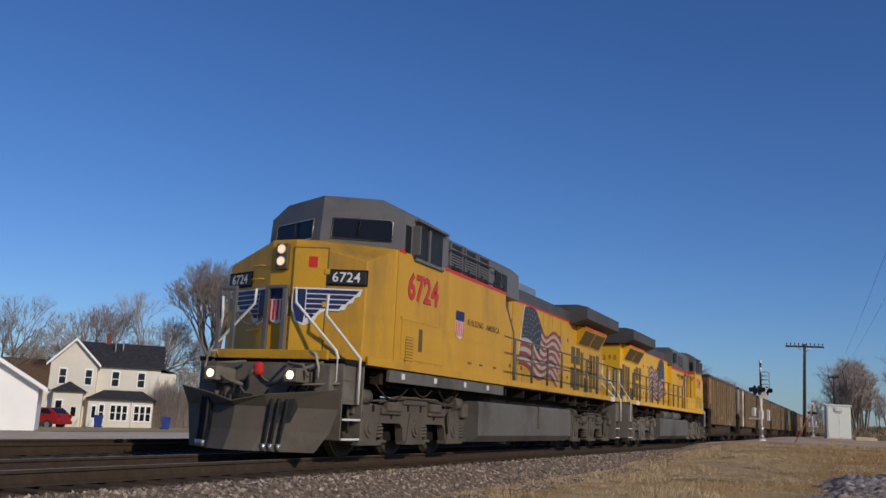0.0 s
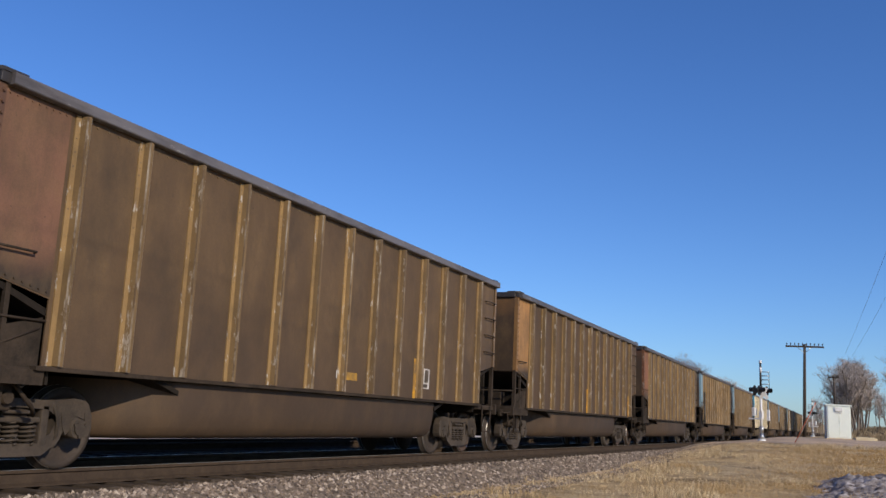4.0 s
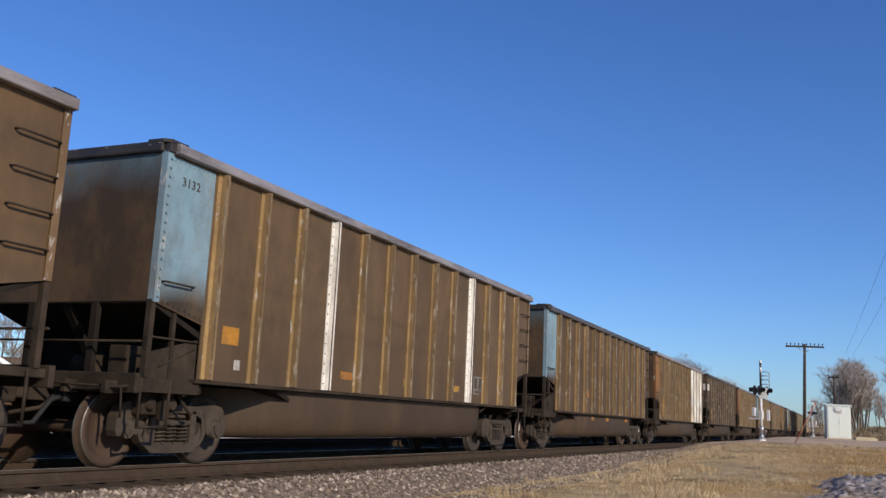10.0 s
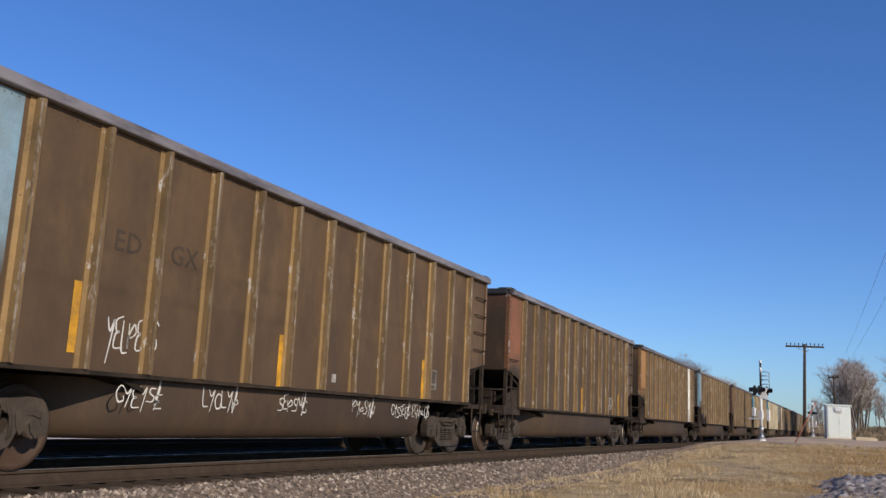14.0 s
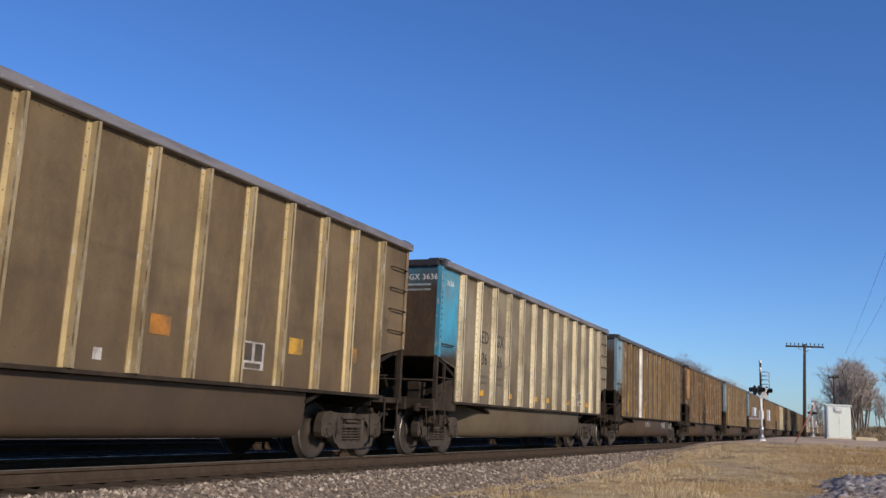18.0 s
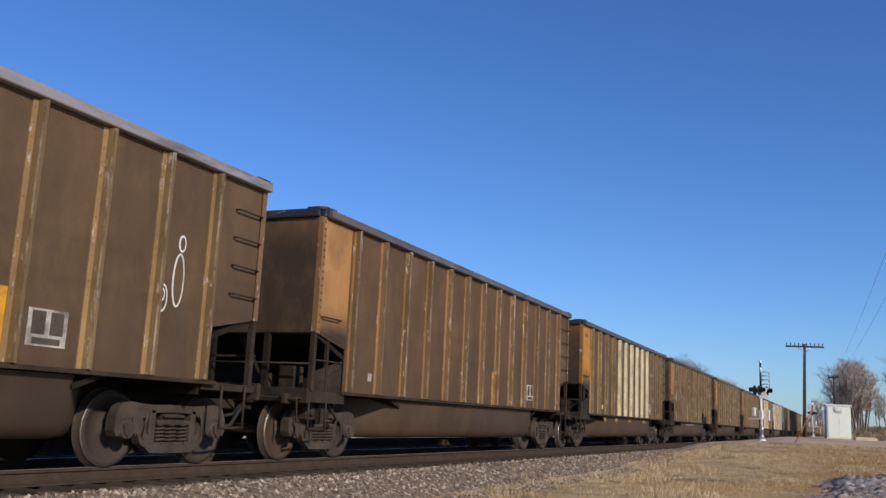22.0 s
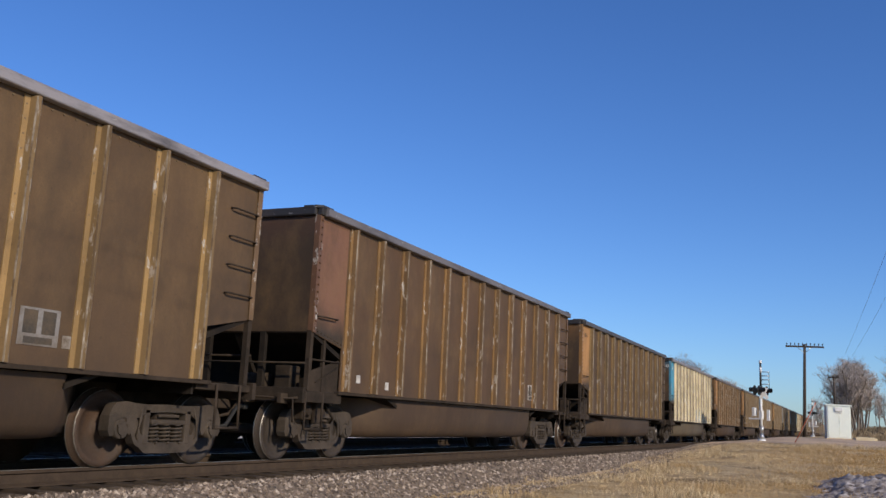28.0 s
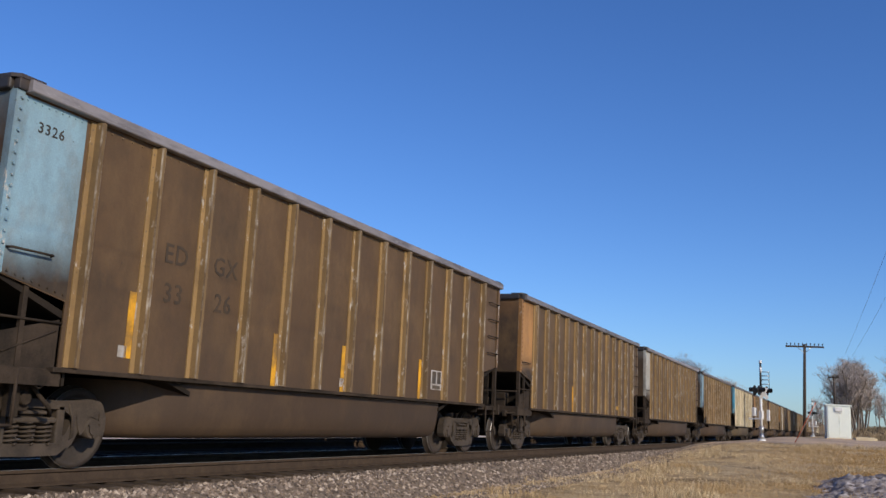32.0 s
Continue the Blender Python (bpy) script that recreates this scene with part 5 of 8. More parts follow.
def locomotive(number, lead):
    yellow = M_YELLOWD if lead else M_YELLOW
    root = thing("locomotive", "yellow and grey diesel locomotive with %s" % ("snow plow and lit lamps" if lead else "a flag, coupled backwards"), "locomotive", group="locomotives")
    # underframe
    bm = boxed(-0.95, 0.95, 1.1, 21.4, 1.22, 1.62, bevel=0.02)
    part("underframe", bm, M_LBLACK, root)
    for s in (1, -1):
        for z, x, y0, y1 in ((1.47, 1.25, 2.4, 7.9), (1.34, 1.18, 3.2, 6.1), (1.46, 1.22, 15.2, 19.8)):
            part("air_line", pipe(bmesh.new(), [(s * x, y0, z), (s * x, (y0 + y1) / 2, z - 0.03), (s * x, y1, z)], 0.024, 6), M_UNDER, root)
        for y in (2.6, 5.3, 6.1, 15.9, 17.2, 19.6):
            part("pipe_bracket", boxed(*sorted((s * 1.18, s * 1.40)), y - 0.07, y + 0.07, 1.34, 1.61, bevel=0.01), M_UNDER, root)
    for y in (9.2, 10.6, 12.0, 13.4, 14.8):
        part("outrigger", boxed(-1.46, 1.46, y - 0.05, y + 0.05, 1.40, 1.60), M_LBLACK, root)
    part("walkway_deck", boxed(-1.54, 1.54, 1.0, 21.48, 1.62, 1.70), M_LBLACK, root)
    e = part("walkway_edge", boxed(1.54, 1.575, 1.72, 21.3, 1.65, 1.80), yellow, root, "yellow walkway edge")
    again(e, (-3.115, 0, 0))
    e = part("platform_edge", boxed(-1.2, 1.2, 0.93, 1.0, 1.68, 1.84, bevel=0.01), yellow, root)
    again(e, (0, 20.55, 0))
    # nose
    nose_v = [(-1.5, 1.62, 1.70), (-0.25, 1.14, 1.70), (0.25, 1.14, 1.70), (1.5, 1.62, 1.70),
              (-1.5, 1.656, 3.50), (-0.25, 1.183, 3.86), (0.25, 1.183, 3.86), (1.5, 1.656, 3.50),
              (-1.55, 2.74, 1.70), (1.55, 2.74, 1.70), (-1.55, 2.74, 3.92), (-0.25, 2.44, 4.08), (0.25, 2.44, 4.08), (1.55, 2.74, 3.92)]
    nose_f = [(0, 1, 5, 4), (1, 2, 6, 5), (2, 3, 7, 6), (3, 9, 13, 7), (0, 4, 10, 8), (4, 5, 11, 10), (5, 6, 12, 11), (6, 7, 13, 12), (8, 10, 11, 12, 13, 9), (0, 8, 9, 3, 2, 1)]
    nose = poly_part("nose", nose_v, nose_f, yellow, root)
    bv = nose.modifiers.new("bevel", "BEVEL")
    bv.width, bv.segments = 0.03, 2
    # nose door with latches, headlamp recess, steps
    def on_nose(side, u, z, lift=0.0):
        """A pose on the slanted right or left nose face, u metres out from the face's inner edge, facing out."""
        k = side
        base = Vector((k * 0.25, 1.14, 0)) + Vector((k * 1.25, 0.48, 0)).normalized() * u
        out = Vector((k * 0.48, -1.25, 0)).normalized()
        p = base + Vector((0, 0.02 * (z - 1.7), 0)) + out * (lift + 0.003)
        return Matrix.Translation((p.x, p.y, z)) @ pose(0, 0, 0, 0, 0, k * 21.0) @ pose(0, 0, 0, 88.9, 0, 0)
    door = part("nose_door", boxed(-0.30, 0.30, -0.85, 1.02, 0, 0.015), yellow, nose, "", on_nose(1, 0.30, 2.68, 0.002))
    part("door_seal", boxed(-0.325, 0.325, -0.875, 1.045, 0, 0.006), M_GRILLE, nose, "", on_nose(1, 0.30, 2.68, 0.0))
    for z in (-0.6, 0.0, 0.6):
        h = part("hinge", boxed(0.26, 0.36, z - 0.05, z + 0.05, 0.0, 0.035, bevel=0.008), yellow, door)
    hb = part("headlamp_box", boxed(-0.13, 0.13, 1.10, 1.30, 3.30, 3.78, bevel=0.02), M_GRILLE, nose)
    for z in (3.45, 3.67):
        bm = cyl(bmesh.new(), (0, 1.11, z), (0, 1.08, z), 0.088, 0.10, 16)
        l = part("headlamp_ring", bm, M_STEEL, hb)
        part("headlamp", cyl(bmesh.new(), (0, 1.08, z), (0, 1.075, z), 0.078, seg=16), M_LAMPOFF if not lead else M_LAMPLOW, hb, "bright sealed headlamp")
    for s in (1, -1):
        nb = part("number_board", boxed(-0.36, 0.36, -0.12, 0.12, 0, 0.03, bevel=0.01), M_BLACK, nose, "black number board", on_nose(s, 0.96, 3.18, 0.0))
        part("board_frame", boxed(-0.39, 0.39, -0.15, 0.15, 0, 0.012, bevel=0.01), M_LBLACK, nose, "", on_nose(s, 0.96, 3.18, 0.0))
        lettering("board_number", number, 0.25, M_WHITE, nose, on_nose(s, 0.96, 3.18, 0.033), spacing=1.05)
        # winged emblem in plain shapes
        def emblem(name, pts, mat, lift, label=""):
            o = [(s * u, z - 2.64) for u, z in pts]
            return part(name, prism(bmesh.new(), o, "z", 0, 0.003), mat, nose, label, on_nose(s, 0.0, 2.64, lift))
        emblem("wing_outline", [(0.02, 2.98), (1.27, 2.98), (1.23, 2.85), (1.14, 2.82), (1.11, 2.73), (1.02, 2.70), (0.97, 2.60), (0.84, 2.57), (0.62, 2.58), (0.50, 2.50), (0.42, 2.36), (0.25, 2.29), (0.08, 2.36), (0.0, 2.62)], M_WHITE, 0.020, "white wing outline")
        emblem("wing_root", [(0.03, 2.95), (0.25, 2.95), (0.25, 2.50), (0.23, 2.34), (0.11, 2.38), (0.03, 2.62)], M_BLUE, 0.024, "blue wing root")
        for u1, za, zb in ((1.22, 2.88, 2.95), (1.13, 2.79, 2.86), (1.04, 2.70, 2.77), (0.92, 2.61, 2.68), (0.52, 2.52, 2.59), (0.44, 2.43, 2.50)):
            emblem("wing_feather", [(0.27, za), (u1 - 0.06, za), (u1, zb), (0.27, zb)], M_BLUE, 0.024, "blue wing stripe")
        # grab irons and steps on the face
        for z in (2.2, 2.5, 3.15, 3.4) if s < 0 else ():
            bm = pipe(bmesh.new(), [(-0.15, 0, 0), (-0.15, 0, 0.07), (0.15, 0, 0.07), (0.15, 0, 0)], 0.014, 5)
            part("grab_iron", bm, yellow, nose, "", on_nose(s, 0.34, z, 0.0))
    sh = shield_decal(nose, Matrix.Translation((0, 1.112, 2.65)) @ pose(0, 0, 0, 88.9, 0, 0), 0.42, 0.68)
    part("warning_label", boxed(-0.08, 0.08, -0.10, 0.10, 0, 0.003), M_RED, nose, "small red label", on_nose(1, 0.34, 3.45, 0.02))
    # cab
    lower = part("cab_side", boxed(-1.55, 1.55, 2.74, 4.92, 1.70, 3.92), yellow, root)
    cab_o = [(-1.55, 3.92), (-1.55, 4.68), (-1.10, 4.94), (0, 5.0), (1.10, 4.94), (1.55, 4.68), (1.55, 3.92)]
    # upper cab: slanted windshield front
    vs, n = [], len(cab_o)
    for y in (2.74, 5.06):
        for x, z in cab_o:
            yy = y
            if y < 3:
                yy = 2.32 + 0.36 * abs(x) + (z - 3.92) * 0.10
            vs.append((x, yy, z))
    vs.append((0.0, 2.32, 3.92))
    fs = [(0, 1, 2, 3, 2 * n), (2 * n, 3, 4, 5, 6), tuple(range(2 * n - 1, n - 1, -1))] + [(i, i + n, (i + 1) % n + n, (i + 1) % n) for i in range(n - 1)]
    cab = poly_part("cab", vs, fs, M_GREY, root, "grey upper cab with chamfered roof")
    for s in (1, -1):
        # windshields and side windows
        q = [(s * 0.22, 4.14), (s * 1.34, 4.09), (s * 1.34, 4.46), (s * 1.28, 4.52), (s * 0.22, 4.54)]
        vv = [(x, 2.32 + 0.36 * abs(x) + (z - 3.92) * 0.10 - 0.006, z) for x, z in q]
        vv2 = [(x, y + 0.05, z) for x, y, z in vv]
        nq = len(q)
        fr = poly_part("windshield_pane", vv + vv2, [tuple(range(nq)), tuple(range(2 * nq - 1, nq - 1, -1))] + [(i, (i + 1) % nq, (i + 1) % nq + nq, i + nq) for i in range(nq)], M_GLASS, cab, "dark windshield pane")
        loop = [(x, y - 0.012, z) for x, y, z in vv]
        part("window_gasket", pipe(bmesh.new(), loop + loop[:1], 0.014, 5), M_STEEL, cab, "pale window rim")
        bm = pipe(bmesh.new(), [(s * 0.75, 2.60, 4.52), (s * 0.72, 2.55, 4.18)], 0.012, 4)
        part("wiper", bm, M_BLACK, cab)
        plate("side_window", cab, s, 3.42, 4.75, 3.88, 4.56, 1.55, M_BLACK, 0.004, "dark open side window")
        plate("window_post", cab, s, 4.02, 4.10, 3.88, 4.58, 1.552, M_GREY, 0.03)
        plate("quarter_window", cab, s, 2.98, 3.22, 3.92, 4.46, 1.55, M_GLASS, 0.006)
        plate("sun_visor", cab, s, 3.35, 4.85, 4.60, 4.64, 1.50, M_GREY, 0.16)
        plate("wind_deflector", cab, s, 3.30, 3.34, 3.92, 4.5, 1.555, M_GREY, 0.16)
        plate("armrest", cab, s, 3.4, 4.78, 3.82, 3.88, 1.552, M_GREY, 0.05)
        plate("red_stripe", root, s, 2.75, 3.05, 3.88, 3.95, 1.552, M_RED, 0.004)
    for x, y in ((-0.55, 3.4), (0.5, 3.5), (0.0, 4.3)):
        part("roof_antenna", boxed(x - 0.16, x + 0.16, y - 0.1, y + 0.1, 4.96, 5.05, bevel=0.02), M_GREY, cab)
    # cab side details
    for s in (1, -1):
        face = Matrix.Translation((s * 1.553, 3.92 if s > 0 else 3.70, 3.27)) @ (ON_SIDE if s > 0 else pose(0, 0, 0, 90, 0, -90))
        lettering("cab_number", number, 0.72, M_RED, lower, face, "red road number", spacing=1.02, wide=1.0, bold=0.016)
        lettering("number_outline", number, 0.72, M_NUMDARK, lower, face @ Matrix.Translation((0, 0, -0.0022)), "", spacing=1.02, thick=0.001, wide=1.0, bold=0.034)
        d = plate("door_panel", lower, s, 3.0 if s > 0 else 2.62, 4.91, 1.86, 2.62, 1.55, yellow, 0.014)
        plate("door_panel_top", lower, s, 2.95 if s > 0 else 2.60, 4.915, 2.62, 2.66, 1.55, yellow, 0.022)
        if s > 0:
            plate("access_slot", lower, s, 3.76, 3.93, 2.05, 2.5, 1.552, M_GRILLE, 0.016)
            g = plate("side_grille", lower, s, 3.18, 3.52, 1.78, 2.30, 1.566, M_GRILLE, 0.004)
            for i in range(9):
                plate("slat", g, s, 3.18, 3.52, 1.79 + 0.057 * i, 1.83 + 0.057 * i, 1.568, yellow, 0.012)
        for y in ((2.76, 3.90) if s < 0 else ()):
            g = plate("side_grille", lower, s, y, y + 0.84, 1.95, 2.55, 1.566, M_GRILLE, 0.006)
            for i in range(13):
                plate("slat", g, s, y, y + 0.84, 1.955 + 0.046 * i, 1.978 + 0.046 * i, 1.568, yellow, 0.012)
            for yy in (y - 0.03, y + 0.39, y + 0.84):
                plate("grille_bar", g, s, yy, yy + 0.05, 1.93, 2.57, 1.566, yellow, 0.020)
            plate("box_seam", g, s, y - 0.14, y + 0.98, 2.64, 2.652, 1.566, M_GRILLE, 0.003)
        if not lead:
            plate("reflector", lower, s, 1.95, 2.12, 1.92, 2.2, 1.53, M_WHITE, 0.02)
    # left side equipment cabinet, flush with the cab
    cabn = part("equipment_cabinet", boxed(0.9, 1.55, 4.922, 8.75, 1.70, 3.92, bevel=0.01), yellow, root)
    part("upper_housing", prism(bmesh.new(), [(-1.225, 3.86), (-1.24, 4.62), (-1.05, 4.80), (1.10, 4.80), (1.32, 4.62), (1.36, 3.94)], "y", 5.062, 10.3), M_GREY, root, "grey louvred upper housing")
    plate("red_stripe", root, 1, 4.95, 8.75, 3.88, 3.95, 1.552, M_RED, 0.004)
    for y, w in ((5.56, 0.62), (6.42, 0.62), (7.25, 0.62)):
        v = plate("louvre", root, 1, y, y + w, 4.04, 4.62, 1.34, M_BLACK, 0.03, "dark louvred air intake")
        for i in range(6):
            plate("louvre_blade", v, 1, y, y + w, 4.05 + 0.06 * i, 4.083 + 0.06 * i, 1.36, M_GREY, 0.04)
        for yy in (y - 0.05, y + w):
            plate("louvre_frame", v, 1, yy, yy + 0.05, 4.02, 4.64, 1.34, M_GREY, 0.07)
    part("roof_handrail", pipe(bmesh.new(), [(1.46, 5.3, 4.45), (1.46, 8.0, 4.45), (1.44, 8.6, 4.42), (1.42, 8.9, 4.0)], 0.018, 6), M_GREY, root)
    part("roof_handrail", pipe(bmesh.new(), [(1.52, 5.1, 4.02), (1.52, 8.7, 4.02)], 0.016, 6), M_BLACK, root)
    for y in (5.5, 6.33, 7.15, 7.95, 8.65):
        part("rail_bracket", pipe(bmesh.new(), [(1.52, y, 3.88), (1.52, y, 4.10)], 0.02, 5), M_BLACK, root)
    plate("vent_screen", root, 1, 8.45, 8.85, 4.0, 4.46, 1.33, M_BLACK, 0.03)
    plate("vent_screen", root, 1, 8.93, 9.32, 4.0, 4.46, 1.33, M_BLACK, 0.03)
    for y in (7.94, 7.21):
        v = plate("louvre", root, -1, y, y + 0.64, 4.0, 4.50, 1.225, M_BLACK, 0.03, "dark louvred vent")
        for i in range(5):
            plate("louvre_blade", v, -1, y + 0.06 + 0.125 * i, y + 0.10 + 0.125 * i, 4.0, 4.50, 1.25, M_GREY, 0.03)
        for yy in (y - 0.03, y + 0.64):
            plate("louvre_frame", v, -1, yy, yy + 0.03, 3.98, 4.52, 1.225, M_TANK, 0.05)
    plate("vent_screen", root, -1, 9.5, 10.2, 4.05, 4.55, 1.31, M_BLACK, 0.02)
    plate("vent_screen", root, -1, 10.35, 11.15, 4.2, 4.42, 0.9, M_BLACK, 0.03)
    right_wall = part("side_cabinet", boxed(-1.2, -0.9, 4.922, 10.3, 1.70, 3.92, bevel=0.01), yellow, root)
    part("battery_box", boxed(-1.53, -1.2, 4.922, 7.6, 1.70, 2.42, bevel=0.015), yellow, root)
    plate("red_stripe", root, -1, 5.06, 10.3, 3.735, 3.858, 1.202, M_RED, 0.006)
    # cab rear door beside the walkway, with its rounded window and the stripe carried across
    dr = part("cab_door", boxed(-1.50, -1.235, 5.061, 5.075, 2.45, 4.60, bevel=0.01), M_GREY, root, "grey cab door with a rounded window")
    part("door_lower", boxed(-1.50, -1.235, 5.076, 5.080, 2.45, 3.80), yellow, dr)
    part("door_stripe", boxed(-1.54, -1.225, 5.081, 5.085, 3.76, 3.87), M_RED, dr)
    part("door_window", boxed(-1.46, -1.28, 5.076, 5.086, 3.96, 4.42, bevel=0.004), M_GLASS, dr)
    part("door_rim", pipe(bmesh.new(), [(-1.37 + 0.10 * math.cos(a), 5.088, 4.19 + 0.25 * math.sin(a)) for a in (2 * math.pi * k / 16 for k in range(17))], 0.010, 5), M_BLACK, dr)
    part("warning_label", boxed(-1.44, -1.30, 5.081, 5.084, 3.42, 3.54), M_RED, dr, "small red label")
    for y, z0, z1 in ((7.48, 1.84, 2.40), (6.25, 1.84, 2.40)):
        plate("box_seam", root, -1, y - 0.008, y + 0.008, z0, z1, 1.531, M_GRILLE, 0.003)
    for y in (5.15, 6.0, 7.2):
        plate("box_slot", root, -1, y, y + 0.30, 2.27, 2.29, 1.531, M_GRILLE, 0.004)
        plate("warning_label", root, -1, y + 0.10, y + 0.20, 2.19, 2.24, 1.531, M_RED, 0.003)
    plate("box_seam", root, -1, 4.95, 7.55, 1.83, 1.845, 1.531, M_GRILLE, 0.003)
    for y0, y1, z0, z1 in ((6.52, 7.14, 4.25, 4.262), (6.52, 7.14, 3.90, 3.912), (6.52, 6.532, 3.90, 4.26), (7.128, 7.14, 3.90, 4.26)):
        plate("hatch_rim", root, -1, y0, y1, z0, z1, 1.236, M_TANK, 0.012)
    plate("hatch", root, -1, 6.54, 7.12, 3.92, 4.24, 1.232, M_GREY, 0.008)
    for y, z in ((8.75, 4.5), (7.88, 4.42), (7.15, 4.40), (7.9, 4.05), (7.17, 3.98)):
        plate("lifting_lug", root, -1, y, y + 0.06, z, z + 0.10, 1.225, M_STEEL, 0.05)
    for y in (6.2, 7.0, 7.9, 8.8):
        plate("body_seam", root, -1, y, y + 0.012, 2.45, 3.72, 1.201, M_GRILLE, 0.003)
    for dy, word in ((-0.57, "BUILDING"), (0.55, "AMERICA")):
        lettering("slogan", word, 0.20, M_NUMDARK, root, Matrix.Translation((1.553, 7.35 + dy, 2.92)) @ ON_SIDE, spacing=1.1, bold=0.004)
        lettering("slogan", word, 0.20, M_NUMDARK, root, Matrix.Translation((-1.204, 7.66 - dy * 0.97, 3.50)) @ pose(0, 0, 0, 90, 0, -90), spacing=1.05, bold=0.004)
    shield_decal(root, Matrix.Translation((1.552, 5.85, 2.80)) @ ON_SIDE, 0.48, 0.60)
    shield_decal(root, Matrix.Translation((-1.204, 6.2, 3.48)) @ pose(0, 0, 0, 90, 0, -90), 0.42, 0.55)
    for y in (6.4, 7.1, 8.0):
        for s in (1,):
            plate("cabinet_latch", cabn, 1, y, y + 0.2, 2.0, 2.04, 1.55, M_GRILLE, 0.01)
    plate("skirt", root, 1, 2.6, 8.75, 1.40, 1.618, 1.50, M_TANK, 0.06, "grey skirt under the walkway edge")
    for y in (3.1, 4.6, 6.2, 7.6):
        plate("reflector", root, 1, y, y + 0.14, 1.47, 1.58, 1.561, M_WHITE, 0.006)
    # engine hood with doors
    part("hood", boxed(-0.98, 0.98, 8.752, 16.4, 1.70, 4.10), yellow, root)
    part("hood_roof", prism(bmesh.new(), [(-0.99, 4.105), (-0.93, 4.44), (-0.55, 4.60), (0.55, 4.60), (0.93, 4.44), (0.99, 4.105)], "y", 10.302, 16.6), M_SOOTGREY, root)
    for s in (1, -1):
        plate("red_stripe", root, s, 10.3, 16.4, 4.05, 4.12, 0.982, M_RED, 0.004)
        for i in range(8):
            y = 9.0 + 0.92 * i
            if s < 0 and y < 10.3:
                continue
            d = plate("hood_door", root, s, y + 0.02, y + 0.90, 1.85, 3.98, 0.98, yellow, 0.012)
            plate("door_seam", d, s, y - 0.008, y + 0.008, 1.85, 3.98, 0.981, M_GRILLE, 0.004)
            for z in (2.2, 3.4):
                plate("door_latch", d, s, y + 0.78, y + 0.84, z, z + 0.1, 0.99, M_GRILLE, 0.02)
    flag_decal(root, 1.0, 11.3, 15.3, 2.0, 3.95, False)
    flag_decal(root, -1.0, 10.9, 15.0, 2.0, 3.95, False)
    # exhaust, horn, bell
    st = part("exhaust_stack", boxed(-0.4, 0.4, 13.0, 14.6, 4.58, 4.88, bevel=0.03), M_STEEL, root, "pale exhaust stack")
    hn = None
    for i, x in enumerate((-0.25, 0.0, 0.25)):
        bm = cyl(bmesh.new(), (x, 10.9, 4.72), (x, 10.55 + 0.05 * i, 4.74), 0.035, 0.09, 10)
        cyl(bm, (x, 10.95, 4.56), (x, 10.9, 4.72), 0.03, seg=6)
        hn = part("horn", bm, M_BLACK, root)
    # radiator section
    part("radiator_hood", boxed(-0.98, 0.98, 16.402, 20.84, 1.70, 4.048), yellow, root)
    part("radiator_body", prism(bmesh.new(), [(-0.98, 3.40), (-1.30, 3.98), (-1.0, 4.05), (1.0, 4.05), (1.30, 3.98), (0.984, 3.40), (-0.984, 3.40)][1:], "y", 17.35, 20.35), yellow, root)
    wing = [(-1.10, 4.05), (-1.57, 4.20), (-1.57, 4.58), (-1.25, 4.66), (1.25, 4.66), (1.57, 4.58), (1.57, 4.20), (1.10, 4.05)]
    part("radiator_wing", prism(bmesh.new(), wing, "y", 16.49, 20.98), M_SOOTGREY, root, "grey overhanging radiator housing")
    for s in (1, -1):
        plate("red_stripe", root, s, 17.35, 20.35, 3.985, 4.045, 1.24, M_RED, 0.04)
        plate("red_stripe", root, s, 16.42, 17.34, 3.98, 4.045, 0.982, M_RED, 0.004)
        for y0 in (17.5, 18.90):
            a = [(s * 1.005, 3.47), (s * 1.255, 3.90), (s * 1.275, 3.89), (s * 1.025, 3.46)]
            sc = part("radiator_screen", prism(bmesh.new(), a, "y", y0, y0 + 1.27), M_GRILLE, root, "dark wire radiator screen")
        for i, (y, z0, z1, w) in enumerate(((16.75, 2.75, 3.3, 0.42), (17.35, 2.75, 3.3, 0.42), (16.7, 1.95, 2.62, 0.3), (17.35, 1.9, 2.62, 0.42), (17.9, 2.0, 3.2, 0.30), (18.40, 1.85, 2.35, 0.52), (19.07, 1.9, 3.2, 0.36), (19.56, 2.05, 3.2, 0.28), (20.0, 1.9, 3.25, 0.36))):
            plate("hood_vent", root, s, y, y + w, z0, z1, 0.98, M_GRILLE, 0.016, "dark screened vent")
        if s > 0:
            bm = bmesh.new()
            pts = [(1.08, 18.73 + 0.26 * math.cos(a), 2.75 + 0.26 * math.sin(a)) for a in (2 * math.pi * k / 20 for k in range(21))]
            pipe(bm, pts, 0.018, 5)
            for k in range(3):
                a = 2 * math.pi * k / 3
                pipe(bm, [(1.0, 18.73, 2.75), (1.08, 18.73 + 0.26 * math.cos(a), 2.75 + 0.26 * math.sin(a))], 0.015, 5)
            part("handbrake_wheel", bm, M_BLACK, root)
    # rear end
    lettering("rear_number", "7 2 9 0" if number == "7290" else number, 0.26, M_FLAGRED, root, Matrix.Translation((-0.46, 20.844, 3.46)) @ pose(0, 0, 0, 90, 0, 180), spacing=1.05)
    part("rear_stripe", boxed(-0.985, 0.985, 20.841, 20.846, 3.97, 4.047), M_RED, root)
    # flat black plate puts in the shade of the rear door recess
    part("rear_door_recess", boxed(0.66, 0.97, 20.83, 20.85, 1.9, 3.7), M_BLACK, root)
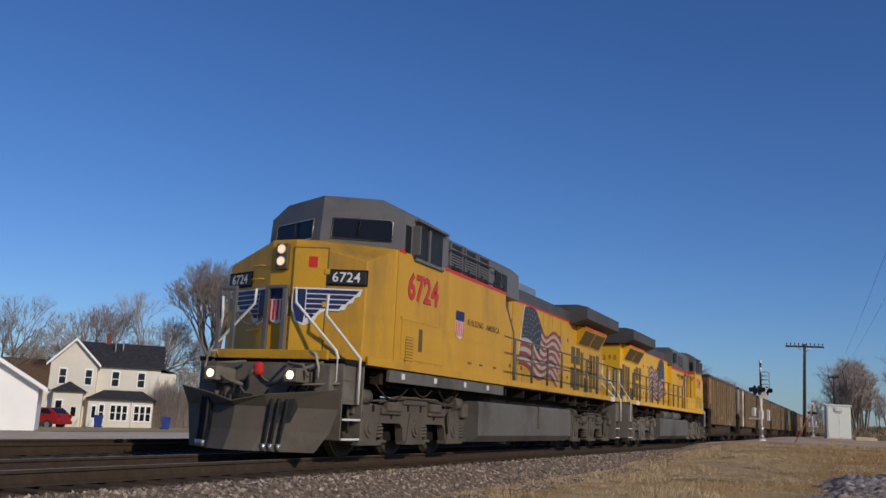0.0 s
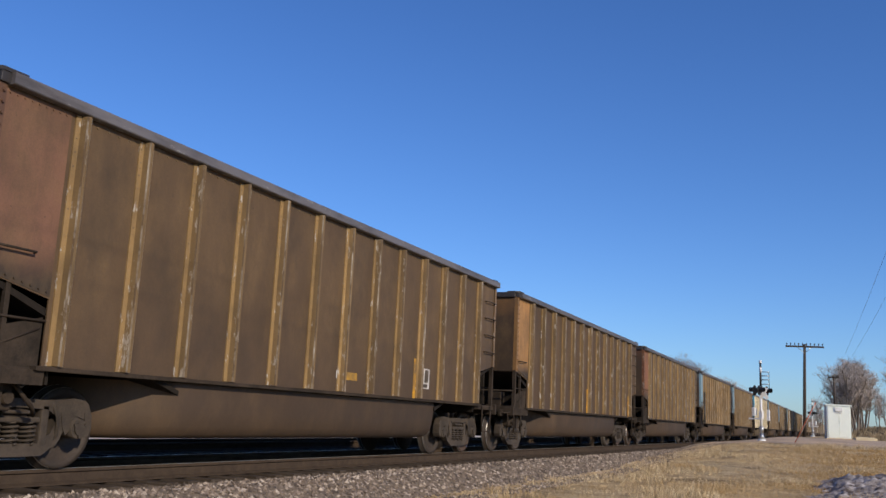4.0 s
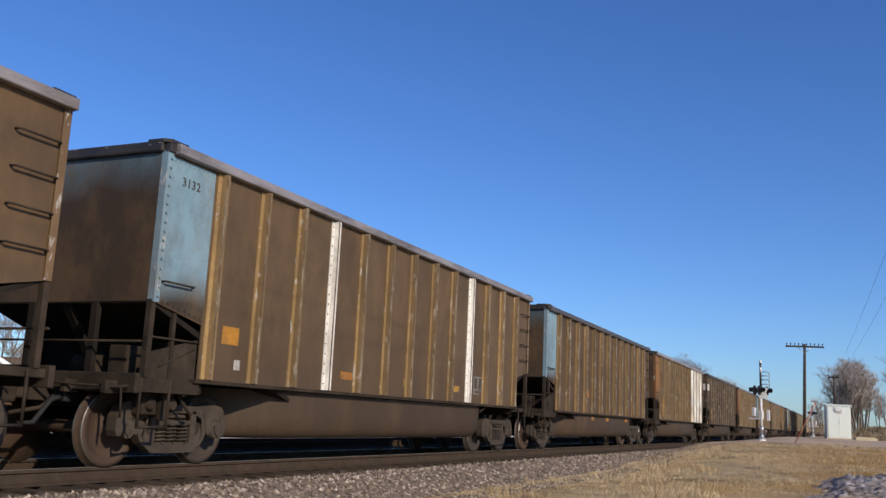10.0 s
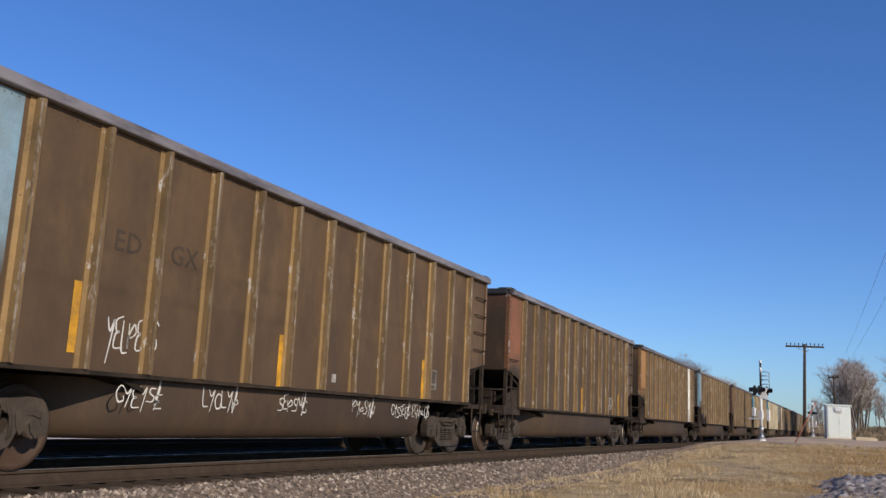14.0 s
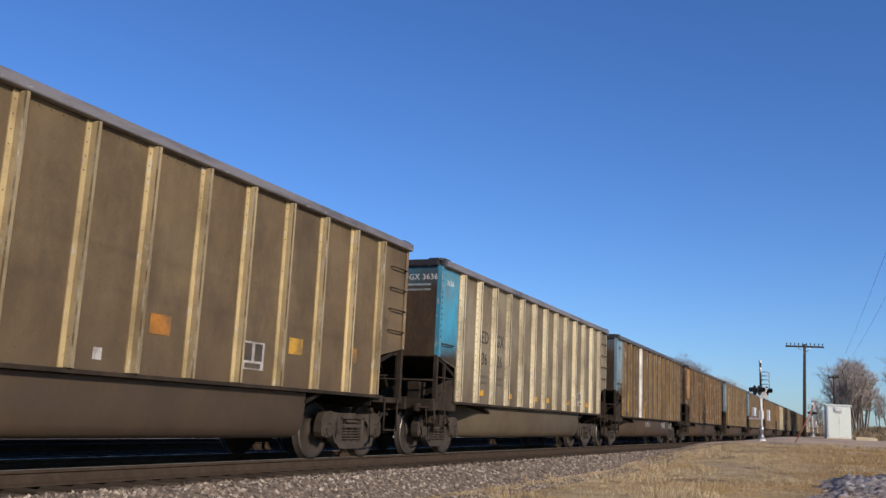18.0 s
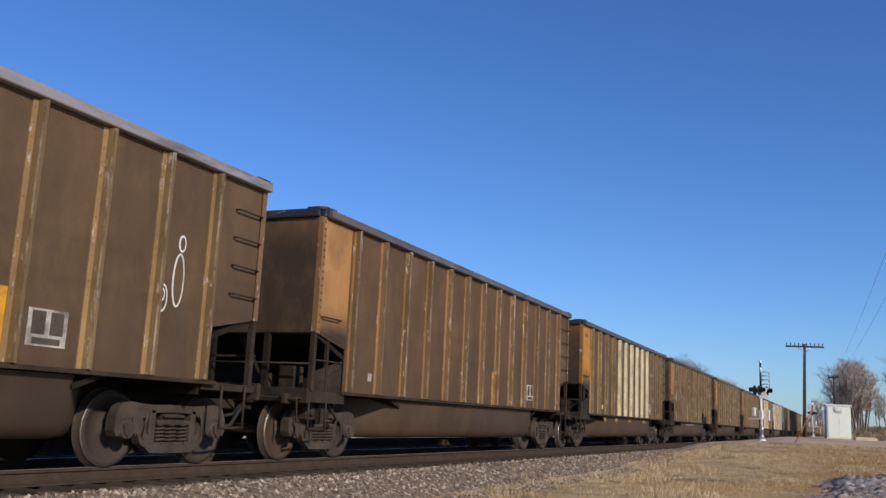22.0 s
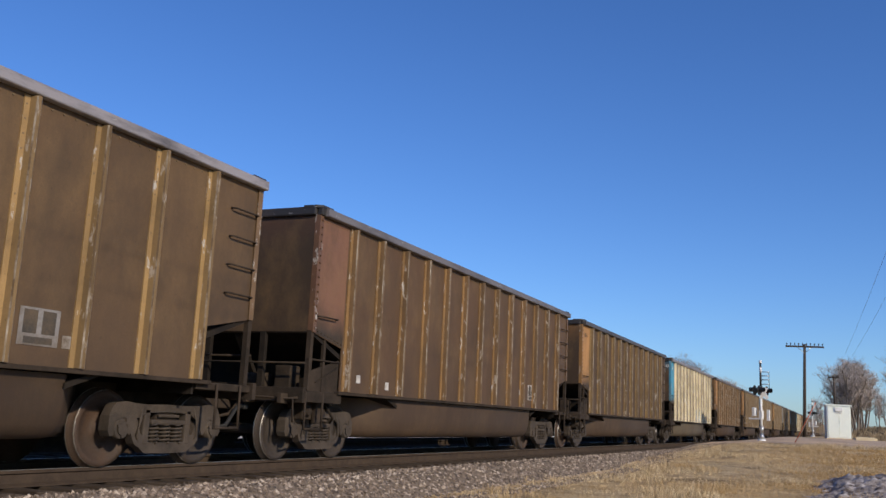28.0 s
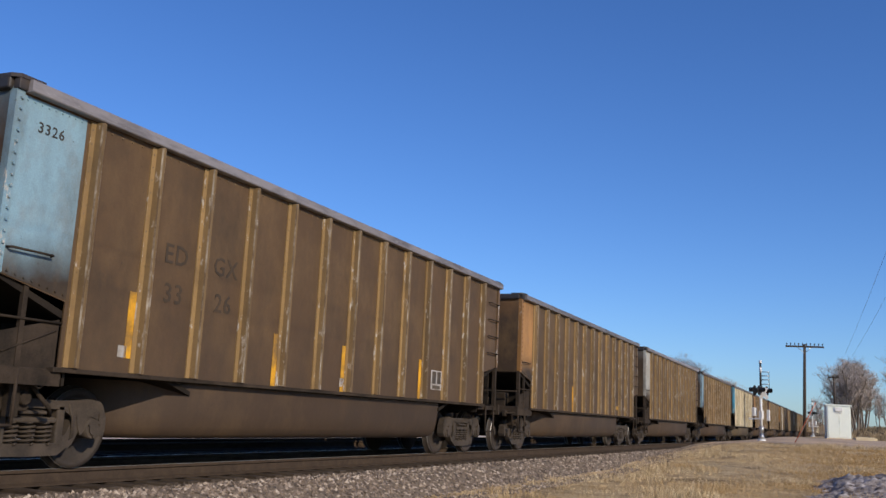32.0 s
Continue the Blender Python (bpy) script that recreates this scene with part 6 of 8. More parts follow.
    part("end_grab_rail", pipe(bmesh.new(), [(-0.30, 20.84, 3.35), (-0.30, 20.90, 3.33), (-0.30, 20.90, 2.25), (-0.30, 20.84, 2.22)], 0.02, 6), M_WHITE, root, "white upright grab rail")
    for z in (2.35, 2.75, 3.15, 3.55):
        part("end_grab_iron", pipe(bmesh.new(), [(0.50, 20.84, z), (0.50, 20.92, z), (0.64, 20.92, z), (0.64, 20.84, z)], 0.016, 5), M_WHITE, root, "white grab iron")
    rb = part("rear_lamp_box", boxed(0.14, 0.42, 20.84, 21.10, 4.05, 4.5, bevel=0.02), M_BLACK, root)
    for z in (4.17, 4.38):
        part("rear_lamp", cyl(bmesh.new(), (0.28, 21.1, z), (0.28, 21.115, z), 0.085, seg=14), M_STEEL, rb)
    # fuel tank and air tanks
    tank = [(-1.46, 1.20), (-1.50, 1.12), (-1.50, 0.42), (-1.34, 0.27), (1.34, 0.27), (1.50, 0.42), (1.50, 1.12), (1.46, 1.20)]
    ft = part("fuel_tank", prism(bmesh.new(), tank, "y", 7.3, 15.0), M_TANK, root, "grey-brown fuel tank")
    plate("tank_bracket", ft, 1, 11.7, 11.85, 0.62, 1.2, 1.46, M_LGRUNGE, 0.08)
    for y0, y1 in ((9.4, 11.5), (11.9, 14.0)):
        c = cyl(bmesh.new(), (-1.30, y0, 1.36), (-1.30, y1, 1.36), 0.20, seg=18)
        part("air_reservoir", c, M_TANK, root)
    loco_truck(root, 4.27, 1, M_DUSTCAST if lead else M_LGRUNGE)
    t = loco_truck(root, 18.1, -1, M_DUSTCAST if lead else M_LGRUNGE)
    # pilots, steps, plow, couplers
    for s in (1, -1):
        step_stack(root, s, 1.05, True)
        step_stack(root, s, 21.50, False)
    for y, d in ((1.12, 0), (21.18, 180)):
        part("pilot_plate", boxed(-1.0, 1.0, y - 0.04, y + 0.04, 0.35, 1.62), M_LBLACK, root)
        bm = boxed(-0.13, 0.13, -0.6, 0.4, 0.80, 1.0, bevel=0.03)
        box(bm, -0.17, 0.06, -0.95, -0.55, 0.74, 1.05, 0.06)
        cp = part("coupler", bm, M_LBLACK, root)
        cp.matrix_local = pose(0, y, 0, 0, 0, d)
        for x in (-0.85, -0.65, -0.5, 0.5, 0.65, 0.85):
            hs = part("air_hose", pipe(bmesh.new(), [(x, -0.05, 1.3), (x, -0.22, 1.15), (x * 0.96, -0.3, 0.8), (x * 0.9, -0.22, 0.5)], 0.026, 5), M_RUBBER, root)
            hs.matrix_local = pose(0, y, 0, 0, 0, d)
        for x0, x1, z0, sag in ((-1.0, -0.3, 1.5, 0.3), (-0.25, 0.45, 1.48, 0.22), (0.4, 1.0, 1.5, 0.34)):
            hs = part("jumper_cable", pipe(bmesh.new(), [(x0 + (x1 - x0) * q / 10, -0.16, z0 - sag * math.sin(math.pi * q / 10)) for q in range(11)], 0.024, 5), M_TANK, root)
            hs.matrix_local = pose(0, y, 0, 0, 0, d)
    PLOW_W = {0.12: 0.80, 0.45: 0.91, 0.85: 0.98, 1.22: 1.02}
    pv = []
    for z, k in ((0.12, 1.0), (0.45, 0.86), (0.85, 0.80), (1.22, 0.92)):
        for x, y in ((-1.58, 0.62), (-0.55, 0.05), (0.0, -0.10), (0.55, 0.05), (1.58, 0.62)):
            dy = (1 - k) * 1.1
            zz = z if z < 1.0 else z - 0.05 - 0.24 * max(0.0, 1 - abs(x) / 1.1)
            pv.append((x * PLOW_W[z], y + dy, zz))
    pf = [(r * 5 + i, r * 5 + i + 1, r * 5 + i + 6, r * 5 + i + 5) for r in range(3) for i in range(4)]
    plow = poly_part("snow_plow", pv, pf, M_PLOW, root, "grey V-shaped snow plow")
    so = plow.modifiers.new("thickness", "SOLIDIFY")
    so.thickness = 0.025
    def plow_y(x, z):
        x = abs(x)
        base = -0.10 + 0.27 * x if x < 0.55 else 0.05 + 0.553 * (x - 0.55)
        k = 1.0 - 0.42 * (z - 0.12) if z < 0.45 else 0.86 - 0.15 * (z - 0.45) if z < 0.85 else 0.80 + 0.324 * (z - 0.85)
        return base + (1 - k) * 1.1
    for s in (1, -1):
        rim = [(s * x, z) for x, z in ((0.56, 0.60), (0.56, 0.85), (0.60, 1.02), (0.98, 1.06), (0.98, 0.85), (0.90, 0.60))]
        front = [(x, plow_y(x, z) - 0.035, z) for x, z in rim]
        back = [(x, y + 0.02, z) for x, y, z in front]
        # black plates on the plow put in the shade inside its hose openings
        part_o = poly_part("plow_opening", front + back, [tuple(range(6)), tuple(range(11, 5, -1))] + [(i, (i + 1) % 6, (i + 1) % 6 + 6, i + 6) for i in range(6)], M_BLACK, plow, "dark hose opening")
        for x in (0.64, 0.74, 0.86):
            x *= s
            pts = [(x, plow_y(x, 0.98) - 0.05, 0.98), (x, plow_y(x, 0.85) - 0.12, 0.85), (x * 0.97, plow_y(x, 0.5) - 0.10, 0.5), (x * 0.95, plow_y(x, 0.25) - 0.05, 0.25)]
            h = part("brake_hose", pipe(bmesh.new(), pts, 0.028, 6), M_RUBBER, plow)
            part("hose_coupling", cyl(bmesh.new(), pts[3], (pts[3][0], pts[3][1], 0.14), 0.045, 0.03, 8), M_STEEL, h)
        bm = pipe(bmesh.new(), [(s * 0.2, 0.62, 1.05), (s * 0.35, 0.60, 1.22), (s * 1.0, 0.74, 1.24), (s * 1.45, 1.0, 1.28)], 0.02, 5)
        part("uncoupling_lever", bm, M_LGRUNGE, root)
    for x in (-0.82, 0.82):
        hb = part("ditch_lamp_box", boxed(x - 0.13, x + 0.13, 0.42, 0.98, 1.26, 1.50, bevel=0.02), M_LGRUNGE, root)
        part("ditch_lamp", cyl(bmesh.new(), (x, 0.425, 1.38), (x, 0.41, 1.38), 0.07, seg=16), M_LAMP if lead else M_STEEL, hb, "glowing ditch lamp" if lead else "")
    for s in (1, -1):
        bm = pipe(bmesh.new(), [(s * 1.15, 0.90, 1.62), (s * 1.02, 0.62, 1.52), (s * 0.55, 0.55, 1.28), (s * 0.25, 0.60, 1.20)], 0.035, 6)
        pipe(bm, [(s * 0.45, 0.92, 1.62), (s * 0.62, 0.66, 1.58), (s * 0.95, 0.60, 1.56), (s * 1.05, 0.62, 1.36)], 0.028, 6)
        box(bm, *sorted((s * 1.02, s * 1.34)), 0.86, 1.06, 0.72, 1.60, 0.03)
        part("pilot_bracket", bm, M_LGRUNGE, root)
        bm = pipe(bmesh.new(), [(s * 1.06, 0.88, 1.70), (s * 0.98, 0.74, 1.80), (s * 1.12, 0.70, 1.76), (s * 1.18, 0.72, 1.52), (s * 1.16, 0.74, 1.34)], 0.024, 6)
        part("hose_loop", bm, M_FLAGWHITE, root, "pale looped hose")
    part("pilot_backing", boxed(-1.3, 1.3, 0.99, 1.06, 0.40, 1.62), M_LGRUNGE, root)
    part("coupler_cover", boxed(-0.085, 0.085, 0.60, 0.76, 1.36, 1.60, bevel=0.06), M_RED, root, "red cloth cover")
    # front and rear railings
    for y, d, tall in ((1.02, 1, lead), (21.45, -1, False)):
        for x in (-1.20, -0.88, -0.18, 0.20):
            part("gate_post", boxed(x - 0.045, x + 0.045, y - 0.03, y + 0.03, 1.70, 2.94, bevel=0.01), M_GREY, root)
        part("gate_rail", boxed(-1.24, -0.84, y - 0.03, y + 0.03, 2.94, 3.0, bevel=0.01), M_GREY, root)
        part("gate_rail", boxed(-0.22, 0.24, y - 0.03, y + 0.03, 2.94, 3.0, bevel=0.01), M_GREY, root)
        part("gate_chain", pipe(bmesh.new(), [(-0.84 + 0.066 * q, y, 2.50 - 0.22 * math.sin(math.pi * q / 10)) for q in range(11)], 0.014, 5), M_TANK, root)
        for s in (1, -1):
            bm = pipe(bmesh.new(), [(s * 0.42, y, 2.94), (s * 0.44, y, 2.68), (s * 1.32, y, 1.84), (s * 1.37, y, 1.72), (s * 1.37, y, 1.32), (s * 1.28, y, 1.22)], 0.027, 6)
            part("white_handrail", bm, M_WHITE, root, "white painted handrail")
            bm = pipe(bmesh.new(), [(s * 1.12, y - d * 0.04, 2.80), (s * 1.10, y - d * 0.04, 2.45), (s * 1.57, y + (0.42 if d > 0 else 0.0), 1.74), (s * 1.57, y + (0.42 if d > 0 else 0.0), 0.95)], 0.027, 6)
            part("white_handrail", bm, M_WHITE, root, "white painted handrail")
    for s in (1, -1):
        plate("edge_notice", root, s, 19.85, 20.45, 1.63, 1.79, 1.576, M_WHITE, 0.006, "white notice plate")
    # walkway railings
    post = None
    for s, y0, y1 in ((1, 9.6, 20.9), (-1, 9.05, 20.9)):
        n = int((y1 - y0) / 1.42) + 1
        ys = [y0 + (y1 - y0) * i / n for i in range(n + 1)]
        for y in ys:
            if post is None:
                post = part("rail_post", pipe(bmesh.new(), [(0, 0, 1.62), (0, 0, 2.86)], 0.034, 6), M_TANK, root, "", (s * 1.53, y, 0))
            else:
                again(post, (s * 1.53, y, 0))
        for z in (2.86, 2.36):
            part("walkway_rail", pipe(bmesh.new(), [(s * 1.53, y0 - (0.9 if z > 2.5 and s > 0 else 0), z), (s * 1.53, y1, z)], 0.022, 6), M_TANK, root)
    part("side_handrail", pipe(bmesh.new(), [(-1.53, 9.05, 2.86), (-1.52, 8.65, 3.03), (-1.5, 8.32, 3.50), (-1.5, 8.22, 3.55), (-1.5, 6.2, 3.57), (-1.52, 4.70, 3.57)], 0.026, 6), M_TANK, root)
    for y, z in ((8.28, 1.70), (7.47, 1.70), (6.24, 2.42)):
        part("side_stanchion", part_post(y, z), M_TANK, root)
    part("side_handrail", pipe(bmesh.new(), [(1.54, 9.5, 1.8), (1.54, 9.45, 3.0), (1.4, 9.3, 3.6), (1.34, 8.9, 4.2)], 0.02, 6), M_GREY, root)
    return root


M_LAMPOFF = plain("unlit_lens", (0.7, 0.7, 0.68), (0.55, 0.55, 0.53), 0.15, 0.4)
M_LAMPLOW = glowing("dim_headlamp", (1.0, 0.74, 0.48), 0.9)
locos = [(locomotive("6724", True), -2 * LOCO_LEN, 0), (locomotive("7290", False), 0.0, 180)]


# ---- ground, track and road ----
def smooth(a, b, v):
    t = min(1.0, max(0.0, (v - a) / (b - a)))
    return t * t * (3 - 2 * t)


def hummocks(x, y):
    """Tussocks and shallow hollows of the verge."""
    k = smooth(2.6, 4.0, x - TRACK_X) * (1 - smooth(42, 49.5, y)) * smooth(2.0, 8.0, y) * (1 - smooth(14, 24, abs(x)))
    if k <= 0:
        return 0.0
    return k * (0.075 * noise.noise(Vector((x * 0.35, y * 0.35, 4.0))) + 0.05 * noise.noise(Vector((x * 1.1, y * 0.9, 9.0))) + 0.028 * noise.noise(Vector((x * 2.7, y * 2.2, 1.0))))


def ground_z(x, y):
    """Height of the land: a low bank by the track, a rise to the road crossing, lower yards on the far side."""
    lat = x - TRACK_X
    if lat >= 0:
        return bank_z(x, y, lat) + hummocks(x, y)
    far = -lat
    bed = 1 - smooth(7.0, 9.5, far)
    low = -0.8 - 0.5 * smooth(20, 42, far) - 0.45 * smooth(42, 56, far) + 0.5 * smooth(90, 200, y)
    return bed * -0.36 + (1 - bed) * low


def bank_z(x, y, lat):
    """The near side of the track without its tussocks."""
    wide = smooth(1.5, 6.0, lat)
    ramp_up = min(1.0, max(0.0, (y - 48) / 16))
    side = -0.62 + wide * (0.84 * smooth(24, 50, y) + 0.34 * ramp_up) + (1 - wide) * 0.68 * smooth(24, 56, y)
    side += 1.4 * smooth(78, 150, y) * smooth(7.0, 13.0, lat) + 0.2 * smooth(150, 400, y)
    if lat < 1.9:
        return -0.36
    if lat < 3.2:
        return max(side, -0.36 - 0.375 * (lat - 1.9))
    return side


def build_ground():
    xs = sorted(set([-2500, -1500, -800, -400, -250, -160, -110] + [-90 + 5 * i for i in range(14)] + [-24 + 0.75 * i for i in range(22)] + [-7.5 + 0.3 * i for i in range(60)] + [10.5 + 1.0 * i for i in range(11)] + [22 + 4 * i for i in range(10)] + [70, 100, 160, 300, 600, 1200, 2500]))
    ys = sorted(set([-600, -200, -80, -40, -20, -10] + [-6 + 1.0 * i for i in range(12)] + [6 + 0.35 * i for i in range(127)] + [51 + 1.0 * i for i in range(20)] + [74 + 5 * i for i in range(16)] + [160, 200, 260, 350, 500, 800, 1300, 2200, 3500]))
    rng = random.Random(3)
    verts, faces = [], []
    for y in ys:
        for x in xs:
            lat = abs(x - TRACK_X)
            bumpy = 0.012 if (lat > 3 and 0 < y < 49) else 0.0
            verts.append((x, y, ground_z(x, y) + rng.uniform(-bumpy, bumpy)))
    n = len(xs)
    for j in range(len(ys) - 1):
        for i in range(n - 1):
            a = j * n + i
            faces.append((a, a + 1, a + n + 1, a + n))
    g = quads("ground", verts, faces, M_GROUND)
    for p in g.data.polygons:
        p.use_smooth = True
    return tagged(g, "dry tan winter grass and bare earth beside the railway", "ground", kind="structure")


ground = build_ground()


def rail_profile():
    return [(-0.075, -0.185), (0.075, -0.185), (0.075, -0.17), (0.012, -0.145), (0.010, -0.05), (0.036, -0.035), (0.036, -0.006), (0.028, 0.0), (-0.028, 0.0), (-0.036, -0.006), (-0.036, -0.035), (-0.010, -0.05), (-0.012, -0.145), (-0.075, -0.17)]


def build_track(cx, name):
    tr = thing(name, "steel rails on creosoted ties in rose-grey ballast", "railway track", kind="structure")
    for s in (-1, 1):
        x = cx + s * 0.7525
        ob = part("rail", prism(bmesh.new(), [(x + u, v) for u, v in rail_profile()], "y", -60, 900), M_RAIL, tr, "rust-brown rail with a polished head")
        part("rail_head", boxed(x - 0.026, x + 0.026, -60, 900, -0.001, 0.003), M_SHINE if name == "track_1" else M_DULLHEAD, tr)
    bm = bmesh.new()
    prism(bm, [(cx - 2.6, -0.8), (cx - 1.75, -0.27), (cx - 1.3, -0.23), (cx + 1.3, -0.23), (cx + 1.75, -0.27), (cx + 2.6, -0.62), (cx + 2.6, -0.8)], "y", -60, 700)
    part("ballast_bed", bm, M_BALLAST if name == "track_1" else M_SHADEDBED, tr)
    return tr


def tie_mesh():
    bm = boxed(-1.29, 1.29, -0.115, 0.115, -0.36, -0.187, bevel=0.012)
    return bm


def lay_ties(track, cx, y0, y1):
    rng = random.Random(5)
    p = None
    y = y0
    while y < y1:
        m = pose(cx + rng.uniform(-0.03, 0.03), y, 0, 0, 0, rng.uniform(-1.0, 1.0))
        if p is None:
            p = part("tie", tie_mesh(), M_TIE, track, "", m)
        else:
            again(p, m)
        y += 0.51 + rng.uniform(-0.02, 0.02)


track_main = build_track(TRACK_X, "track_1")
track_far = build_track(TRACK_X - 4.75, "track_2")


def stones(name, count, region, rng, parent, size=(0.020, 0.052)):
    """Loose crushed stone, each an uneven six-cornered lump."""
    base = np.array([(1, 0, 0), (-1, 0, 0), (0, 1, 0), (0, -1, 0), (0, 0, 1), (0, 0, -1)], float)
    tris = np.array([(0, 2, 4), (2, 1, 4), (1, 3, 4), (3, 0, 4), (2, 0, 5), (1, 2, 5), (3, 1, 5), (0, 3, 5)])
    vs, fs = [], []
    for k in range(count):
        x, y, z = region(rng)
        s = rng.uniform(*size)
        p = base * (s * rng.uniform(0.7, 1.3), s * rng.uniform(0.7, 1.3), s * rng.uniform(0.5, 0.9))
        p = p + np.array([[rng.uniform(-0.35, 0.35) * s for _ in range(3)] for _ in range(6)])
        a = rng.uniform(0, 6.28)
        c, q = math.cos(a), math.sin(a)
        p = np.stack([p[:, 0] * c - p[:, 1] * q, p[:, 0] * q + p[:, 1] * c, p[:, 2]], 1) + (x, y, z)
        vs.append(p)
        fs.append(tris + 6 * k)
    me = bpy.data.meshes.new(name)
    me.from_pydata(np.concatenate(vs).tolist(), [], np.concatenate(fs).tolist())
    me.materials.append(M_STONE)
    ob = new(name, me)
    ob.parent = parent
    return tagged(ob, "loose rose-grey crushed stone ballast", kind="stuff")


def bed_z(lat):
    if lat < 1.3:
        return -0.23
    if lat < 1.75:
        return -0.23 - 0.04 * (lat - 1.3) / 0.45
    return -0.27 - 0.35 * (lat - 1.75) / 0.85


def near_bed(rng):
    y = 6.5 + 46 * rng.random() ** 1.7
    lat = rng.uniform(1.32, 3.3)
    x = TRACK_X + lat
    z = bed_z(min(lat, 2.6)) if lat < 2.6 else max(bed_z(2.6), ground_z(x, y)) - 0.005
    return x, y, max(z, ground_z(x, y) - 0.01)


def blades(name, count, region, rng, material, height, width, label, lean=0.5, patchy=False):
    vs, fs = [], []
    for k in range(count):
        x, y = region(rng)
        z = ground_z(x, y) - 0.03
        h = rng.uniform(*height) * (1.0 if not patchy else 0.45 + 0.95 * smooth(-0.10, 0.40, noise.noise(Vector((x * 0.45, y * 0.25, 7.0)))))
        w = rng.uniform(*width)
        a = rng.uniform(0, 6.28)
        dx, dy = math.cos(a) * w, math.sin(a) * w
        b = rng.uniform(0, 6.28)
        lx, ly = math.cos(b) * h * rng.uniform(0, lean), math.sin(b) * h * rng.uniform(0, lean)
        i = len(vs)
        vs += [(x - dx, y - dy, z), (x + dx, y + dy, z), (x + dx * 0.7 + lx * 0.4, y + dy * 0.7 + ly * 0.4, z + h * 0.6), (x - dx * 0.7 + lx * 0.4, y - dy * 0.7 + ly * 0.4, z + h * 0.6), (x + lx, y + ly, z + h)]
        fs += [(i, i + 1, i + 2, i + 3), (i + 3, i + 2, i + 4)]
    ob = quads(name, vs, fs, material)
    return tagged(ob, label, "grass", kind="stuff")


def verge_spot(rng):
    while True:
        y = 9 + 42 * rng.random() ** 1.2
        x = rng.uniform(-6.9, 2.5 + y * 0.05) if rng.random() < 0.85 else rng.uniform(2.5, 6 + y * 0.1)
        lat = x - TRACK_X
        if ((x - 1.2) / 3.0) ** 2 + ((y - 36) / 6.5) ** 2 < rng.uniform(0.35, 1.0) and rng.random() < 0.6:
            continue
        if lat > 2.35 + 0.9 * rng.random() * (1 - smooth(12, 40, y)) and y < 49.8:
            return x, y


rng_c = random.Random(31)
CLUMPS = [verge_spot(rng_c) for _ in range(2600)]


def grass_spot(rng):
    """Two in three blades stand in tufts, the rest are strewn."""
    if rng.random() < 0.66:
        x, y = rng.choice(CLUMPS)
        return x + rng.gauss(0, 0.13), min(y + rng.gauss(0, 0.16), 50.2)
    return verge_spot(rng)


rng_g = random.Random(11)
stones("ballast_stones", 19000, near_bed, rng_g, track_main)
blades("dry_grass", 130000, grass_spot, rng_g, M_GRASS, (0.05, 0.21), (0.0026, 0.007), "dry pale tan winter grass on the verge", 0.8, True)



def golden_spot(rng):
    while True:
        y = rng.uniform(25, 47)
        x = rng.gauss(0.04 * (y - 25), 1.2 + 0.03 * (y - 25))
        if x > -3.4:
            return x, y


blades("golden_grass", 24000, golden_spot, rng_g, M_GOLDGRASS, (0.04, 0.13), (0.004, 0.010), "golden-brown flattened grass beside the snowbank", 0.9)


# ---- road crossing ----
def lay_road():
    vs, fs = [], []
    nx, ny = 70, 12
    for j in range(ny):
        for i in range(nx):
            x, y = -7.3 + 0.75 * i, 50.0 + 1.25 * j
            y += 0.35 * math.sin(i * 0.9 + j) * (1 if j in (0, ny - 1) else 0)
            vs.append((x, y, ground_z(x, y) + 0.02))
    for j in range(ny - 1):
        for i in range(nx - 1):
            a = j * nx + i
            fs.append((a, a + 1, a + nx + 1, a + nx))
    return tagged(quads("road", vs, fs, M_ROAD), "worn pale grey gravelled road at the crossing", "road", kind="structure")


lay_road()


# ---- line-side things ----
def instrument_case():
    c = thing("instrument_case", "white sheet-metal railway instrument case beside the crossing road", "equipment box", pose(-0.73, 66.0, ground_z(-0.73, 66.0), 0, 0, 9) @ Matrix.Scale(1.0, 4))
    part("plinth", boxed(-0.80, 0.80, -0.6, 0.6, -0.3, 0.05), M_ROAD, c)
    part("cabinet", boxed(-0.73, 0.73, -0.55, 0.55, 0.05, 2.14, bevel=0.015), M_GALV, c)
    part("roof_cap", boxed(-0.80, 0.80, -0.63, 0.63, 2.12, 2.22, bevel=0.02), M_GALV, c)
    for x0, x1 in ((-0.66, -0.005), (0.005, 0.66)):
        d = part("door", boxed(x0, x1, -0.58, -0.552, 0.12, 2.07, bevel=0.006), M_GALV, c)
        if x0 > 0:
            part("door_handle", boxed(0.05, 0.10, -0.60, -0.58, 1.0, 1.20), M_GALV, d)
    v = part("vent_hood", boxed(-0.24, 0.24, -0.66, -0.58, 1.78, 2.04, bevel=0.02), M_WHITE, c, "white louvred vent hood")
    for z in (1.74, 1.70):
        part("vent_slat", boxed(-0.20, 0.20, -0.63, -0.58, z - 0.03, z), M_WHITE, v)
    return c


instrument_case()


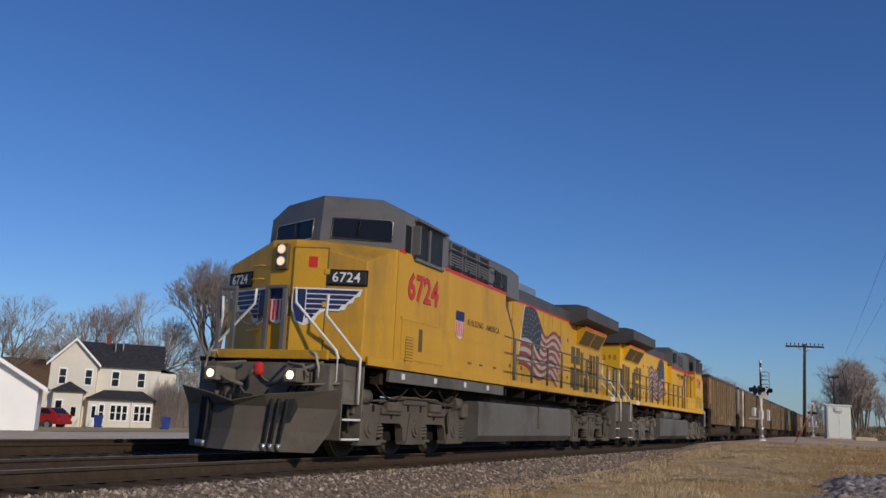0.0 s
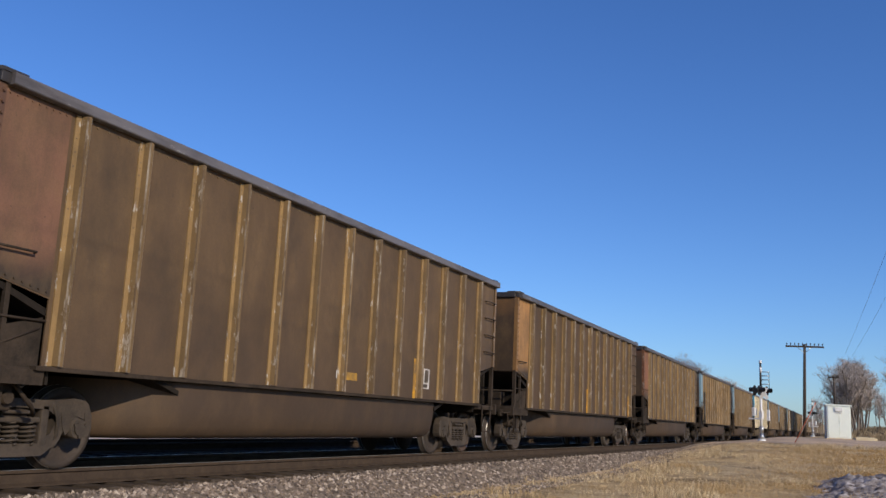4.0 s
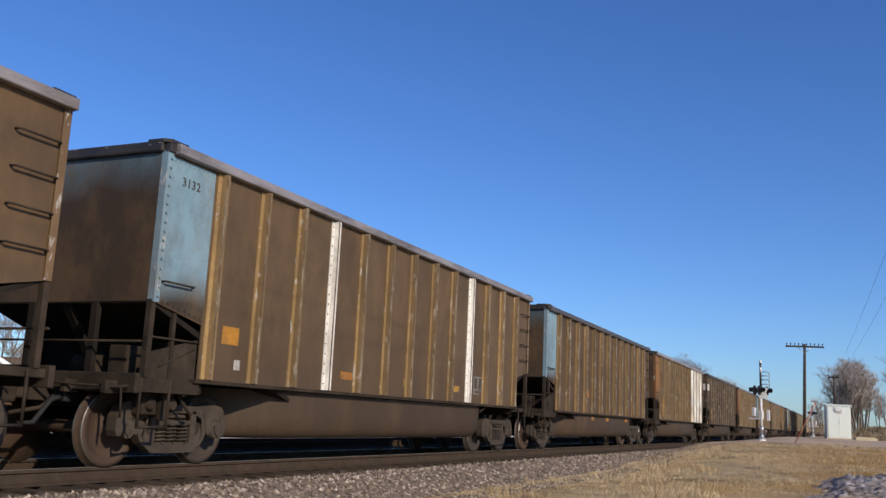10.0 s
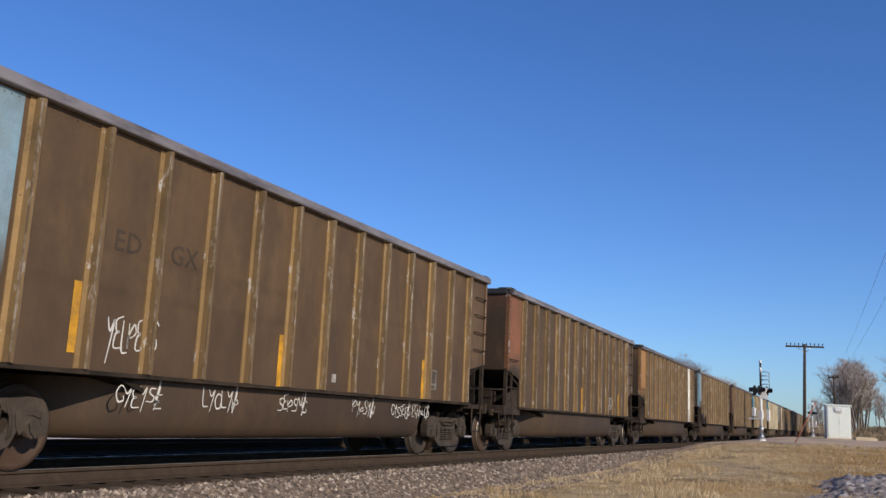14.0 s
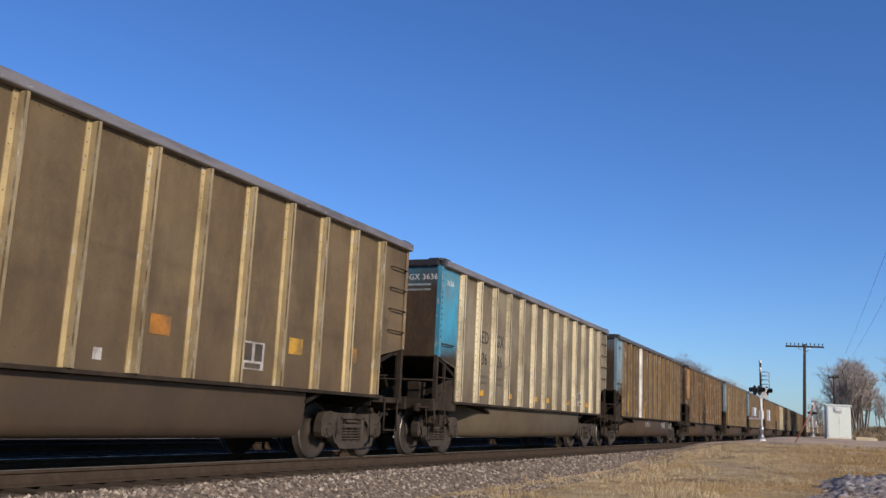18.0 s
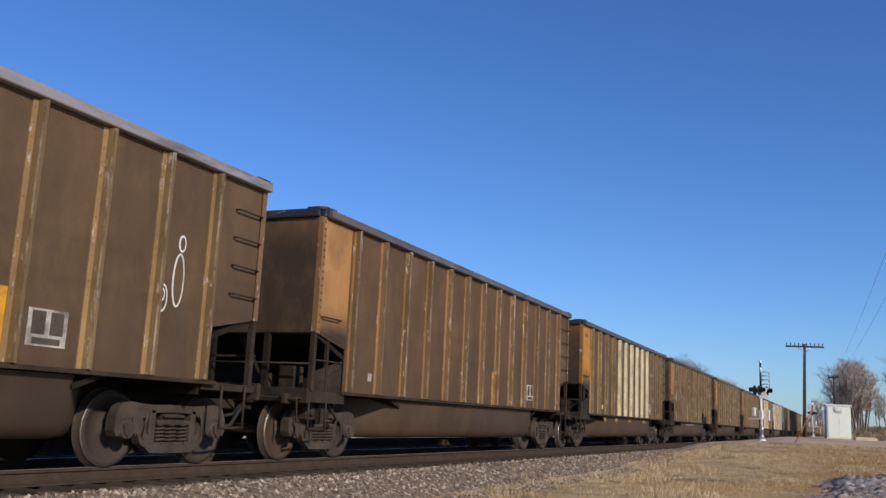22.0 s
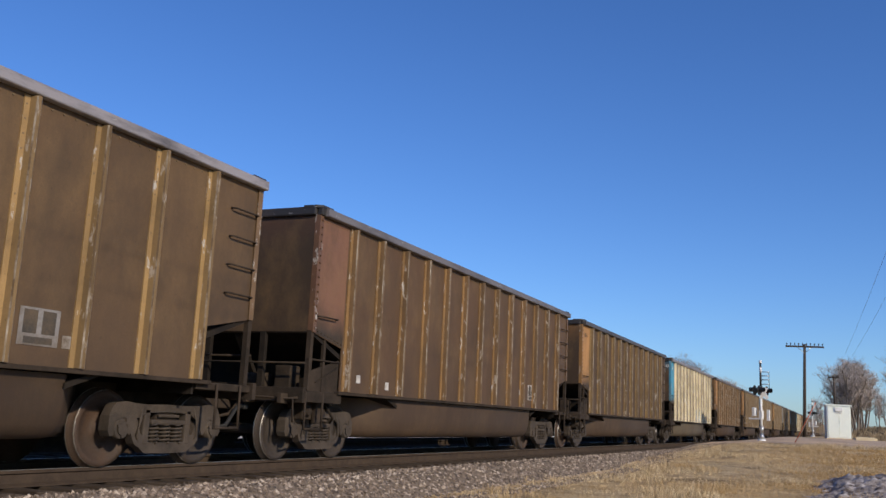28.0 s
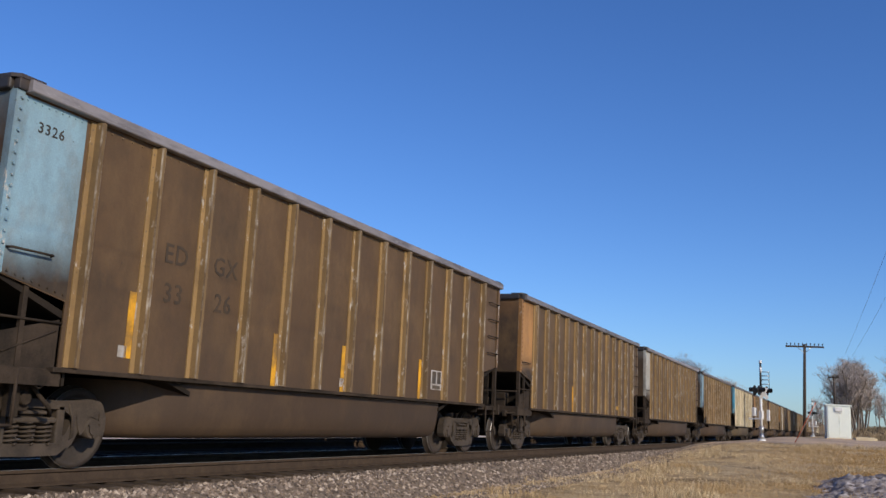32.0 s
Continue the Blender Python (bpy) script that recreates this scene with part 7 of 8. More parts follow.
def utility_pole(x, y, height, arm, label, lean=0.0):
    z = ground_z(x, y)
    p = thing("utility_pole", label, "utility pole", pose(x, y, z, 0, lean, 0))
    part("pole", cyl(bmesh.new(), (0, 0, -0.5), (0, 0, height), 0.145, 0.10, 12), M_CHAR, p)
    if arm:
        part("crossarm", boxed(-arm / 2, arm / 2, -0.10, 0.02, height - 0.26, height - 0.13, bevel=0.01), M_CHAR, p)
        for s in (-1, 1):
            part("arm_brace", pipe(bmesh.new(), [(0, -0.12, height - 0.72), (s * 0.5, -0.08, height - 0.26)], 0.025, 5), M_STEEL, p)
        pin = None
        for i in range(10):
            xx = -arm / 2 + 0.1 + (arm - 0.2) * i / 9
            if pin is None:
                bm = cyl(bmesh.new(), (0, 0, 0), (0, 0, 0.10), 0.02, seg=6)
                cyl(bm, (0, 0, 0.09), (0, 0, 0.21), 0.055, 0.035, 8)
                pin = part("insulator", bm, M_CHAR, p, "", (xx, -0.04, height - 0.13))
            else:
                again(pin, (xx, -0.04, height - 0.13))
    return p


POLE_X, POLE_Y, POLE_H = -3.19, 76.0, 7.1
utility_pole(POLE_X, POLE_Y, POLE_H, 2.8, "dark weathered wooden utility pole with a long crossarm", 1.4)
NEAR_X, NEAR_Y = 3.7, -12.0
utility_pole(-1.76, 132.0, 7.9, 1.4, "distant dark wooden utility pole by bare trees")
utility_pole(NEAR_X, NEAR_Y, 9.5, 3.1, "dark weathered wooden utility pole with a long crossarm")


def cable(a, b, sag, n=24):
    pts = []
    for i in range(n + 1):
        t = i / n
        p = Vector(a).lerp(Vector(b), t)
        p.z -= sag * 4 * t * (1 - t)
        pts.append(p)
    w = part("overhead_wire", pipe(bmesh.new(), pts, 0.006, 4), M_BLACK)
    return tagged(w, "thin dark overhead wire sagging between wooden poles", "wire", group="overhead wires")


pz, qz = ground_z(-1.76, 132.0) + 7.7, ground_z(NEAR_X, NEAR_Y) + 9.4
for dx, sag in ((-0.25, 1.2), (0.25, 1.1)):
    cable((-1.76 + dx, 132.0, pz), (NEAR_X + 2 * dx, NEAR_Y, qz), sag)
# a guy wire that runs up to the pole beside the road, out of sight
bm = pipe(bmesh.new(), [(-2.72, 52.0, ground_z(-2.72, 52) - 0.2), (-1.18, 52.6, ground_z(-2.72, 52) + 2.9)], 0.012, 4)
gw = tagged(part("guy_wire", bm, M_STEEL), "taut steel guy wire with an orange marker sleeve", "guy wire")
bm = pipe(bmesh.new(), [(-2.70, 52.0, ground_z(-2.72, 52) - 0.05), (-1.63, 52.43, ground_z(-2.72, 52) + 2.12)], 0.022, 6)
part("marker_sleeve", bm, M_ORANGE, gw)


def crossing_signal(x, y, turn, label):
    """Flashing-light crossing signal with a crossbuck and a gate mechanism."""
    s = thing("crossing_signal", label, "crossing signal", pose(x, y, ground_z(x, y), 0, 0, turn), group="crossing signals")
    part("foundation", cyl(bmesh.new(), (0, 0, -0.4), (0, 0, 0.10), 0.26, 0.24, 14), M_WHITE, s)
    part("base_flange", cyl(cyl(bmesh.new(), (0, 0, 0.10), (0, 0, 0.42), 0.19, 0.09, 14), (0, 0, 0.42), (0, 0, 0.80), 0.09, 0.15, 14), M_STEEL, s)
    part("mast", cyl(bmesh.new(), (0, 0, 0.6), (0, 0, 2.5), 0.075, 0.07, 12), M_WHITE, s, "silver-white painted mast")
    part("upper_mast", cyl(bmesh.new(), (0, 0, 2.5), (0, 0, 4.28), 0.062, 0.055, 12), M_BLACK, s, "dark upper mast")
    part("bell", cyl(bmesh.new(), (0, 0, 4.28), (0, 0, 4.44), 0.085, 0.07, 12), M_WHITE, s)
    part("mast_band", cyl(bmesh.new(), (0, 0, 3.78), (0, 0, 4.05), 0.066, 0.066, 12), M_WHITE, s, "white painted band")
    for a in (62, -62):
        p = part("crossbuck_blade", boxed(-0.34, 0.34, -0.02, 0.02, -0.09, 0.09), M_WHITE, s, "white crossbuck blade")
        p.matrix_local = Matrix.Translation((0, -0.16 - (0.045 if a > 0 else 0), 2.62)) @ pose(0, 0, 0, 0, 0, -72) @ pose(0, 0, 0, 0, a, 0)
    # a small ladder frame behind the mast
    for z in (3.12, 3.36, 3.58, 3.80):
        part("rung", pipe(bmesh.new(), [(0.02, 0.0, z), (0.06, -0.46, z)], 0.026, 6), M_STEEL, s)
    part("rung_rail", pipe(bmesh.new(), [(0.06, -0.46, 2.9), (0.06, -0.46, 3.82)], 0.018, 6), M_BLACK, s)
    part("lamp_arm", pipe(bmesh.new(), [(-0.62, -0.05, 2.8), (0.62, -0.05, 2.8)], 0.035, 8), M_BLACK, s)
    for xx in (-0.5, 0.5):
        for d in (-1, 1):
            bk = part("lamp_background", cyl(bmesh.new(), (xx, d * 0.12, 2.75), (xx, d * 0.14, 2.75), 0.28, seg=18), M_BLACK, s, "black lamp background")
            part("lamp_hood", cyl(bmesh.new(), (xx, d * 0.14, 2.79), (xx, d * 0.42, 2.79), 0.13, 0.13, 12, False), M_BLACK, bk)
            part("lens", cyl(bmesh.new(), (xx, d * 0.14, 2.75), (xx, d * 0.155, 2.75), 0.105, seg=14), M_TAILRED, bk)
    m = part("gate_mechanism", boxed(-0.11, 0.11, -0.11, 0.11, 1.2, 1.66, bevel=0.03), M_WHITE, s, "silver gate mechanism housing")
    part("counterweight_arm", boxed(-0.22, -0.16, -0.10, 0.62, 1.16, 1.25, bevel=0.01), M_WHITE, m)
    part("counterweight", boxed(0.10, 0.20, -0.42, -0.26, 1.12, 1.72, bevel=0.02), M_WHITE, m)
    part("junction_box", boxed(-0.2, 0.1, 0.28, 0.46, 1.35, 1.82, bevel=0.02), M_WHITE, m)
    return s


crossing_signal(-4.485, 54.0, 72, "silver crossing signal mast with crossbuck and dark lamps")
crossing_signal(-4.1, 120.0, 260, "distant silver crossing signal mast beside the track")


def dirty_snow():
    rng = random.Random(2)
    vs, fs = [], []
    nx, ny = 190, 150
    for j in range(ny):
        for i in range(nx):
            u, v = i / (nx - 1), j / (ny - 1)
            x, y = -1.9 + 8.0 * u, 19.5 + 11.5 * v
            edge = u - 0.05 - 0.05 * noise.noise(Vector((0.0, y * 0.8, 2.0)))
            e = min(1.0, max(0.0, edge) * 6) * min(1.0, (1 - u) * 6) * min(1.0, v * 3.2) * min(1.0, (1 - v) * 4)
            n = noise.fractal(Vector((x * 1.3, y * 1.3, 0.5)), 0.8, 2.2, 5)
            n2 = noise.fractal(Vector((x * 4.0, y * 4.0, 3.5)), 0.7, 2.2, 4)
            n3 = noise.noise(Vector((x * 9.0, y * 9.0, 7.5))) + 0.5 * noise.noise(Vector((x * 21.0, y * 21.0, 1.5)))
            h = e * (0.13 + 0.46 * min(1.0, u * 1.9) * smooth(0.3, 0.8, v) + 0.13 * n + 0.045 * n2 + 0.05 * n3)
            vs.append((x, y, ground_z(x, y) - 0.10 + h))
    for j in range(ny - 1):
        for i in range(nx - 1):
            a = j * nx + i
            fs.append((a, a + 1, a + nx + 1, a + nx))
    bank = quads("snowbank", vs, fs, M_SNOW)
    for p in bank.data.polygons:
        p.use_smooth = True
    return tagged(bank, "low bank of old dirty ploughed snow on grass", "snowbank")


dirty_snow()
bm = bmesh.new()
for i, (x0, x1) in enumerate(((0.30, 1.40), (0.22, 1.55), (0.45, 1.45))):
    box(bm, x0, x1, 63.0 + 0.3 * i, 63.25 + 0.3 * i, ground_z(1.3, 63) - 0.05, ground_z(1.3, 63) + 0.22 - 0.05 * i, 0.02)
tagged(part("timber_pile", bm, M_TIMBER), "short pile of pale sawn timbers beside the road", "timber pile")


# ---- trees ----
def grow(rng, height, spread, levels, trunk_r, droop=0.0):
    """Trunk and limb tubes, and fine twigs, of one bare deciduous tree."""
    limbs, twigs = [], []

    def go(p, d, length, r, level):
        n = 3
        pts = [p.copy()]
        dd = d.copy()
        for i in range(n):
            dd = (dd + Vector((rng.uniform(-1, 1), rng.uniform(-1, 1), rng.uniform(-0.4, 0.7))) * 0.16).normalized()
            p = p + dd * length / n
            pts.append(p.copy())
        (limbs if level < 3 else twigs).append((pts, r))
        if level == levels:
            return
        k = rng.choice((3, 4, 4)) if level else rng.choice((3, 4, 4))
        for i in range(k):
            a = 2 * math.pi * (i + rng.random() * 0.7) / k
            side = dd.orthogonal().normalized()
            side = (side * math.cos(a) + dd.cross(side) * math.sin(a))
            tilt = rng.uniform(0.35, 0.95) * spread
            nd = (dd + side * tilt + Vector((0, 0, 0.16 - droop))).normalized()
            start = pts[-1] if i else pts[-1]
            if level and rng.random() < 0.5:
                start = pts[2].lerp(pts[3], rng.random())
            go(start, nd, length * rng.uniform(0.58, 0.80), r * 0.58, level + 1)
    go(Vector((0, 0, -0.3)), Vector((0, 0, 1)), height * 0.30, trunk_r, 0)
    return limbs, twigs


def grow_dome(rng, height, width):
    """A many-stemmed tree with a filled, rounded crown: stems, branches all the way up them, and twigs."""
    limbs, twigs = [], []

    def wander(p, d, length, n, shake, lift=0.0):
        pts = [p.copy()]
        for _ in range(n):
            d = (d + Vector((rng.uniform(-1, 1), rng.uniform(-1, 1), rng.uniform(-0.6, 0.6) + lift)) * shake).normalized()
            p = p + d * length / n
            pts.append(p.copy())
        return pts
    for k in range(3):
        a = 2.1 * k + rng.random()
        stem = wander(Vector((0.25 * math.cos(a), 0.25 * math.sin(a), -0.3)), Vector((0.16 * math.cos(a), 0.16 * math.sin(a), 1.0)), height * rng.uniform(0.86, 0.98), 9, 0.10, 0.5)
        limbs.append((stem, 0.12))
        for j in range(15):
            f = 0.30 + 0.68 * (j + rng.random()) / 15
            i = min(8, int(f * 9))
            p = stem[i].lerp(stem[i + 1], f * 9 - i)
            b = rng.uniform(0, 6.28)
            reach = width * 0.5 * (0.45 + 0.55 * math.sin(math.pi * min(1.0, 0.15 + 0.85 * f) ** 1.1)) * rng.uniform(0.7, 1.1)
            br = wander(p, Vector((math.cos(b), math.sin(b), rng.uniform(0.5, 1.2))), reach * 1.1, 5, 0.16, 0.3)
            limbs.append((br, 0.04))
            for m in range(9):
                g = rng.uniform(0.25, 1.0)
                ii = min(4, int(g * 5))
                q = br[ii].lerp(br[ii + 1], g * 5 - ii)
                c = rng.uniform(0, 6.28)
                sb = wander(q, Vector((math.cos(c), math.sin(c), rng.uniform(0.1, 1.4))), rng.uniform(0.6, 1.15), 3, 0.2, 0.2)
                twigs.append((sb, 0.016))
                for _ in range(8):
                    h = rng.uniform(0.2, 1.0)
                    e = min(2, int(h * 3))
                    w = sb[e].lerp(sb[e + 1], h * 3 - e)
                    u = rng.uniform(0, 6.28)
                    twigs.append((wander(w, Vector((math.cos(u), math.sin(u), rng.uniform(-0.1, 1.3))), rng.uniform(0.3, 0.7), 2, 0.2, 0.1), 0.008))
    return limbs, twigs


def tube_mesh(lines, seg, taper, least=0.006):
    vs, fs = [], []
    for pts, r in lines:
        base = len(vs)
        n = len(pts)
        for i, p in enumerate(pts):
            d = (pts[min(i + 1, n - 1)] - pts[max(i - 1, 0)]).normalized()
            a = d.orthogonal().normalized()
            b = d.cross(a)
            rr = max(r * (1 - taper * i / (n - 1)), least)
            for k in range(seg):
                t = 2 * math.pi * k / seg
                vs.append(tuple(p + (a * math.cos(t) + b * math.sin(t)) * rr))
        for i in range(n - 1):
            for k in range(seg):
                j = (k + 1) % seg
                fs.append((base + i * seg + k, base + i * seg + j, base + (i + 1) * seg + j, base + (i + 1) * seg + k))
    return vs, fs


def tree_proto(seed, height, spread, levels=6, trunk_r=0.28, droop=0.0, twig=M_TWIG):
    rng = random.Random(seed)
    limbs, twigs = grow(rng, height, spread, levels, trunk_r, droop) if levels else grow_dome(rng, height, spread)
    t = thing("bare_tree", "leafless grey-brown deciduous tree in winter", "tree", group="bare trees")
    trunk = quads("trunk", *tube_mesh(limbs, 7, 0.42), M_BARK, t)
    for p in trunk.data.polygons:
        p.use_smooth = True
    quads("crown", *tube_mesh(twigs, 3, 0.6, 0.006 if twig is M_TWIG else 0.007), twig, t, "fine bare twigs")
    return t


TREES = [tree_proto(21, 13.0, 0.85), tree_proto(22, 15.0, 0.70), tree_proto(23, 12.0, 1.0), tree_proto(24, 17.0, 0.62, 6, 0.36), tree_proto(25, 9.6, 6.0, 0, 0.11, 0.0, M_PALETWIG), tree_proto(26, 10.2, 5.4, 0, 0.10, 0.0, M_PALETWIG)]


def sized(kind, x, y, size, turn):
    t = copy_thing(TREES[kind], pose(x, y, ground_z(x, y), 0, 0, turn))
    t.scale = (size, size, size)
    return t


def polar(px_slope, dist):
    """A spot by its sideways slope against the track's direction and its distance along it."""
    return px_slope * dist, dist


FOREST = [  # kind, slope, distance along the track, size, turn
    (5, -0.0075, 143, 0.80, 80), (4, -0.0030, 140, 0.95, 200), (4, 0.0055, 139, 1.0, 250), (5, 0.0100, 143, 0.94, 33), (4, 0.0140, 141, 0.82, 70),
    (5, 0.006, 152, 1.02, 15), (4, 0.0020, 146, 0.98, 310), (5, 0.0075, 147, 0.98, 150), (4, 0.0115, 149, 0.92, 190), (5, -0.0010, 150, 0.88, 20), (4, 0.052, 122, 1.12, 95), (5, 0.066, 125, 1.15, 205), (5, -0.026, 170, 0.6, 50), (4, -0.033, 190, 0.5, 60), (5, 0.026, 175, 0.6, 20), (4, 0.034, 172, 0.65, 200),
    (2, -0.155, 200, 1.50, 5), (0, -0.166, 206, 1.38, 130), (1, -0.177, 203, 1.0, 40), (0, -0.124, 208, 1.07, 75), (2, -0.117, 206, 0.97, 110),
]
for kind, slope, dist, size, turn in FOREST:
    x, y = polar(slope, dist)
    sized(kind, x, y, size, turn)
YARD = [  # kind, slope, distance along the track, size, turn
    (2, -1.060, 84, 1.15, 0), (0, -0.985, 82, 1.18, 60), (1, -0.925, 80, 1.08, 120), (2, -0.88, 84, 1.1, 200), (3, -0.80, 86, 1.38, 45), (3, -0.765, 84, 1.30, 150), (1, -1.19, 70, 0.95, 30), (2, -1.26, 66, 0.9, 100),
    (0, -1.13, 90, 0.85, 75), (1, -0.66, 80, 1.1, 20), (0, -0.58, 95, 1.1, 200), (2, -0.5, 105, 1.1, 260), (0, -1.40, 60, 0.95, 310), (2, -0.80, 95, 1.0, 15), (1, -1.02, 95, 0.9, 230),
    (0, -0.83, 78, 0.55, 70), (2, -0.79, 74, 0.45, 170), (0, -0.765, 72, 0.42, 270),
]
for kind, slope, dist, size, turn in YARD:
    x, y = polar(slope, dist)
    sized(kind, x, y, size, turn)
for t in TREES:
    for o in (*t.children_recursive, t):
        bpy.data.objects.remove(o)


def weed_spot(rng):
    y = rng.uniform(72, 165)
    return rng.uniform(-2.2 + 0.01 * y, 16 + 0.02 * y), y


blades("dead_weeds", 9000, weed_spot, rng_g, M_WEEDS, (0.15, 0.6), (0.02, 0.05), "brown dead weeds at the field edge", 0.4)


# ---- houses and yard beyond the tracks ----
HOUSE = Matrix.Translation((-62.1, 57.6, ground_z(-62.1, 57.6))) @ pose(0, 0, 0, 0, 0, 42.0) @ Matrix.Diagonal((0.80, 1.0, 1.0, 1.0))


def house_window(parent, x, y, z, w, h, depth=0.06):
    """A sash window on a wall that looks to -y: white surround, two dark panes, sill."""
    f = part("window", boxed(x - w / 2 - 0.12, x + w / 2 + 0.12, y - depth, y, z - 0.12, z + h + 0.14, bevel=0.01), M_SHEDWHITE, parent, "white-framed sash window")
    part("pane", boxed(x - w / 2, x + w / 2, y - depth - 0.012, y - depth, z + h / 2 + 0.03, z + h), M_GLASS, f)
    part("pane", boxed(x - w / 2, x + w / 2, y - depth - 0.012, y - depth, z, z + h / 2 - 0.03), M_GLASS, f)
    return f


def gable_roof(name, parent, x0, x1, y0, y1, eave, ridge, along, material, over=0.35, t=0.14):
    bm = bmesh.new()
    if along == "y":
        m = (x0 + x1) / 2
        k = (ridge - eave) / (m - x0)
        for s, xe in ((-1, x0 - over), (1, x1 + over)):
            ze = eave - k * over
            prism(bm, [(xe, ze), (xe, ze + t), (m, ridge + t), (m, ridge)], "y", y0 - over, y1 + over)
    else:
        m = (y0 + y1) / 2
        k = (ridge - eave) / (m - y0)
        for ye in (y0 - over, y1 + over):
            ze = eave - k * over
            prism(bm, [(ye, ze), (ye, ze + t), (m, ridge + t), (m, ridge)], "x", x0 - over, x1 + over)
    return part(name, bm, material, parent, "dark shingled roof")


def farmhouse():
    h = thing("house", "cream two-storey farmhouse with dark shingled roofs and white windows", "house", HOUSE)
    # gabled block, then the long wing
    part("wall", prism(bmesh.new(), [(0, -0.4), (0, 5.7), (2.35, 7.65), (4.7, 5.7), (4.7, -0.4)], "y", 0, 8.0), M_SIDING, h)
    part("wall", prism(bmesh.new(), [(1.2, -0.4), (1.2, 5.7), (4.4, 7.65), (7.6, 5.7), (7.6, -0.4)], "x", 4.7, 11.3), M_SIDING, h)
    gable_roof("roof", h, 0, 4.7, 0, 8.0, 5.7, 7.65, "y", M_SHINGLE)
    gable_roof("roof", h, 2.75, 11.3, 1.2, 7.6, 5.7, 7.64, "x", M_SHINGLE)
    for s, x in ((-1, 0.0), (1, 4.7)):
        part("bargeboard", prism(bmesh.new(), [(x + s * 0.38, 5.30), (x + s * 0.38, 5.53), (2.35, 7.78), (2.35, 7.55)], "y", -0.40, -0.355), M_SHEDWHITE, h)
    for x in (1.3, 3.9):
        house_window(h, x, 0, 3.85, 0.62, 1.22)
    for x in (6.6, 9.3):
        house_window(h, x, 1.2, 3.85, 0.68, 1.22)
    part("chimney", boxed(5.1, 5.6, 4.15, 4.65, 6.8, 8.6), M_BRICK, h, "red brick chimney")
    part("vent_pipe", cyl(bmesh.new(), (6.2, 3.0, 6.4), (6.2, 3.0, 7.9), 0.07, seg=8), M_STEEL, h)
    part("vent_pipe", cyl(bmesh.new(), (7.0, 3.2, 6.6), (7.0, 3.2, 8.0), 0.07, seg=8), M_STEEL, h)
    # entrance bay with a small hipped roof
    part("entrance_bay", boxed(0.7, 3.6, -1.3, 0, -0.4, 3.2), M_SIDING, h)
    poly_part("bay_roof", [(0.35, -1.65, 3.2), (3.95, -1.65, 3.2), (3.95, 0, 3.2), (0.35, 0, 3.2), (2.15, -0.5, 4.05), (2.15, 0, 4.05)], [(0, 1, 4), (1, 2, 5, 4), (0, 4, 5, 3), (0, 3, 2, 1), (2, 3, 5)], M_SHINGLE, h)
    house_window(h, 1.35, -1.3, 1.0, 0.6, 1.4)
    d = part("door", boxed(2.45, 3.25, -1.36, -1.3, 0.0, 2.05), M_SIDING, h, "cream entrance door")
    part("door_pane", boxed(2.62, 3.08, -1.375, -1.36, 1.15, 1.9), M_GLASS, d)
    # sun porch along the wing
    part("sun_porch", boxed(4.2, 10.8, -1.0, 1.2, -0.4, 2.7), M_SIDING, h)
    poly_part("porch_roof", [(3.8, -1.4, 2.68), (11.2, -1.4, 2.68), (11.2, 1.2, 2.68), (3.8, 1.2, 2.68), (5.6, 1.2, 3.5), (9.6, 1.2, 3.5)], [(0, 1, 5, 4), (1, 2, 5), (0, 4, 3), (2, 3, 4, 5), (0, 3, 2, 1)], M_SHINGLE, h, "dark hipped porch roof")
    for x in (5.6, 6.75, 7.35, 7.95, 9.15, 9.75, 10.35):
        house_window(h, x, -1.0, 0.98, 0.42, 1.2)
    d = part("porch_door", boxed(4.55, 5.1, -1.05, -1.0, 0.0, 2.2), M_SHEDWHITE, h, "white porch door")
    part("door_pane", boxed(4.65, 5.0, -1.065, -1.05, 1.1, 2.05), M_GLASS, d)
    part("downspout", pipe(bmesh.new(), [(8.65, -1.12, 2.65), (8.65, -1.12, 0.3), (8.3, -1.5, -0.1)], 0.05, 6), M_SHEDWHITE, h)
    # steps with rails
    st = part("front_steps", boxed(3.3, 4.9, -2.4, -1.3, -0.4, 0.0), M_ROAD, h)
    for x in (3.4, 4.8):
        part("step_rail", pipe(bmesh.new(), [(x, -2.4, 0.0), (x, -2.4, 0.7), (x, -1.4, 1.0)], 0.03, 5), M_STEEL, st)
    # right-hand outshot under vines
    part("outshot", boxed(11.3, 13.0, 1.8, 7.0, -0.4, 5.2), M_SIDING, h)
    part("outshot_roof", prism(bmesh.new(), [(11.2, 5.6), (11.2, 5.72), (13.1, 5.22), (13.1, 5.10)], "y", 1.8, 7.0), M_SHINGLE, h)
    house_window(h, 11.9, 1.8, 0.7, 0.55, 1.5)
    return h


farmhouse()


def vines():
    rng = random.Random(9)
    lines = []
    for i in range(620):
        x = rng.uniform(10.6, 14.6)
        p = Vector((x, 1.6 - rng.uniform(0, 1.2), 0))
        pts = [p.copy()]
        for k in range(5):
            p = p + Vector((rng.uniform(-0.35, 0.35), rng.uniform(-0.1, 0.08), rng.uniform(0.3, 1.15)))
            pts.append(p.copy())
        lines.append((pts, 0.035))
    v = quads("climbing_vines", *tube_mesh(lines, 3, 0.6), M_PALETWIG)
    v.matrix_world = HOUSE
    return tagged(v, "leafless climbing vines and brush over the house corner", "vines", kind="stuff")


vines()


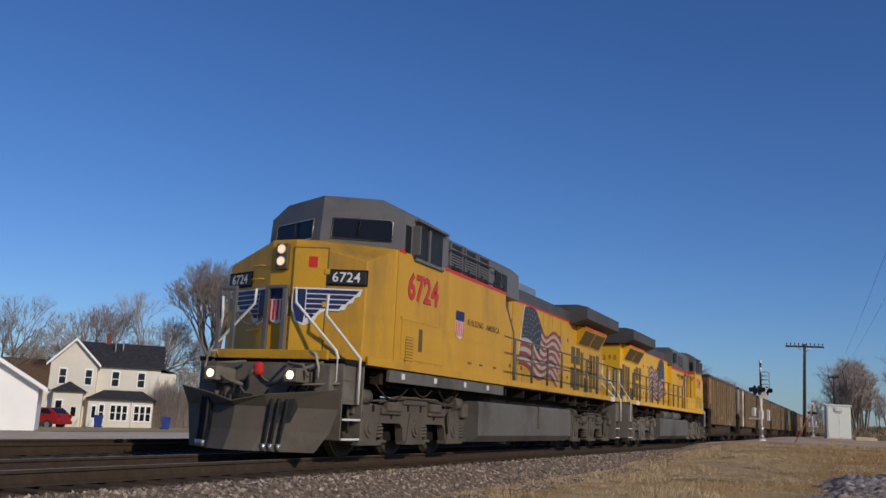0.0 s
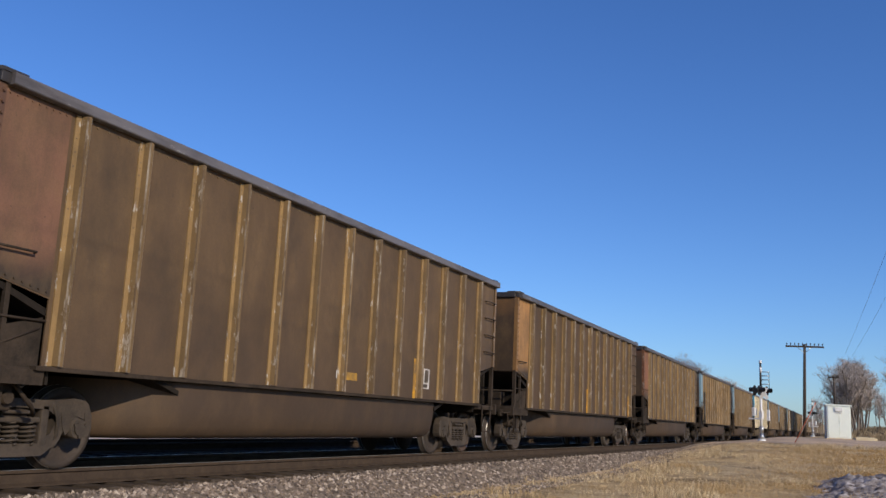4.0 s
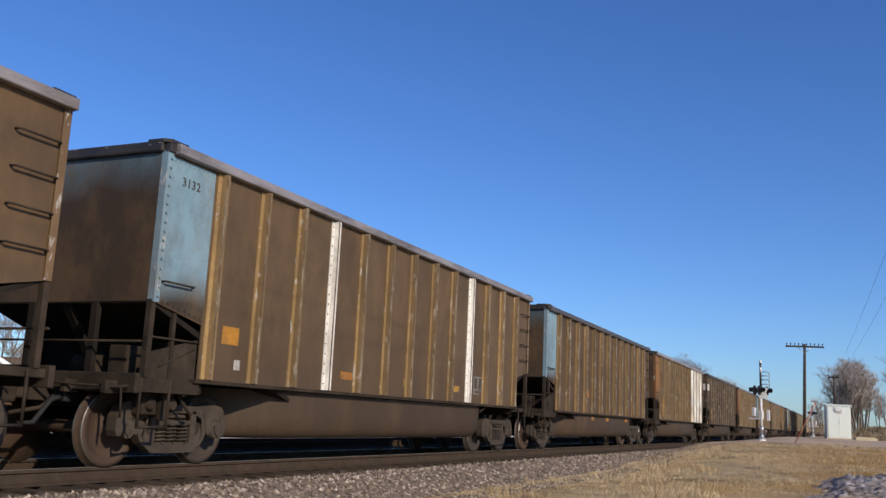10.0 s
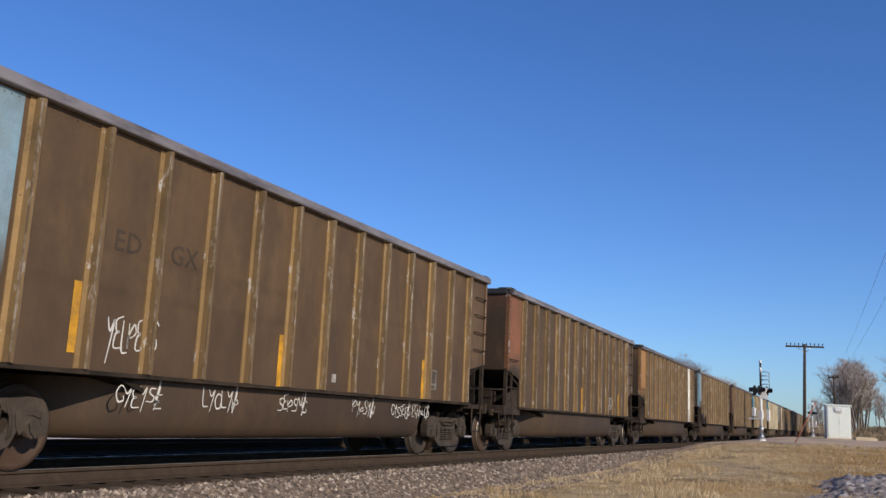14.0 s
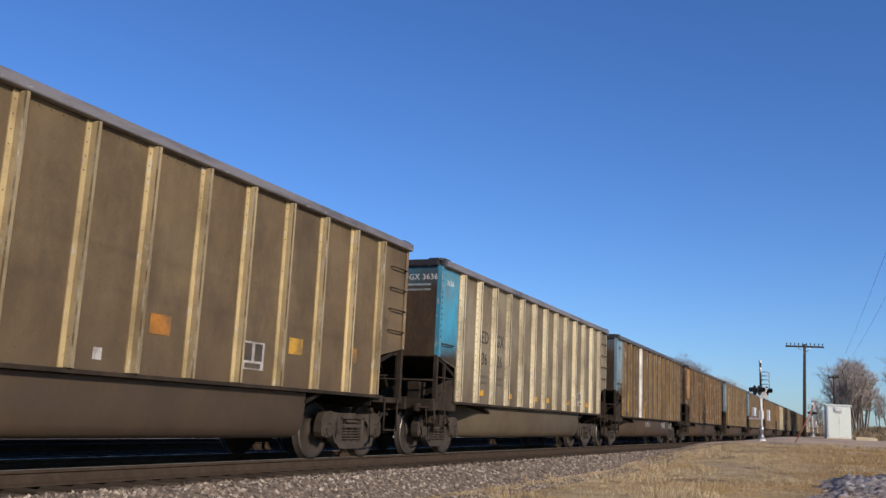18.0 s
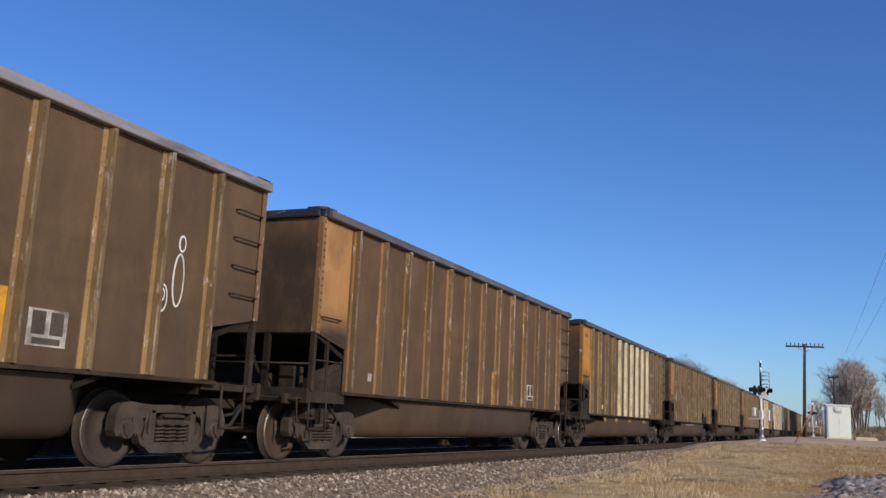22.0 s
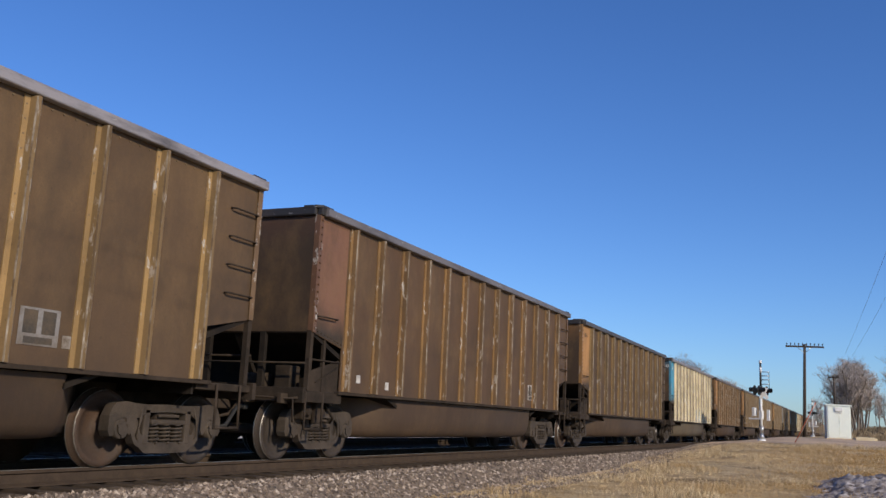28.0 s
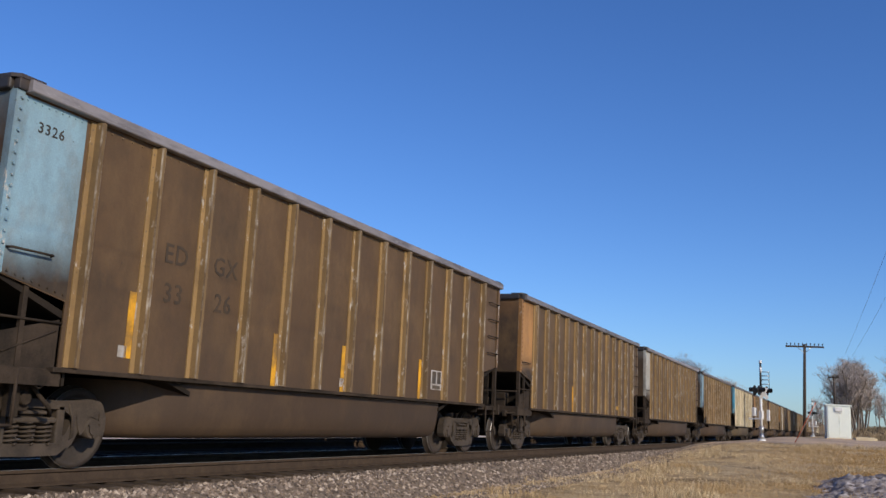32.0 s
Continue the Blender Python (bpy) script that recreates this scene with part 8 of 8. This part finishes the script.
def white_shed():
    s = thing("shed", "white-sided gabled shed beside the street", "shed", Matrix.Translation((-41.2, 37.6, ground_z(-41.2, 37.6))) @ pose(0, 0, 0, 0, 0, 46))
    part("wall", prism(bmesh.new(), [(-8.0, -0.4), (-8.0, 2.6), (-4.0, 5.0), (0, 2.6), (0, -0.4)], "y", 0, 9), M_SHEDWHITE, s)
    gable_roof("roof", s, -8.0, 0, 0, 9, 2.6, 5.0, "y", M_SHEDROOF, 0.45)
    part("fascia", prism(bmesh.new(), [(0.46, 2.22), (0.46, 2.44), (-4.0, 5.12), (-4.0, 4.90)], "y", -0.50, -0.455), M_SHEDWHITE, s)
    part("fascia", prism(bmesh.new(), [(-8.46, 2.22), (-8.46, 2.44), (-4.0, 5.12), (-4.0, 4.90)], "y", -0.50, -0.455), M_SHEDWHITE, s)
    return s


white_shed()


def brown_house():
    h = thing("house", "tan house with a brown roof behind the shed", "house", Matrix.Translation((-93, 74, ground_z(-93, 74))) @ pose(0, 0, 0, 0, 0, 46))
    part("wall", prism(bmesh.new(), [(0, -0.4), (0, 4.0), (4.5, 7.2), (9, 4.0), (9, -0.4)], "x", 0, 9), M_SIDING, h)
    gable_roof("roof", h, 0, 9, 0, 9, 4.0, 7.2, "x", M_BROWNROOF)
    for x in (2, 5, 7.6):
        house_window(h, x, 0, 1.0, 0.7, 1.4)
    return h


brown_house()


def red_car():
    c = thing("car", "parked red hatchback in the driveway", "car", Matrix.Translation((-54.85, 50.4, ground_z(-54.85, 50.4))) @ pose(0, 0, 0, 0, 0, 12))
    side = [(-2.15, 0.35), (-2.2, 0.75), (-2.1, 1.0), (-1.2, 1.08), (-0.45, 1.52), (1.35, 1.56), (1.95, 1.12), (2.1, 0.95), (2.15, 0.4)]
    bm = prism(bmesh.new(), side, "y", -0.86, 0.86)
    b = part("body", bm, M_REDCAR, c)
    md = b.modifiers.new("bevel", "BEVEL")
    md.width, md.segments = 0.08, 2
    for s in (-1, 1):
        y0, y1 = sorted((s * 0.862, s * 0.872))
        part("side_window", prism(bmesh.new(), [(-0.95, 1.10), (-0.4, 1.45), (0.35, 1.47), (0.35, 1.10)], "y", y0, y1), M_GLASS, c)
        part("side_window", prism(bmesh.new(), [(0.45, 1.10), (0.45, 1.47), (1.25, 1.48), (1.6, 1.12)], "y", y0, y1), M_GLASS, c)
        part("tail_lamp", boxed(1.98, 2.16, min(s * 0.6, s * 0.84), max(s * 0.6, s * 0.84), 0.85, 1.05), M_TAILRED, c)
        for x in (-1.35, 1.3):
            w = part("wheel", cyl(bmesh.new(), (x, s * 0.66, 0.33), (x, s * 0.88, 0.33), 0.33, seg=20), M_RUBBER, c)
            part("rim", cyl(bmesh.new(), (x, s * 0.875, 0.33), (x, s * 0.89, 0.33), 0.21, seg=14), M_STEEL, w)
    part("rear_window", prism(bmesh.new(), [(1.40, 1.50), (1.90, 1.15), (1.92, 1.17), (1.42, 1.52)], "y", -0.7, 0.7), M_GLASS, c)
    part("bumper", boxed(2.08, 2.22, -0.84, 0.84, 0.38, 0.62, bevel=0.03), M_REDCAR, c)
    return c


red_car()


def refuse_bin(x, y, turn):
    b = thing("refuse_bin", "blue wheeled plastic refuse bin by the house", "refuse bin", Matrix.Translation((x, y, ground_z(x, y))) @ pose(0, 0, 0, 0, 0, turn), group="refuse bins")
    poly_part("bin_body", [(-0.26, -0.3, 0.08), (0.26, -0.3, 0.08), (0.26, 0.3, 0.08), (-0.26, 0.3, 0.08), (-0.34, -0.40, 1.05), (0.34, -0.40, 1.05), (0.34, 0.40, 1.05), (-0.34, 0.40, 1.05)], [(0, 1, 5, 4), (1, 2, 6, 5), (2, 3, 7, 6), (3, 0, 4, 7), (0, 3, 2, 1), (4, 5, 6, 7)], M_BLUEBIN, b)
    part("lid", boxed(-0.36, 0.36, -0.43, 0.42, 1.05, 1.12, bevel=0.02), M_BLUEBIN, b)
    for s in (-1, 1):
        part("wheel", cyl(bmesh.new(), (s * 0.27, 0.34, 0.12), (s * 0.33, 0.34, 0.12), 0.12, seg=12), M_RUBBER, b)
    part("handle", pipe(bmesh.new(), [(-0.25, 0.42, 1.0), (-0.25, 0.5, 1.0), (0.25, 0.5, 1.0), (0.25, 0.42, 1.0)], 0.02, 5), M_BLUEBIN, b)
    return b


refuse_bin(-56.5, 58.0, 40)
refuse_bin(-49.8, 58.3, 48)

# street and lawn beyond the tracks
def yard_sheet(name, d0, d1, y0, y1, lift, material, label, cat):
    """A flat sheet beyond the tracks that follows the land."""
    nx, ny = 16, 40
    vs = [(TRACK_X - d0 - (d1 - d0) * i / (nx - 1), y0 + (y1 - y0) * j / (ny - 1)) for j in range(ny) for i in range(nx)]
    vs = [(x, y, ground_z(x, y) + lift) for x, y in vs]
    fs = [(j * nx + i + 1, j * nx + i, j * nx + i + nx, j * nx + i + nx + 1) for j in range(ny - 1) for i in range(nx - 1)]
    return tagged(quads(name, vs, fs, material), label, cat, kind="structure")


yard_sheet("street", 18.0, 29.6, -40.0, 150.0, 0.10, M_STREET, "pale grey village street beyond the tracks", "street")
yard_sheet("lawn", 29.9, 72.0, 15.0, 115.0, 0.12, M_LAWN, "short dull winter lawn round the houses", "lawn")
lay_ties(track_main, TRACK_X, 3.0, 62.0)
lay_ties(track_far, TRACK_X - 4.75, 6.0, 45.0)


# ---- what moves ----
def slack(i):
    """Metres by which a car's middle stands off the even spacing: play in the couplers, and one longer car."""
    knots = ((0, 0.20), (3, 0.15), (7, 0.09), (9, 0.0), (12, -0.11), (13, 0.27), (14, 0.64), (16, 0.58), (21, 0.52), (25, 0.38), (30, 0.33), (34, 0.28), (36, 0.38), (38, 0.42), (40, 0.58), (90, 0.58))
    for (a, u), (b, v) in zip(knots, knots[1:]):
        if i <= b:
            return u + (v - u) * (i - a) / (b - a)


def motions():
    times = [2.0 * i for i in range(17)]
    y = 0.0
    for i, car in enumerate(coal_cars):
        mid = PITCH * i + HALF + slack(i)
        walk(car, [(t, pose(TRACK_X, mid - advance(t), 0)) for t in times])
    # one turning pattern for all wheels of a size, held in their trucks' space
    shared = {}
    for thing_ob, radius, back in [(c, 0.475, 1) for c in coal_cars[:42]] + [(locos[0][0], 0.527, 1), (locos[1][0], 0.527, -1)]:
        for tr in thing_ob.children:
            if not tr.name.startswith("truck"):
                continue
            flip = -back if tr.matrix_local.to_euler().z > 1.0 or tr.matrix_local.to_euler().z < -1.0 else back
            for w in tr.children:
                if not w.name.startswith("wheelset"):
                    continue
                key = (radius, flip, round(w.location.y, 2))
                if key not in shared:
                    x, y, z = w.location
                    n = int(32 * FPS)
                    walk(w, [(k / FPS, Matrix.Translation((x, y, z)) @ Matrix.Rotation(flip * advance(k / FPS) / radius, 4, "X")) for k in range(n + 1)])
                    shared[key] = (w.animation_data.action, w.animation_data.action_slot)
                else:
                    w.rotation_mode = "QUATERNION"
                    w.animation_data_create()
                    w.animation_data.action, w.animation_data.action_slot = shared[key]
    for loco, place, turn in locos:
        walk(loco, [(t, pose(TRACK_X, place - advance(t), 0, 0, 0, turn)) for t in times])


motions()
